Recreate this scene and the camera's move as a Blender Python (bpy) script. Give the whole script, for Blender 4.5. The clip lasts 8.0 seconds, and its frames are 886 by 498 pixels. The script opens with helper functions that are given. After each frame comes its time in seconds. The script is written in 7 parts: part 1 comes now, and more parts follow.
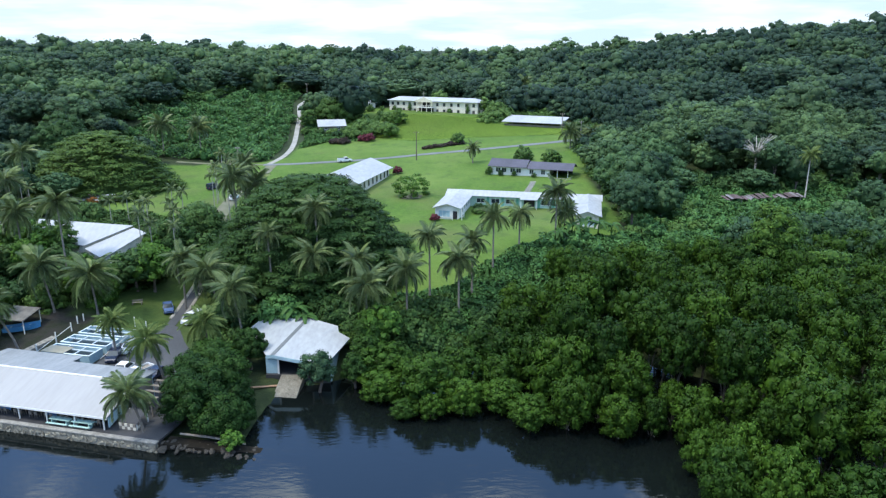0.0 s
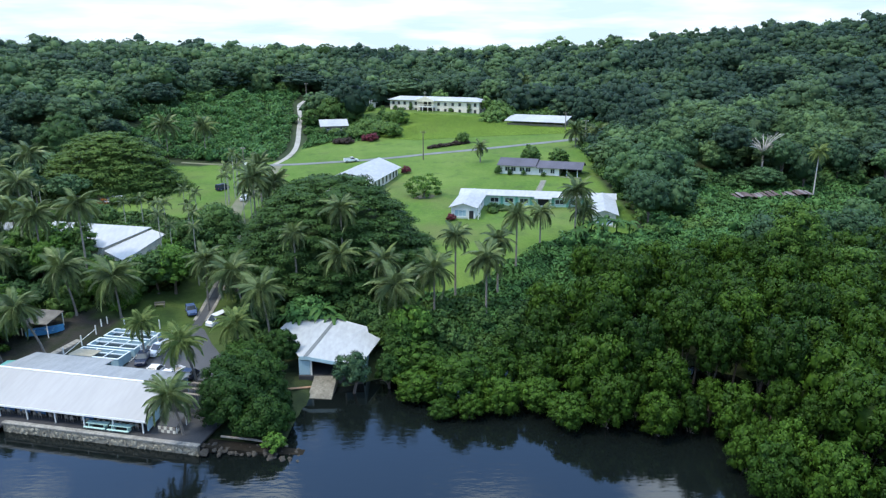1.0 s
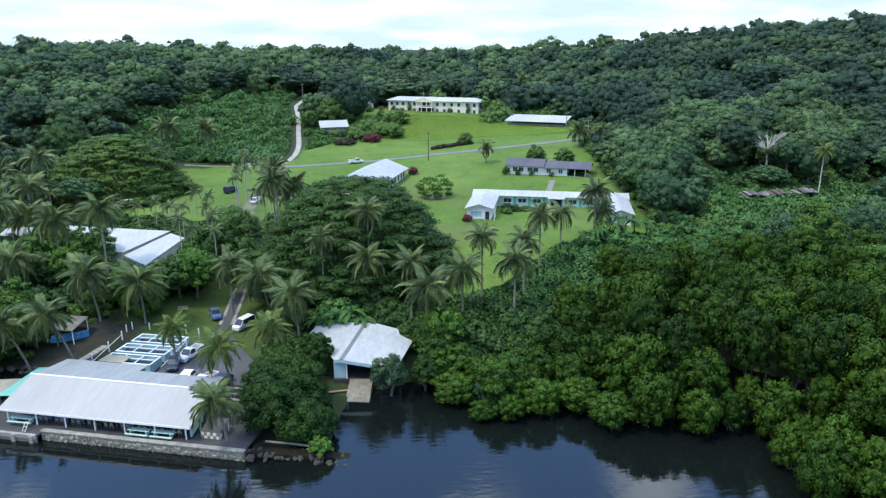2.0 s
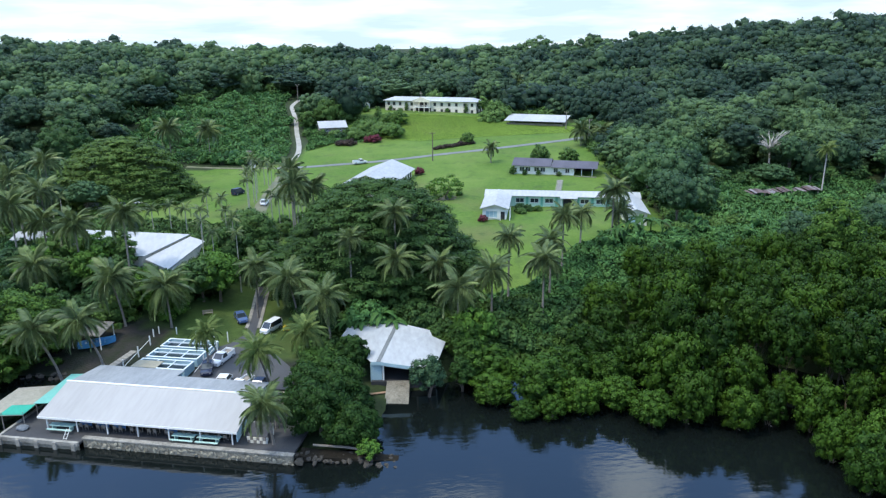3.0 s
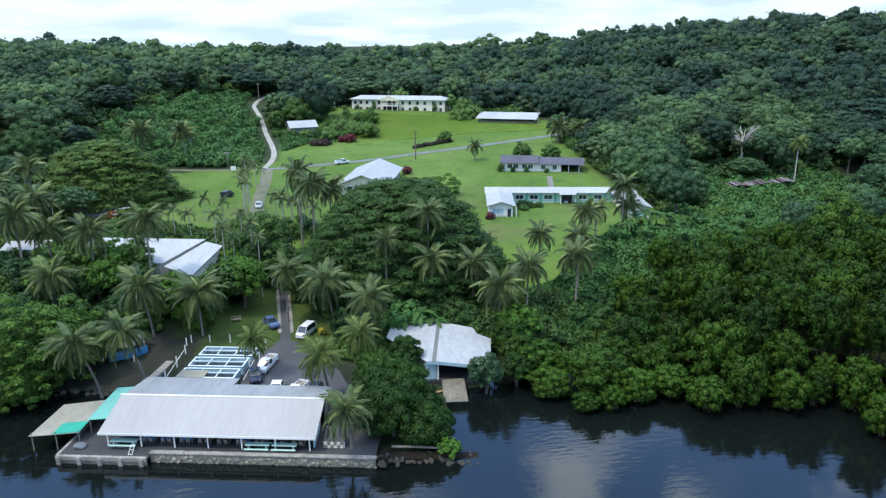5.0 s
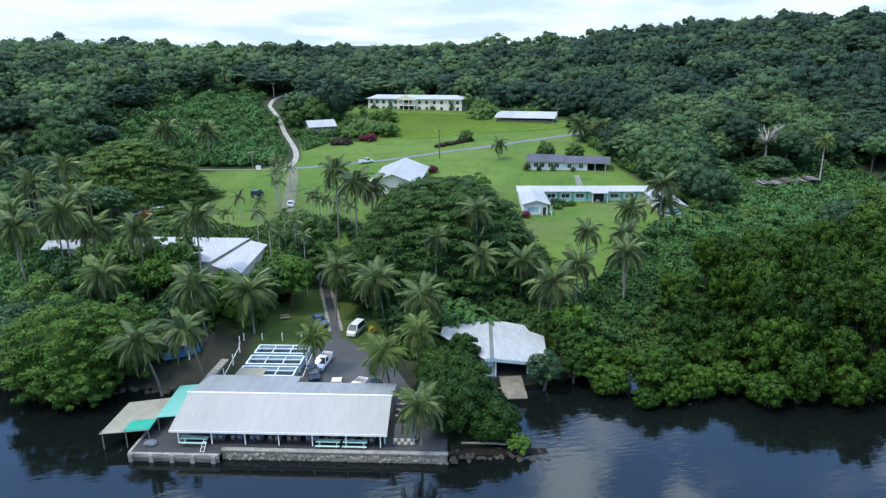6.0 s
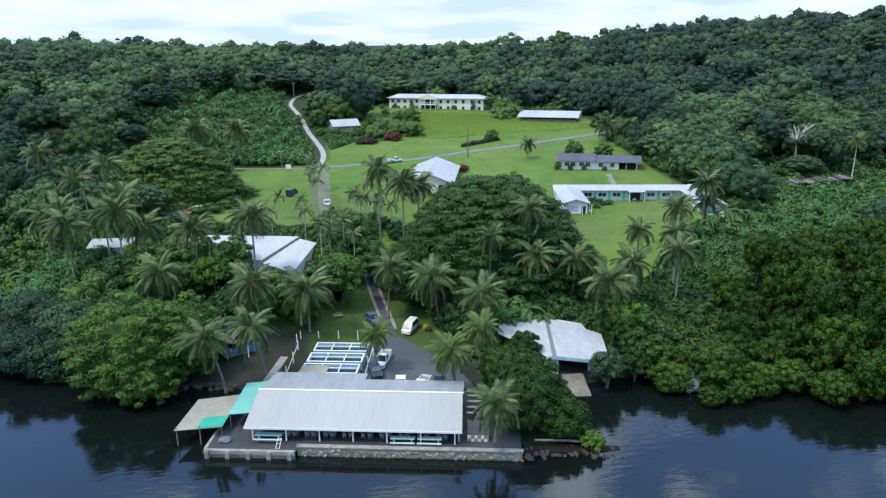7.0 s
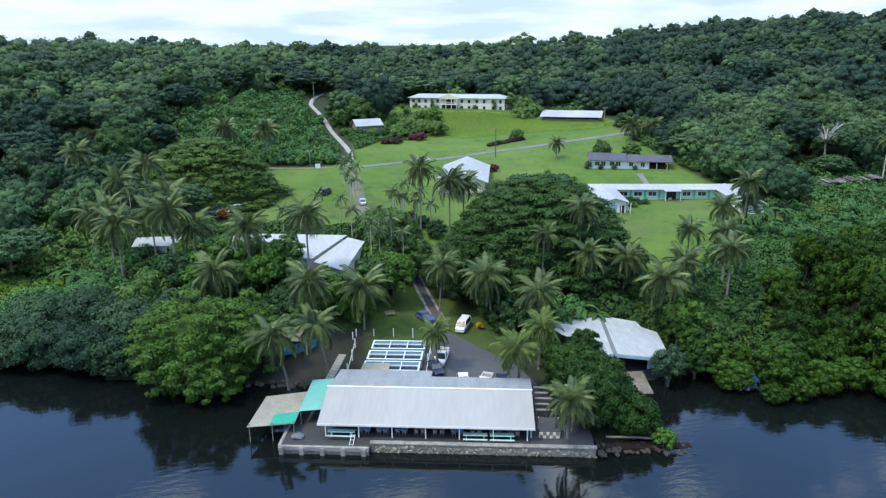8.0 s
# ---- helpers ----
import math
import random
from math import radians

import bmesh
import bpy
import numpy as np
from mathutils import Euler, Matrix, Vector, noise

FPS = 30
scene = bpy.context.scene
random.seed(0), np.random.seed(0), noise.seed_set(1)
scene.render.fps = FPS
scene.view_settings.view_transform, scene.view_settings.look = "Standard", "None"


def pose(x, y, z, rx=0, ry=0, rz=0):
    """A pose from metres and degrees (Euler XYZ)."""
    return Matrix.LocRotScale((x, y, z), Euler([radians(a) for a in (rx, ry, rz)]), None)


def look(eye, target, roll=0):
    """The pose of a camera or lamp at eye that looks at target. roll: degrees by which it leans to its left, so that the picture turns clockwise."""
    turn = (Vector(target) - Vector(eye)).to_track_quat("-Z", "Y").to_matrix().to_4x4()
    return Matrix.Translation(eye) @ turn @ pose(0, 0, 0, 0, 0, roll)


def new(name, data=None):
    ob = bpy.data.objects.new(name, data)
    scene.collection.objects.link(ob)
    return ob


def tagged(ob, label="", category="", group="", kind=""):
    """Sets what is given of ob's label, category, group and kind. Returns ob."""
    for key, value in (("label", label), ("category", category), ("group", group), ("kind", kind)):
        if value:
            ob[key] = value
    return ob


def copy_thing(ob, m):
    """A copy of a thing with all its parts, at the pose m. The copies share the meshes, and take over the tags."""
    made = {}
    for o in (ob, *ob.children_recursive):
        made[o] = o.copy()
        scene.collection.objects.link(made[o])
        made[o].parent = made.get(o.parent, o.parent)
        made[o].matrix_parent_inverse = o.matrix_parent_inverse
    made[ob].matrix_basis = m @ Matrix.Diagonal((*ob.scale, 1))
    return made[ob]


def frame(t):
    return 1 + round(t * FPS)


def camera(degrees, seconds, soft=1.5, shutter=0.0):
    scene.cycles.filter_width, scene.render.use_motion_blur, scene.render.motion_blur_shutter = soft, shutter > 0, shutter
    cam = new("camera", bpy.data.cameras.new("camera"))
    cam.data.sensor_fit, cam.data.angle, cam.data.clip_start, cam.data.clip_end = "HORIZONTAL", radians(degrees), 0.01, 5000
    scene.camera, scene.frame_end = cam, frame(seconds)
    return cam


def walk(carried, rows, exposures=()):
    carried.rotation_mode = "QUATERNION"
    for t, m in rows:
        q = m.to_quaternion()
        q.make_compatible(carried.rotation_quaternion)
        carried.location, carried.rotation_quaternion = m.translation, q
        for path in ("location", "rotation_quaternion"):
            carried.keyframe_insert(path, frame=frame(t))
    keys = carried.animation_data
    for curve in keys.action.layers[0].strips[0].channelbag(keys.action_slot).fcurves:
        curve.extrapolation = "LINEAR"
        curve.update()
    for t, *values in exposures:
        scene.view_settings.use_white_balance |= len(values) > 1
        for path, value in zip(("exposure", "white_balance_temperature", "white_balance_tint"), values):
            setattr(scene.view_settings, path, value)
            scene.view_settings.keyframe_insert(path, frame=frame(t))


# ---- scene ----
cam = camera(65.7, 8.0, soft=1.3)
METRES, EYE, TILT, LEAN, TURN = 65.0, 46.5, -16.0, 0.0, 0.0
ROWS = [
    (0.0, 0.0, 0.0, 0.0, 0.0, 0.0, -0.0),
    (0.5, -0.048, 0.0004, -0.0, -0.47, -0.05, 0.18),
    (1.0, -0.0998, 0.0001, 0.0017, -1.01, -0.07, 0.42),
    (1.5, -0.1547, 0.0004, 0.0045, -1.69, -0.09, 0.7),
    (3.0, -0.3323, 0.0007, 0.0162, -3.88, -0.24, 1.53),
    (3.5, -0.395, 0.004, 0.0189, -5.14, -0.33, 1.9),
    (4.0, -0.4593, 0.0075, 0.0224, -7.0, -0.47, 2.4),
    (5.5, -0.6597, 0.0237, 0.0313, -9.64, -0.68, 3.19),
    (6.0, -0.7267, 0.0311, 0.033, -9.56, -0.7, 3.2),
    (6.5, -0.7941, 0.0394, 0.0351, -9.48, -0.72, 3.18),
    (7.0, -0.8619, 0.0489, 0.0367, -9.41, -0.71, 3.17),
    (7.5, -0.9304, 0.0593, 0.0387, -9.34, -0.71, 3.16),
    (8.0, -0.9957, 0.0627, 0.0397, -9.27, -0.69, 3.14),
]
walk(cam, [(t, pose(0, 0, EYE, TILT, LEAN, TURN) @ pose(METRES * x, METRES * y, METRES * z, 90 + pitch, roll, yaw)) for t, x, y, z, yaw, pitch, roll in ROWS],
     exposures=[(0.0, 0.04), (3.0, 0.0), (5.5, -0.08), (8.0, -0.12)])

# ---------------------------------------------------------------- light
world = bpy.data.worlds.new("sky")
scene.world = world
world.use_nodes = True
SUN_EL, SUN_AZ = radians(60), radians(-112)   # azimuth measured from +y towards +x


def build_sky():
    nt = world.node_tree
    nt.nodes.clear()
    n, l = nt.nodes, nt.links
    out = n.new("ShaderNodeOutputWorld")
    bg = n.new("ShaderNodeBackground")
    bg.inputs["Strength"].default_value = 1.0
    sky = n.new("ShaderNodeTexSky")
    sky.sky_type = 'NISHITA'
    sky.sun_disc = False
    sky.sun_elevation = SUN_EL
    sky.sun_rotation = SUN_AZ
    sky.air_density = 1.0
    sky.dust_density = 1.5
    dim = n.new("ShaderNodeVectorMath"); dim.operation = 'SCALE'
    dim.inputs["Scale"].default_value = 0.38
    l.new(sky.outputs[0], dim.inputs[0])
    co = n.new("ShaderNodeTexCoord")
    sep = n.new("ShaderNodeSeparateXYZ")
    l.new(co.outputs["Generated"], sep.inputs[0])
    # clouds lie on a high flat layer: direction divided by its height
    zc = n.new("ShaderNodeMath"); zc.operation = 'MAXIMUM'; zc.inputs[1].default_value = 0.0
    l.new(sep.outputs["Z"], zc.inputs[0])
    za = n.new("ShaderNodeMath"); za.operation = 'ADD'; za.inputs[1].default_value = 0.12
    l.new(zc.outputs[0], za.inputs[0])
    inv = n.new("ShaderNodeMath"); inv.operation = 'DIVIDE'; inv.inputs[0].default_value = 1.0
    l.new(za.outputs[0], inv.inputs[1])
    flat = n.new("ShaderNodeVectorMath"); flat.operation = 'SCALE'
    l.new(co.outputs["Generated"], flat.inputs[0]); l.new(inv.outputs[0], flat.inputs["Scale"])
    noi = n.new("ShaderNodeTexNoise")
    noi.inputs["Scale"].default_value = 3.2
    noi.inputs["Detail"].default_value = 7
    noi.inputs["Roughness"].default_value = 0.55
    drift = n.new("ShaderNodeVectorMath"); drift.inputs[1].default_value = (5.7, 2.3, 0)
    l.new(flat.outputs[0], drift.inputs[0])
    l.new(drift.outputs[0], noi.inputs["Vector"])
    # cover grows towards the horizon
    hor = n.new("ShaderNodeMapRange")
    hor.inputs["From Min"].default_value = 0.02; hor.inputs["From Max"].default_value = 0.34
    hor.inputs["To Min"].default_value = 0.25; hor.inputs["To Max"].default_value = -0.165
    l.new(zc.outputs[0], hor.inputs["Value"])
    over = n.new("ShaderNodeMapRange"); over.interpolation_type = 'SMOOTHSTEP'
    over.inputs["From Min"].default_value = 0.68; over.inputs["From Max"].default_value = 0.92; over.inputs["To Max"].default_value = 0.25
    l.new(zc.outputs[0], over.inputs["Value"])
    both = n.new("ShaderNodeMath"); both.operation = 'ADD'
    l.new(hor.outputs[0], both.inputs[0]); l.new(over.outputs[0], both.inputs[1])
    add = n.new("ShaderNodeMath"); add.operation = 'ADD'
    l.new(noi.outputs["Fac"], add.inputs[0]); l.new(both.outputs[0], add.inputs[1])
    ramp = n.new("ShaderNodeMapRange"); ramp.interpolation_type = 'SMOOTHSTEP'
    ramp.inputs["From Min"].default_value = 0.39; ramp.inputs["From Max"].default_value = 0.48
    l.new(add.outputs[0], ramp.inputs["Value"])
    noi2 = n.new("ShaderNodeTexNoise"); noi2.inputs["Scale"].default_value = 1.1; noi2.inputs["Detail"].default_value = 4
    l.new(flat.outputs[0], noi2.inputs["Vector"])
    cr = n.new("ShaderNodeMix"); cr.data_type = 'RGBA'
    cr.inputs[6].default_value = (0.73, 0.95, 1.08, 1)
    cr.inputs[7].default_value = (1.03, 1.19, 1.31, 1)
    nr = n.new("ShaderNodeMapRange"); nr.inputs["From Min"].default_value = 0.40; nr.inputs["From Max"].default_value = 0.62
    l.new(noi2.outputs["Fac"], nr.inputs["Value"]); l.new(nr.outputs[0], cr.inputs[0])
    # clouds are brighter overhead, where the sun stands behind them
    lift = n.new("ShaderNodeMapRange"); lift.interpolation_type = 'SMOOTHSTEP'
    lift.inputs["From Min"].default_value = 0.12; lift.inputs["From Max"].default_value = 0.6
    lift.inputs["To Min"].default_value = 1.0; lift.inputs["To Max"].default_value = 2.3
    l.new(zc.outputs[0], lift.inputs["Value"])
    high = n.new("ShaderNodeMapRange"); high.inputs["From Min"].default_value = 0.1; high.inputs["From Max"].default_value = 0.35
    l.new(zc.outputs[0], high.inputs["Value"])
    cool = n.new("ShaderNodeMix"); cool.data_type = 'RGBA'      # higher clouds are thin and bluish
    cool.inputs[7].default_value = (0.92, 1.1, 1.3, 1)
    l.new(high.outputs[0], cool.inputs[0]); l.new(cr.outputs[2], cool.inputs[6])
    bright = n.new("ShaderNodeVectorMath"); bright.operation = 'SCALE'
    l.new(cool.outputs[2], bright.inputs[0]); l.new(lift.outputs[0], bright.inputs["Scale"])
    mix = n.new("ShaderNodeMix"); mix.data_type = 'RGBA'
    l.new(ramp.outputs[0], mix.inputs[0])
    veil = n.new("ShaderNodeMix"); veil.data_type = 'RGBA'      # thin high haze over the blue
    veil.inputs[0].default_value = 0.75
    veil.inputs[7].default_value = (0.36, 0.82, 1.9, 1)
    l.new(dim.outputs[0], veil.inputs[6])
    l.new(veil.outputs[2], mix.inputs[6]); l.new(bright.outputs[0], mix.inputs[7])
    l.new(mix.outputs[2], bg.inputs["Color"])
    l.new(bg.outputs[0], out.inputs["Surface"])


build_sky()
sun_data = bpy.data.lights.new("sun", 'SUN')
sun_data.energy, sun_data.angle, sun_data.color = 2.8, radians(9), (1.0, 0.93, 0.80)
sun = new("sun", sun_data)
sun.matrix_world = look((0, 0, 0), (-math.sin(SUN_AZ) * math.cos(SUN_EL), -math.cos(SUN_AZ) * math.cos(SUN_EL), -math.sin(SUN_EL)))

# ---------------------------------------------------------------- materials


def material(name, colour, rough=0.7, second=None, scale=2.0, fine=12.0, bump=0.0, metal=0.0, spec=0.5, island=0.0, rand=0.0,
             amount=0.6, stretch=(1, 1, 1), trans=0.0):
    """A surface with two scales of variation between colour and second, and fine relief."""
    m = bpy.data.materials.new(name)
    m.use_nodes = True
    n, l = m.node_tree.nodes, m.node_tree.links
    p = n["Principled BSDF"]
    p.inputs["Roughness"].default_value = rough
    p.inputs["Metallic"].default_value = metal
    p.inputs["Specular IOR Level"].default_value = spec
    second = second or tuple(c * 0.7 for c in colour)
    co = n.new("ShaderNodeTexCoord")
    mp = n.new("ShaderNodeMapping"); mp.inputs["Scale"].default_value = stretch
    l.new(co.outputs["Object"], mp.inputs["Vector"])
    a = n.new("ShaderNodeTexNoise"); a.inputs["Scale"].default_value = scale; a.inputs["Detail"].default_value = 4
    b = n.new("ShaderNodeTexNoise"); b.inputs["Scale"].default_value = fine; b.inputs["Detail"].default_value = 3
    l.new(mp.outputs[0], a.inputs["Vector"]); l.new(mp.outputs[0], b.inputs["Vector"])
    mul = n.new("ShaderNodeMath"); mul.operation = 'ADD'
    l.new(a.outputs["Fac"], mul.inputs[0]); l.new(b.outputs["Fac"], mul.inputs[1])
    last = mul
    if island or rand:
        src = n.new("ShaderNodeNewGeometry") if island else n.new("ShaderNodeObjectInfo")
        sc = n.new("ShaderNodeMath"); sc.operation = 'MULTIPLY_ADD'
        l.new(src.outputs["Random Per Island" if island else "Random"], sc.inputs[0])
        sc.inputs[1].default_value = island or rand; l.new(mul.outputs[0], sc.inputs[2])
        sb = n.new("ShaderNodeMath"); sb.operation = 'SUBTRACT'; sb.inputs[1].default_value = (island or rand) / 2
        l.new(sc.outputs[0], sb.inputs[0])
        last = sb
    mr = n.new("ShaderNodeMapRange")
    mr.inputs["From Min"].default_value = 1.0 - amount / 2; mr.inputs["From Max"].default_value = 1.0 + amount / 2
    l.new(last.outputs[0], mr.inputs["Value"])
    mix = n.new("ShaderNodeMix"); mix.data_type = 'RGBA'
    mix.inputs[6].default_value = (*second, 1); mix.inputs[7].default_value = (*colour, 1)
    l.new(mr.outputs[0], mix.inputs[0])
    l.new(mix.outputs[2], p.inputs["Base Color"])
    if bump:
        bp = n.new("ShaderNodeBump"); bp.inputs["Strength"].default_value = bump; bp.inputs["Distance"].default_value = 0.05
        l.new(b.outputs["Fac"], bp.inputs["Height"]); l.new(bp.outputs[0], p.inputs["Normal"])
    if trans:
        tr = n.new("ShaderNodeBsdfTranslucent"); ms = n.new("ShaderNodeMixShader"); ms.inputs[0].default_value = trans
        l.new(mix.outputs[2], tr.inputs["Color"])
        out = n["Material Output"]
        l.new(p.outputs[0], ms.inputs[1]); l.new(tr.outputs[0], ms.inputs[2]); l.new(ms.outputs[0], out.inputs["Surface"])
    return m


def leaf_mat(name, light, dark, alt=None, fine=3.0, attr=False, rough=0.5, relief=0.0, spread=0.5, spec=0.1):
    """Foliage: mottled by leaf-sized noise with relief, varied leaf by leaf, and from tree to tree towards alt. fine: per unit of the mesh."""
    m = bpy.data.materials.new(name)
    m.use_nodes = True
    n, l = m.node_tree.nodes, m.node_tree.links
    p = n["Principled BSDF"]
    p.inputs["Roughness"].default_value = rough
    p.inputs["Specular IOR Level"].default_value = spec
    geo = n.new("ShaderNodeNewGeometry")
    co = n.new("ShaderNodeTexCoord")
    t = n.new("ShaderNodeTexNoise"); t.inputs["Scale"].default_value = fine; t.inputs["Detail"].default_value = 3
    t.inputs["Roughness"].default_value = 0.65
    l.new(co.outputs["Object"], t.inputs["Vector"])
    big = n.new("ShaderNodeTexNoise"); big.inputs["Scale"].default_value = fine * 0.27; big.inputs["Detail"].default_value = 2
    l.new(co.outputs["Object"], big.inputs["Vector"])
    s = n.new("ShaderNodeMath"); s.operation = 'MULTIPLY_ADD'; s.inputs[1].default_value = 1.4; s.inputs[2].default_value = -0.7
    l.new(t.outputs["Fac"], s.inputs[0])
    s2 = n.new("ShaderNodeMath"); s2.operation = 'MULTIPLY_ADD'; s2.inputs[1].default_value = 2.2
    l.new(big.outputs["Fac"], s2.inputs[0]); l.new(s.outputs[0], s2.inputs[2])
    f = n.new("ShaderNodeMath"); f.operation = 'MULTIPLY_ADD'; f.inputs[1].default_value = spread
    l.new(geo.outputs["Random Per Island"], f.inputs[0]); l.new(s2.outputs[0], f.inputs[2])
    g = n.new("ShaderNodeMath"); g.operation = 'SUBTRACT'; g.use_clamp = True; g.inputs[1].default_value = 0.6 + spread / 2
    l.new(f.outputs[0], g.inputs[0])
    mix = n.new("ShaderNodeMix"); mix.data_type = 'RGBA'
    mix.inputs[6].default_value = (*dark, 1); mix.inputs[7].default_value = (*light, 1)
    l.new(g.outputs[0], mix.inputs[0])
    col = mix.outputs[2]
    if alt:
        if attr:
            src = n.new("ShaderNodeAttribute"); src.attribute_name = "tint"; o = src.outputs["Fac"]
        else:
            src = n.new("ShaderNodeObjectInfo"); o = src.outputs["Random"]
        hs = n.new("ShaderNodeMix"); hs.data_type = 'RGBA'; hs.blend_type = 'MULTIPLY'
        hs.inputs[0].default_value = 1.0
        tone = n.new("ShaderNodeMix"); tone.data_type = 'RGBA'
        tone.inputs[6].default_value = (0.54, 0.60, 0.68, 1); tone.inputs[7].default_value = (*alt, 1)
        l.new(o, tone.inputs[0]); l.new(col, hs.inputs[6]); l.new(tone.outputs[2], hs.inputs[7])
        col = hs.outputs[2]
    l.new(col, p.inputs["Base Color"])
    if relief:
        bp = n.new("ShaderNodeBump"); bp.inputs["Strength"].default_value = 0.9; bp.inputs["Distance"].default_value = relief
        l.new(t.outputs["Fac"], bp.inputs["Height"]); l.new(bp.outputs[0], p.inputs["Normal"])
    tr = n.new("ShaderNodeBsdfTranslucent"); ms = n.new("ShaderNodeMixShader"); ms.inputs[0].default_value = 0.12
    l.new(col, tr.inputs["Color"])
    l.new(p.outputs[0], ms.inputs[1]); l.new(tr.outputs[0], ms.inputs[2]); l.new(ms.outputs[0], n["Material Output"].inputs["Surface"])
    return m


MANGROVE = leaf_mat("mangrove_leaf", (0.055, 0.121, 0.016), (0.021, 0.054, 0.0085), (1.3, 1.2, 1.0), 9.0, spread=0.45)
MANGROVE_DARK = leaf_mat("dark_mangrove_leaf", (0.045, 0.1, 0.012), (0.016, 0.042, 0.0065), (1.3, 1.2, 1.0), 9.0, spread=0.45)
SHORE_LEAF = leaf_mat("shore_tree_leaf", (0.044, 0.1, 0.019), (0.017, 0.046, 0.01), (1.2, 1.1, 1.0), 3.5, spread=0.4)
RAIN = leaf_mat("raintree_leaf", (0.056, 0.112, 0.027), (0.024, 0.054, 0.014), None, 3.0, spread=0.4)
RAIN_L = leaf_mat("raintree_leaf_light", (0.098, 0.162, 0.033), (0.038, 0.077, 0.018), None, 3.0, spread=0.4)
FOREST = leaf_mat("forest_leaf", (0.078, 0.155, 0.046), (0.036, 0.08, 0.027), (1.5, 1.35, 1.0), 3.5, spread=0.35)
FOREST_U = leaf_mat("forest_tree_leaf", (0.068, 0.13, 0.056), (0.032, 0.07, 0.032), (1.45, 1.4, 1.2), 16.0, spread=0.35, relief=0.03)
# bluer than the nearer leaves: far haze put into the base colour
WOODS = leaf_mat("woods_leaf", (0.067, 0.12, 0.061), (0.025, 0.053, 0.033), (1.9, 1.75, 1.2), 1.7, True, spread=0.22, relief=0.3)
FOREST_L = leaf_mat("forest_leaf_light", (0.14, 0.23, 0.06), (0.065, 0.13, 0.036), None, 4.0)
BLUE_LEAF = leaf_mat("blue_green_leaf", (0.055, 0.105, 0.05), (0.022, 0.05, 0.028), (1.2, 1.2, 1.1), 3.5, spread=0.35)
SEA_ALMOND = leaf_mat("sea_almond_leaf", (0.092, 0.172, 0.028), (0.03, 0.074, 0.014), None, 3.6, spread=0.45)
ALMOND = leaf_mat("almond_leaf", (0.095, 0.19, 0.028), (0.04, 0.10, 0.018), None, 3.6)
VINE = leaf_mat("vine_leaf", (0.095, 0.205, 0.055), (0.042, 0.108, 0.034), None, 3.2)
PALM = leaf_mat("palm_frond", (0.2, 0.262, 0.098), (0.076, 0.12, 0.045), (1.2, 1.15, 1.05), 1.5, rough=0.4, spec=0.3)
PALM_Y = leaf_mat("palm_frond_yellow", (0.2, 0.255, 0.08), (0.075, 0.13, 0.04), None, 1.5)
BANANA = leaf_mat("banana_leaf", (0.08, 0.165, 0.04), (0.035, 0.085, 0.022), None, 1.5)
HEDGE = leaf_mat("hedge_leaf", (0.075, 0.055, 0.045), (0.03, 0.025, 0.02), None, 3.0)
CRIMSON = leaf_mat("crimson_leaf", (0.21, 0.045, 0.065), (0.07, 0.025, 0.03), None, 3.0)
CROTON = leaf_mat("croton_leaf", (0.34, 0.13, 0.03), (0.14, 0.07, 0.02), None, 3.0)
YELLOW = leaf_mat("yellow_leaf", (0.55, 0.42, 0.05), (0.2, 0.2, 0.03), None, 3.0)
BARK = material("bark", (0.17, 0.14, 0.11), 0.9, (0.07, 0.055, 0.045), 1.0, 9, 0.5)
DARK_ROCK = material("dark_rock", (0.07, 0.062, 0.05), 0.95, (0.022, 0.02, 0.016), 1.5, 9, 0.6)
PALM_BARK = material("palm_bark", (0.30, 0.27, 0.23), 0.9, (0.13, 0.11, 0.09), 1.0, 9, 0.5, stretch=(1, 1, 5))
ROOT = material("mangrove_root_bark", (0.25, 0.225, 0.2), 0.9, (0.11, 0.095, 0.085), 1.5, 9, 0.4)
DEADWOOD = material("dead_wood", (0.6, 0.57, 0.53), 0.9, (0.25, 0.22, 0.2), 1.0, 9, 0.3)
ARECA_BARK = material("areca_bark", (0.44, 0.42, 0.37), 0.85, (0.22, 0.21, 0.17), 1.0, 9, 0.4, stretch=(1, 1, 5))
ROOF_WHITE = material("white_roof_sheet", (0.41, 0.425, 0.43), 0.55, (0.28, 0.29, 0.295), 0.12, 1.6, 0.1, 0.0, 0.35, amount=0.65, stretch=(1, 0.35, 1))
ROOF_RESTAURANT = material("pale_lilac_roof_sheet", (0.345, 0.335, 0.32), 0.5, (0.275, 0.268, 0.255), 0.10, 1.2, 0.05, 0.0, 0.4, amount=0.8, stretch=(1.6, 0.12, 1))
ROOF_PALE = material("pale_grey_roof_sheet", (0.43, 0.44, 0.445), 0.55, (0.3, 0.31, 0.315), 0.2, 1.6, 0.1, 0.0, 0.4, amount=0.9, stretch=(1, 0.35, 1))
ROOF_GREY = material("grey_roof_sheet", (0.3, 0.315, 0.325), 0.55, (0.18, 0.195, 0.205), 0.25, 2.5, 0.1, 0.0, 0.3, amount=0.7, stretch=(2.5, 0.5, 1))
ROOF_PURPLE = material("slate_grey_roof_sheet", (0.095, 0.092, 0.12), 0.65, (0.055, 0.055, 0.07), 0.25, 3, 0.1, spec=0.3)
ROOF_BARE = material("bare_weathered_roof_sheet", (0.2, 0.19, 0.195), 0.6, (0.14, 0.11, 0.11), 0.6, 3, 0.2)
ROOF_RUST = material("rusty_roof_sheet", (0.13, 0.09, 0.085), 0.8, (0.045, 0.03, 0.03), 0.6, 3, 0.2)
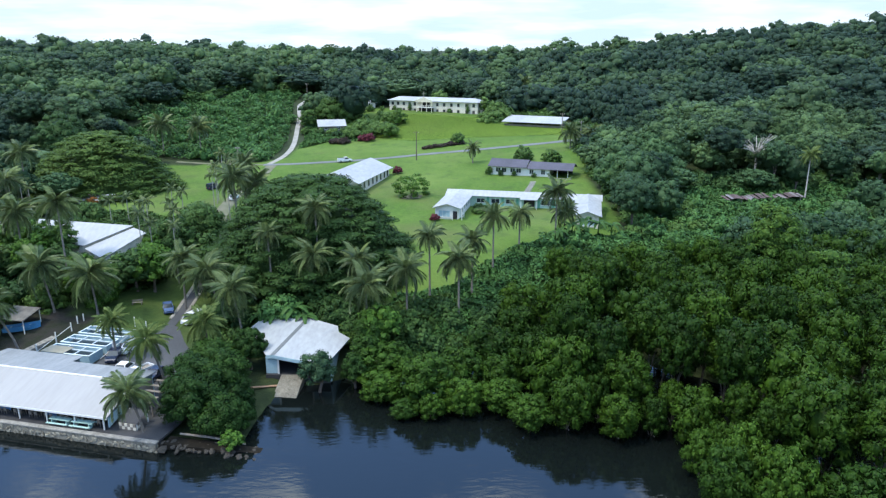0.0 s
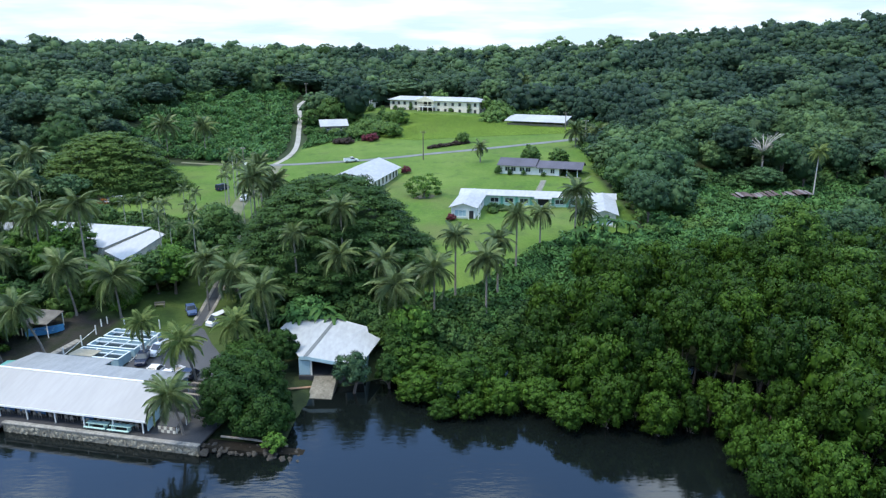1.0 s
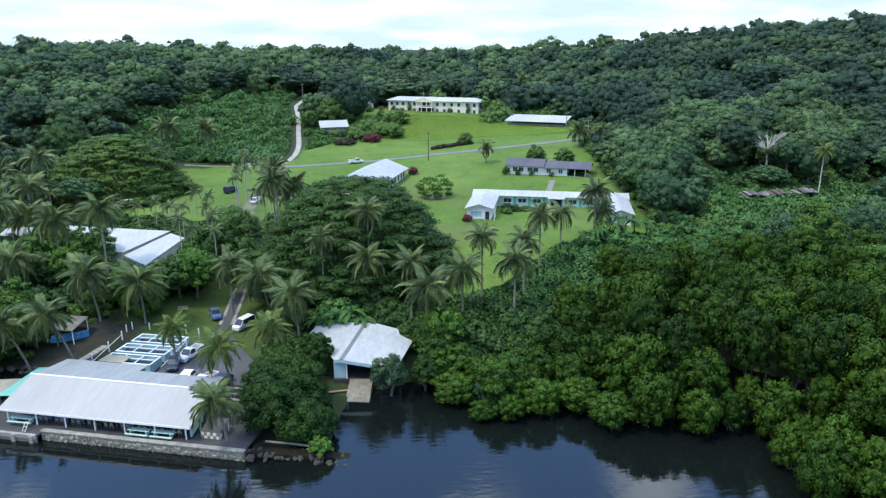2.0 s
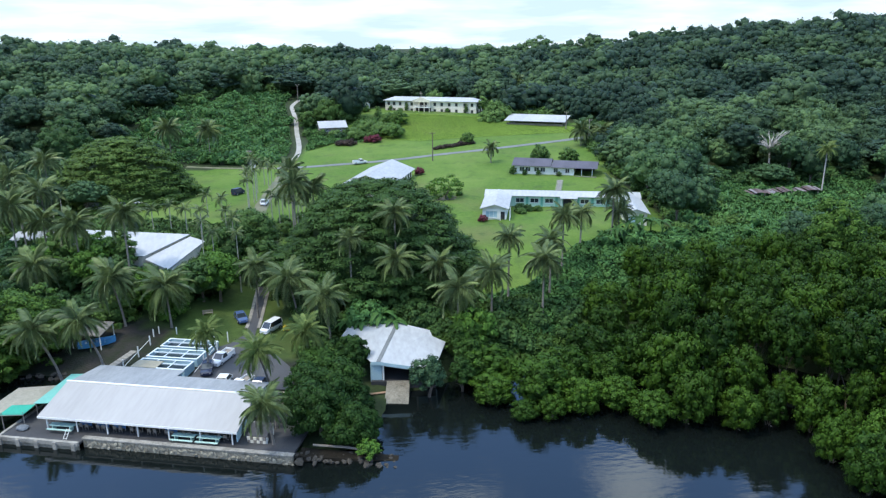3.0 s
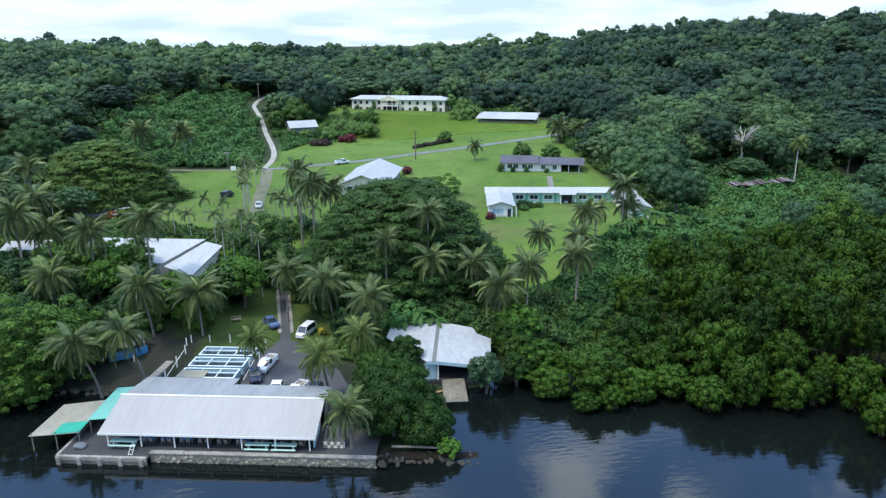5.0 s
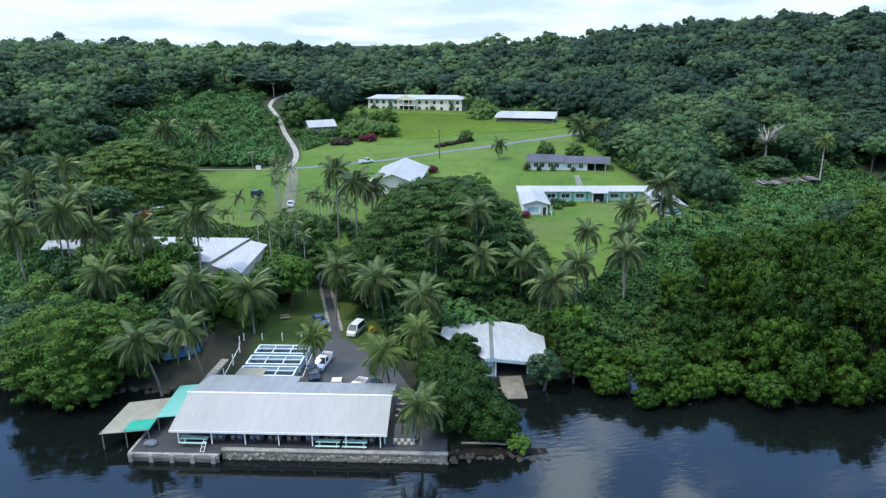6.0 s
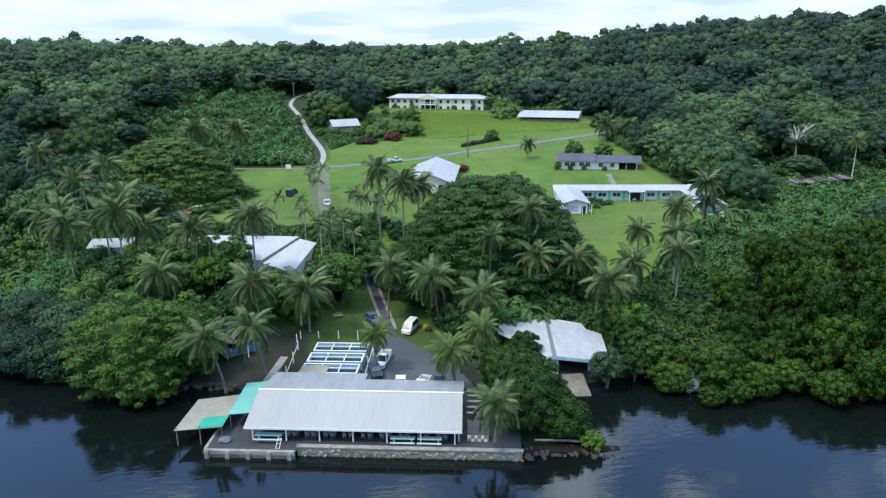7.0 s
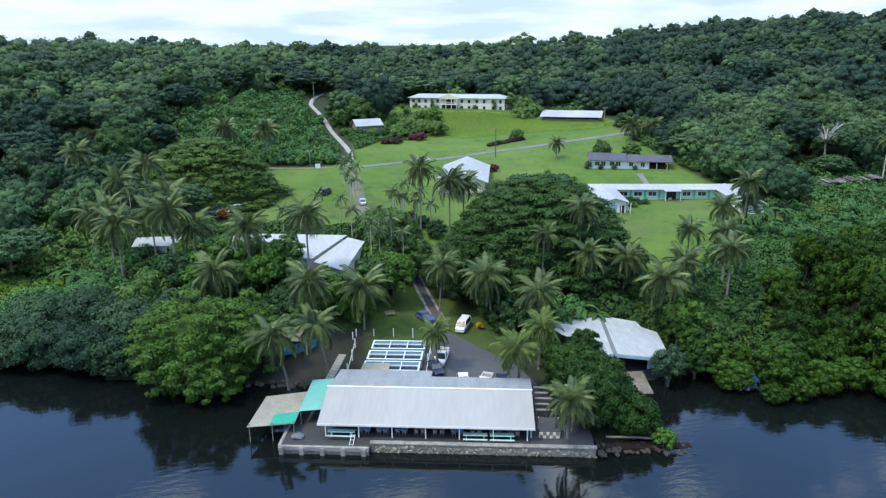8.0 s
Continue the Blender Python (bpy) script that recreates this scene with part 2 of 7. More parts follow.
TEAL = material("teal_sheet", (0.16, 0.42, 0.36), 0.5, (0.12, 0.34, 0.29), 0.4, 4)
GREEN_SHEET = material("green_sheet", (0.03, 0.33, 0.23), 0.5, (0.02, 0.26, 0.18), 0.4, 4)
TAN_SHEET = material("tan_tarpaulin", (0.31, 0.295, 0.235), 0.7, (0.21, 0.20, 0.155), 0.5, 3)
WHITE = material("white_paint", (0.82, 0.81, 0.76), 0.6, (0.66, 0.66, 0.62), 0.5, 6)
CREAM = material("cream_paint", (0.78, 0.73, 0.6), 0.8, (0.52, 0.48, 0.39), 0.35, 3, stretch=(1, 1, 0.4))
MINT = material("mint_green_paint", (0.47, 0.66, 0.55), 0.75, (0.36, 0.53, 0.44), 0.4, 4)
PALE_BLUE = material("pale_blue_paint", (0.38, 0.54, 0.58), 0.6, (0.29, 0.43, 0.48), 0.5, 5)
BLUE = material("blue_paint", (0.06, 0.19, 0.42), 0.5, (0.04, 0.13, 0.3), 0.6, 5)
RAMP = material("damp_concrete", (0.24, 0.22, 0.175), 0.8, (0.1, 0.092, 0.07), 0.8, 5, 0.4)
CONCRETE = material("concrete", (0.34, 0.325, 0.285), 0.9, (0.14, 0.13, 0.11), 0.8, 5, 0.4)
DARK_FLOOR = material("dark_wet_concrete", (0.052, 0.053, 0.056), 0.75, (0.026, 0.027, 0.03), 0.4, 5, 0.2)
STONE = material("wall_stone", (0.34, 0.315, 0.24), 0.95, (0.11, 0.10, 0.075), 1.2, 8, 0.6, rand=0.6)
MORTAR = material("mortar", (0.28, 0.26, 0.205), 0.95, (0.10, 0.092, 0.072), 0.9, 5, 0.8, amount=0.5)
ASPHALT = material("asphalt", (0.075, 0.078, 0.085), 0.9, (0.045, 0.048, 0.052), 0.15, 6, 0.3)
CORAL = material("coral_gravel", (0.36, 0.345, 0.31), 0.95, (0.20, 0.19, 0.16), 0.35, 5, 0.3)
GREY_ROAD = material("grey_road", (0.17, 0.18, 0.185), 0.9, (0.10, 0.11, 0.105), 0.2, 4, 0.2)
TIMBER = material("weathered_timber", (0.27, 0.24, 0.20), 0.9, (0.14, 0.12, 0.10), 0.8, 8, 0.3)
# near-black, standing in for the shade of interiors and openings
DARK = material("dark_interior", (0.03, 0.03, 0.032), 0.9, None, 1, 5)
GLASS = material("window_glass", (0.03, 0.04, 0.05), 0.08, (0.02, 0.03, 0.035), 0.5, 2, 0, 0, 0.8)
RUBBER = material("rubber", (0.02, 0.02, 0.02), 0.8, None, 2, 9)
CAR_WHITE = material("white_car_paint", (0.75, 0.76, 0.77), 0.25, (0.7, 0.71, 0.72), 0.5, 3)
CAR_BLUE = material("blue_car_paint", (0.08, 0.13, 0.26), 0.25, (0.06, 0.10, 0.2), 0.5, 3)
CAR_DARK = material("dark_car_paint", (0.02, 0.03, 0.06), 0.25, (0.015, 0.02, 0.045), 0.5, 3)
LAMP_RED = material("red_tail_lamp", (0.4, 0.02, 0.02), 0.3, None, 3, 9)
CHROME = material("headlamp", (0.45, 0.46, 0.48), 0.35, None, 3, 9, metal=0.6)


def ground_material():
    m = bpy.data.materials.new("ground")
    m.use_nodes = True
    n, l = m.node_tree.nodes, m.node_tree.links
    p = n["Principled BSDF"]
    p.inputs["Roughness"].default_value = 0.95
    p.inputs["Specular IOR Level"].default_value = 0.2
    co = n.new("ShaderNodeTexCoord")

    def noise_mix(c1, c2, scale, detail, lo, hi, rough=0.6):
        t = n.new("ShaderNodeTexNoise"); t.inputs["Scale"].default_value = scale; t.inputs["Detail"].default_value = detail
        t.inputs["Roughness"].default_value = rough
        l.new(co.outputs["Object"], t.inputs["Vector"])
        r = n.new("ShaderNodeMapRange"); r.inputs["From Min"].default_value = lo; r.inputs["From Max"].default_value = hi
        l.new(t.outputs["Fac"], r.inputs["Value"])
        x = n.new("ShaderNodeMix"); x.data_type = 'RGBA'
        l.new(r.outputs[0], x.inputs[0])
        for i, c in ((6, c1), (7, c2)):
            if isinstance(c, tuple):
                x.inputs[i].default_value = (*c, 1)
            else:
                l.new(c, x.inputs[i])
        return x.outputs[2]

    fine = noise_mix((0.046, 0.100, 0.014), (0.092, 0.165, 0.024), 1.1, 8, 0.35, 0.65, 0.75)
    lawn = noise_mix(fine, (0.115, 0.175, 0.036), 0.05, 5, 0.4, 0.72)
    lawn = noise_mix(lawn, (0.11, 0.12, 0.045), 0.035, 6, 0.52, 0.78)
    lawn = noise_mix(lawn, (0.05, 0.088, 0.022), 0.25, 5, 0.54, 0.75)
    soil = noise_mix((0.035, 0.05, 0.018), (0.02, 0.03, 0.012), 0.5, 6, 0.35, 0.65)
    dirt = noise_mix((0.032, 0.03, 0.028), (0.02, 0.026, 0.015), 0.35, 6, 0.38, 0.62)
    a1 = n.new("ShaderNodeAttribute"); a1.attribute_name = "lawn"
    a2 = n.new("ShaderNodeAttribute"); a2.attribute_name = "dirt"
    m1 = n.new("ShaderNodeMix"); m1.data_type = 'RGBA'
    l.new(a1.outputs["Fac"], m1.inputs[0]); l.new(soil, m1.inputs[6]); l.new(lawn, m1.inputs[7])
    m2 = n.new("ShaderNodeMix"); m2.data_type = 'RGBA'
    l.new(a2.outputs["Fac"], m2.inputs[0]); l.new(m1.outputs[2], m2.inputs[6]); l.new(dirt, m2.inputs[7])
    l.new(m2.outputs[2], p.inputs["Base Color"])
    t = n.new("ShaderNodeTexNoise"); t.inputs["Scale"].default_value = 2.5; t.inputs["Detail"].default_value = 6
    l.new(co.outputs["Object"], t.inputs["Vector"])
    b = n.new("ShaderNodeBump"); b.inputs["Strength"].default_value = 0.5; b.inputs["Distance"].default_value = 0.25
    l.new(t.outputs["Fac"], b.inputs["Height"]); l.new(b.outputs[0], p.inputs["Normal"])
    return m


def water_material():
    m = bpy.data.materials.new("lagoon_water")
    m.use_nodes = True
    n, l = m.node_tree.nodes, m.node_tree.links
    p = n["Principled BSDF"]
    p.inputs["Base Color"].default_value = (0.0045, 0.0066, 0.0062, 1)
    p.inputs["Roughness"].default_value = 0.035
    p.inputs["IOR"].default_value = 1.55
    co = n.new("ShaderNodeTexCoord")
    mp = n.new("ShaderNodeMapping"); mp.inputs["Scale"].default_value = (0.55, 1.5, 1)
    l.new(co.outputs["Object"], mp.inputs["Vector"])
    t = n.new("ShaderNodeTexNoise"); t.inputs["Scale"].default_value = 0.9; t.inputs["Detail"].default_value = 5
    l.new(mp.outputs[0], t.inputs["Vector"])
    t2 = n.new("ShaderNodeTexNoise"); t2.inputs["Scale"].default_value = 0.05; t2.inputs["Detail"].default_value = 3
    l.new(co.outputs["Object"], t2.inputs["Vector"])
    s = n.new("ShaderNodeMapRange"); s.inputs["From Min"].default_value = 0.35; s.inputs["From Max"].default_value = 0.7
    s.inputs["To Min"].default_value = 0.02; s.inputs["To Max"].default_value = 0.28
    l.new(t2.outputs["Fac"], s.inputs["Value"])
    b = n.new("ShaderNodeBump"); b.inputs["Distance"].default_value = 0.12
    l.new(s.outputs[0], b.inputs["Strength"])
    l.new(t.outputs["Fac"], b.inputs["Height"]); l.new(b.outputs[0], p.inputs["Normal"])
    return m


# ---------------------------------------------------------------- building helpers


def part(name, bm, mat, parent=None, label="", smooth=False):
    """Links a bmesh (or a mesh) as one object, in its parent's frame."""
    if isinstance(bm, bmesh.types.BMesh):
        bmesh.ops.recalc_face_normals(bm, faces=bm.faces)
        me = bpy.data.meshes.new(name)
        bm.to_mesh(me)
        bm.free()
        if smooth:
            me.polygons.foreach_set("use_smooth", [True] * len(me.polygons))
    else:
        me = bm
    if mat and not me.materials:
        me.materials.append(mat)
    ob = new(name, me)
    if parent:
        ob.parent = parent
    if label:
        ob["label"] = label
    return ob


def thing(name, m, label, category, group="", kind=""):
    ob = new(name)
    ob.matrix_world = m
    return tagged(ob, label, category, group, kind)


def box(bm, x0, x1, y0, y1, z0, z1, bevel=0.0):
    vs = [bm.verts.new((x, y, z)) for z in (z0, z1) for x, y in ((x0, y0), (x1, y0), (x1, y1), (x0, y1))]
    fs = [bm.faces.new([vs[i] for i in f]) for f in ((3, 2, 1, 0), (4, 5, 6, 7), (0, 1, 5, 4), (1, 2, 6, 5), (2, 3, 7, 6), (3, 0, 4, 7))]
    if bevel:
        es = list({e for f in fs for e in f.edges})
        bmesh.ops.bevel(bm, geom=es, offset=bevel, segments=1, affect='EDGES')
    return bm


def boxed(*a, **k):
    return box(bmesh.new(), *a, **k)


def slab(bm, pts, thick):
    """A flat sheet with its top at pts and its underside thick below."""
    top = [bm.verts.new(p) for p in pts]
    low = [bm.verts.new((p[0], p[1], p[2] - thick)) for p in pts]
    bm.faces.new(top)
    bm.faces.new(low[::-1])
    k = len(pts)
    for i in range(k):
        bm.faces.new((top[i], low[i], low[(i + 1) % k], top[(i + 1) % k]))
    return bm


def slabbed(pts, thick):
    return slab(bmesh.new(), pts, thick)


def tube(bm, pts, radii, sides=7):
    """A tapered tube along a line of points."""
    rings = []
    k = len(pts)
    for i, p in enumerate(pts):
        d = (Vector(pts[min(i + 1, k - 1)]) - Vector(pts[max(i - 1, 0)])).normalized()
        a = d.orthogonal().normalized() if i == 0 else (rings[-1][1] - d * rings[-1][1].dot(d)).normalized()
        b = d.cross(a)
        rings.append(([bm.verts.new(Vector(p) + radii[i] * (math.cos(2 * math.pi * j / sides) * a + math.sin(2 * math.pi * j / sides) * b)) for j in range(sides)], a))
    for (r0, _), (r1, _) in zip(rings, rings[1:]):
        for j in range(sides):
            bm.faces.new((r0[j], r0[(j + 1) % sides], r1[(j + 1) % sides], r1[j]))
    bm.faces.new(rings[0][0][::-1])
    bm.faces.new(rings[-1][0])
    return bm


def tubed(pts, radii, sides=7):
    return tube(bmesh.new(), pts, radii, sides)


def quads_mesh(name, verts, quads):
    me = bpy.data.meshes.new(name)
    k = len(quads)
    me.vertices.add(len(verts)); me.loops.add(4 * k); me.polygons.add(k)
    me.vertices.foreach_set("co", np.asarray(verts, np.float32).ravel())
    me.loops.foreach_set("vertex_index", np.asarray(quads, np.int32).ravel())
    me.polygons.foreach_set("loop_start", np.arange(0, 4 * k, 4, dtype=np.int32))
    me.update(calc_edges=True)
    return me


def tris_mesh(name, verts, tris, normals=None):
    me = bpy.data.meshes.new(name)
    k = len(tris)
    me.vertices.add(len(verts)); me.loops.add(3 * k); me.polygons.add(k)
    me.vertices.foreach_set("co", np.asarray(verts, np.float32).ravel())
    me.loops.foreach_set("vertex_index", np.asarray(tris, np.int32).ravel())
    me.polygons.foreach_set("loop_start", np.arange(0, 3 * k, 3, dtype=np.int32))
    me.update(calc_edges=True)
    if normals is not None:
        me.polygons.foreach_set("use_smooth", np.ones(k, bool))
        me.normals_split_custom_set_from_vertices(normals)
    return me


# ---------------------------------------------------------------- the lie of the land
SHORE = [(-900, 330), (-400, 190), (-200, 135), (-116, 114), (-107, 114), (-100, 106), (-87, 101), (-74, 99), (-66.5, 97), (-65.5, 84), (-62, 80.5), (-35, 74.5),
         (-30, 75), (-24.5, 76), (-24, 88), (-15, 92), (-11, 95), (-3, 97), (7, 99), (13, 98), (24, 100), (30, 98), (36, 94), (45, 86), (60, 70), (100, 10), (400, -40), (900, -60)]
LAND = [(-50, 95, 1.25), (-45, 110, 1.5), (-47, 125, 2.2), (-48, 136, 3.2), (-20, 98, 1.6), (-20, 108, 3.2), (-80, 108, 1.2), (-110, 122, 1.5), (-66, 138, 8.5), (-66, 128, 7.0), (-80, 128, 7.0),
        (-105, 150, 5.5), (-56, 175, 8.3), (-57, 200, 9.4), (-57, 228, 10.3), (-78, 207, 9), (-38, 230, 10.8), (-8, 235, 12.5), (37, 246, 15), (-59, 269, 12.5),
        (-64, 310, 17), (-68, 358, 22.5), (-65, 404, 27), (-22, 316, 19.8), (15, 305, 19.8), (30, 283, 17.8), (48, 277, 17.8), (-54, 296, 14.5), (15, 203, 11.8),
        (35, 193, 11.8), (-25, 200, 9.8), (-20, 185, 9.7), (-3, 153, 9.9), (33, 143, 9.9), (15, 158, 10), (-5, 125, 8.0), (5, 115, 6), (-25, 120, 4.6), (44, 140, 7.5),
        (86, 178, 8), (50, 110, 3.5), (100, 130, 5), (150, 300, 21), (-125, 298, 24), (-125, 225, 12), (-92, 192, 9), (83, 367, 22), (-167, 357, 33), (-170, 200, 10),
        (-180, 150, 4), (200, 200, 13), (-300, 450, 38), (-100, 550, 38), (50, 560, 36), (150, 520, 42), (260, 430, 49), (330, 380, 49), (470, 450, 54), (-300, 300, 28),
        (250, 270, 24), (0, 450, 28), (300, 190, 14), (-250, 210, 14), (0, 1200, 36), (-800, 800, 40), (800, 800, 50), (-900, 420, 20), (900, 200, 20), (40, 92, 0.8), (70, 70, 0.6)]
_C = np.array(LAND, float)


def _kernel(p, q):
    return np.sqrt(((p[:, None, :] - q[None, :, :]) ** 2).sum(2) + 18.0 ** 2)


_W = np.linalg.solve(_kernel(_C[:, :2], _C[:, :2]), _C[:, 2] - 12.0)


def shore_y(x):
    s = np.array(SHORE, float)
    return np.interp(x, s[:, 0], s[:, 1])


def heights(xy):
    xy = np.asarray(xy, float)
    base = np.concatenate([_kernel(c, _C[:, :2]) @ _W for c in np.array_split(xy, max(1, len(xy) // 4000))]) + 12.0
    d = xy[:, 1] - shore_y(xy[:, 0])
    s = np.clip(d / 9.0, 0, 1)
    s = s * s * (3 - 2 * s)
    dry = 0.1 + (np.maximum(base, 0.6) - 0.1) * s
    return np.where(d < 0, np.maximum(0.1 + 0.35 * d, -3.0), dry)


def h(x, y):
    return float(heights([(x, y)])[0])


def inside(poly, xy):
    xy = np.asarray(xy, float)
    r = np.zeros(len(xy), bool)
    for (x0, y0), (x1, y1) in zip(poly, poly[1:] + poly[:1]):
        c = ((y0 > xy[:, 1]) != (y1 > xy[:, 1]))
        r ^= c & (xy[:, 0] < (x1 - x0) * (xy[:, 1] - y0) / (y1 - y0 + 1e-9) + x0)
    return r


LAWN = [(-12, 111), (1, 112), (10, 124), (24, 137), (38, 139), (41, 160), (40, 188), (47, 212), (45, 245), (56, 272), (50, 286), (22, 296), (20, 312), (-27, 328), (-24, 308), (-30, 284), (-45, 276), (-56, 272),
        (-55, 240), (-64, 231), (-92, 226), (-100, 205), (-92, 180), (-84, 163), (-66, 158), (-52, 168), (-46, 148), (-34, 140), (-22, 130)]
FORECOURT = [(-54, 298), (-34, 334), (-22, 332), (-20, 306), (-28, 284), (-46, 286)]
GLADE = [(-66, 100), (-36, 98), (-36, 108), (-40, 122), (-45, 150), (-52, 150), (-62, 122), (-76, 112), (-76, 101)]
VINES = [(12, 112), (30, 106), (54, 118), (66, 136), (100, 154), (108, 178), (70, 185), (50, 165), (44, 148), (36, 138), (22, 134)]
LEFT_LOW = [(-160, 150), (-128, 146), (-98, 166), (-112, 182), (-110, 214), (-128, 217), (-150, 214), (-175, 190)]
SLOPE = [(44, 150), (110, 160), (118, 190), (100, 196), (66, 190), (56, 178)]
LEFT_MEADOW = [(-180, 132), (-112, 128), (-112, 146), (-180, 158)]
GULLY = [(-60, 234), (-59.5, 254), (-61, 270), (-65, 294), (-68.5, 318), (-74, 346), (-75, 372), (-92, 372), (-116, 310), (-120, 262), (-112, 240), (-98, 233.5)]


def build_ground():
    xs = np.unique(np.concatenate([np.arange(-900, -200, 35), np.arange(-200, 160, 2.4), np.arange(160, 901, 35), [-2500, -1600, 1600, 2500]]))
    ys = np.unique(np.concatenate([np.arange(-120, 60, 12), np.arange(60, 340, 2.4), np.arange(340, 900, 20), [1100, 1500, 2200, 3000]]))
    gx, gy = np.meshgrid(xs, ys)
    xy = np.stack([gx.ravel(), gy.ravel()], 1)
    z = heights(xy)
    nx, ny = len(xs), len(ys)
    i = np.arange(nx * ny).reshape(ny, nx)
    quads = np.stack([i[:-1, :-1], i[:-1, 1:], i[1:, 1:], i[1:, :-1]], -1).reshape(-1, 4)
    me = quads_mesh("ground", np.column_stack([xy, z]), quads)
    me.polygons.foreach_set("use_smooth", [True] * len(me.polygons))
    lawn = inside(LAWN, xy) | inside(FORECOURT, xy) | inside(GLADE, xy) | inside(LEFT_MEADOW, xy)
    YARD = [(-66, 94), (-36, 90), (-36, 100), (-66, 104)]
    BEACH = [(-79, 98), (-60, 98), (-60, 112), (-70, 114), (-79, 110)]
    dirt = inside(YARD, xy) | inside(BEACH, xy)
    # glade: soil showing through dull grass, with the trees' shade put into the mix
    lawn = np.where(inside(GLADE, xy), 0.42, lawn.astype(float))
    for name, v in (("lawn", lawn), ("dirt", dirt)):
        a = me.attributes.new(name, 'FLOAT', 'POINT')
        a.data.foreach_set("value", v.astype(np.float32))
    tagged(part("ground", me, ground_material()), "grassy tropical hillside with mown lawns and dark soil", "ground", kind="structure")
    bm = bmesh.new()
    vs = [bm.verts.new(p) for p in ((-2500, -1500, 0), (2500, -1500, 0), (2500, 400, 0), (-2500, 400, 0))]
    bm.faces.new(vs)
    tagged(part("water", bm, water_material()), "calm dark blue lagoon water mirroring clouds and mangroves", "water", kind="structure")


build_ground()


def ribbon(name, line, width, mat, label, lift=0.07, thick=0.25, step=2.0):
    """A road laid on the ground along a line of plan points."""
    pts = [Vector(p).to_3d() for p in line]
    path = []
    for a, b, c, d in zip([pts[0]] + pts, pts, pts[1:], pts[2:] + [pts[-1]]):
        k = max(2, int((c - b).length / step))
        for i in range(k):
            t = i / k
            path.append(0.5 * ((2 * b) + (c - a) * t + (2 * a - 5 * b + 4 * c - d) * t * t + (3 * b - a - 3 * c + d) * t ** 3))
    path.append(pts[-1])
    bm = bmesh.new()
    last = None
    for i, p in enumerate(path):
        d = (path[min(i + 1, len(path) - 1)] - path[max(i - 1, 0)]).normalized()
        s = Vector((d.y, -d.x, 0))
        w = width * (1 + 0.08 * math.sin(i * 1.7) * math.sin(i * 0.6)) / 2
        row = []
        for q in (p - s * w, p, p + s * w):
            row.append(Vector((q.x, q.y, h(q.x, q.y) + lift)))
        ring = [bm.verts.new(v) for v in (row[0] - Vector((0, 0, thick)), row[0], row[1] + Vector((0, 0, 0.03)), row[2], row[2] - Vector((0, 0, thick)))]
        if last:
            for j in range(4):
                bm.faces.new((last[j], ring[j], ring[j + 1], last[j + 1]))
        last = ring
    return tagged(part(name, bm, mat), label, "road", kind="structure")


ribbon("gravel_road", [(-58.5, 229.5), (-56.6, 240), (-56.4, 253), (-58.2, 270), (-62, 294), (-65, 315), (-69, 335), (-70.5, 346), (-69, 364), (-64, 378)], 1.9, CORAL,
       "pale coral gravel road winding up the hillside")
ribbon("grey_lane", [(-60, 228.5), (-50, 229), (-38, 231), (-22, 233), (-8, 236), (12, 240), (37, 247.5), (50, 253)], 2.8, GREY_ROAD, "grey sealed lane crossing the lawn")
ribbon("gravel_track", [(-57, 227), (-56.5, 212), (-56.5, 198), (-56.5, 180), (-55, 165), (-51, 150)], 3.4, material("worn_track", (0.175, 0.158, 0.115), 0.95, (0.085, 0.11, 0.042), 0.3, 4, 0.3),
       "worn gravel track with grassy edges")
ribbon("pale_path", [(-90, 231), (-80, 230.2), (-70, 229.5), (-60, 228.5)], 1.6, bpy.data.materials["worn_track"], "pale gravel side road below the slope")
ribbon("driveway", [(-50.5, 150), (-48.6, 138), (-47.8, 128), (-46.9, 116), (-46.6, 109), (-46.0, 102)], 1.7, ASPHALT, "dark asphalt driveway leading to the yard")

# pale edges of the driveway and the yard
for s in (-1, 1):
    ribbon("driveway_edge", [(-50.5 + s * 1.0, 150), (-48.6 + s * 1.0, 138), (-47.8 + s * 1.0, 128), (-46.9 + s * 1.0, 116), (-46.7 + s * 1.0, 112)], 0.55, CONCRETE, "pale concrete edge strip of the driveway", 0.12, 0.2)


def yard():
    line = [(-52.6, 93), (-36.5, 90), (-38.2, 97), (-41.8, 102.5), (-44.9, 108.5), (-47.2, 110), (-49.2, 106), (-52, 104)]
    bm = bmesh.new()
    c = bm.verts.new((-45, 100, h(-45, 100) + 0.1))
    vs = [bm.verts.new((x, y, h(x, y) + 0.1)) for x, y in line]
    lo = [bm.verts.new((x, y, h(x, y) - 0.3)) for x, y in line]
    for i in range(len(vs)):
        j = (i + 1) % len(vs)
        bm.faces.new((c, vs[i], vs[j])); bm.faces.new((vs[i], lo[i], lo[j], vs[j]))
    tagged(part("yard", bm, ASPHALT), "dark asphalt yard behind the restaurant", "pavement", kind="structure")


yard()

# ---------------------------------------------------------------- foliage


def unit(v):
    return v / np.maximum(np.linalg.norm(v, axis=-1, keepdims=True), 1e-6)


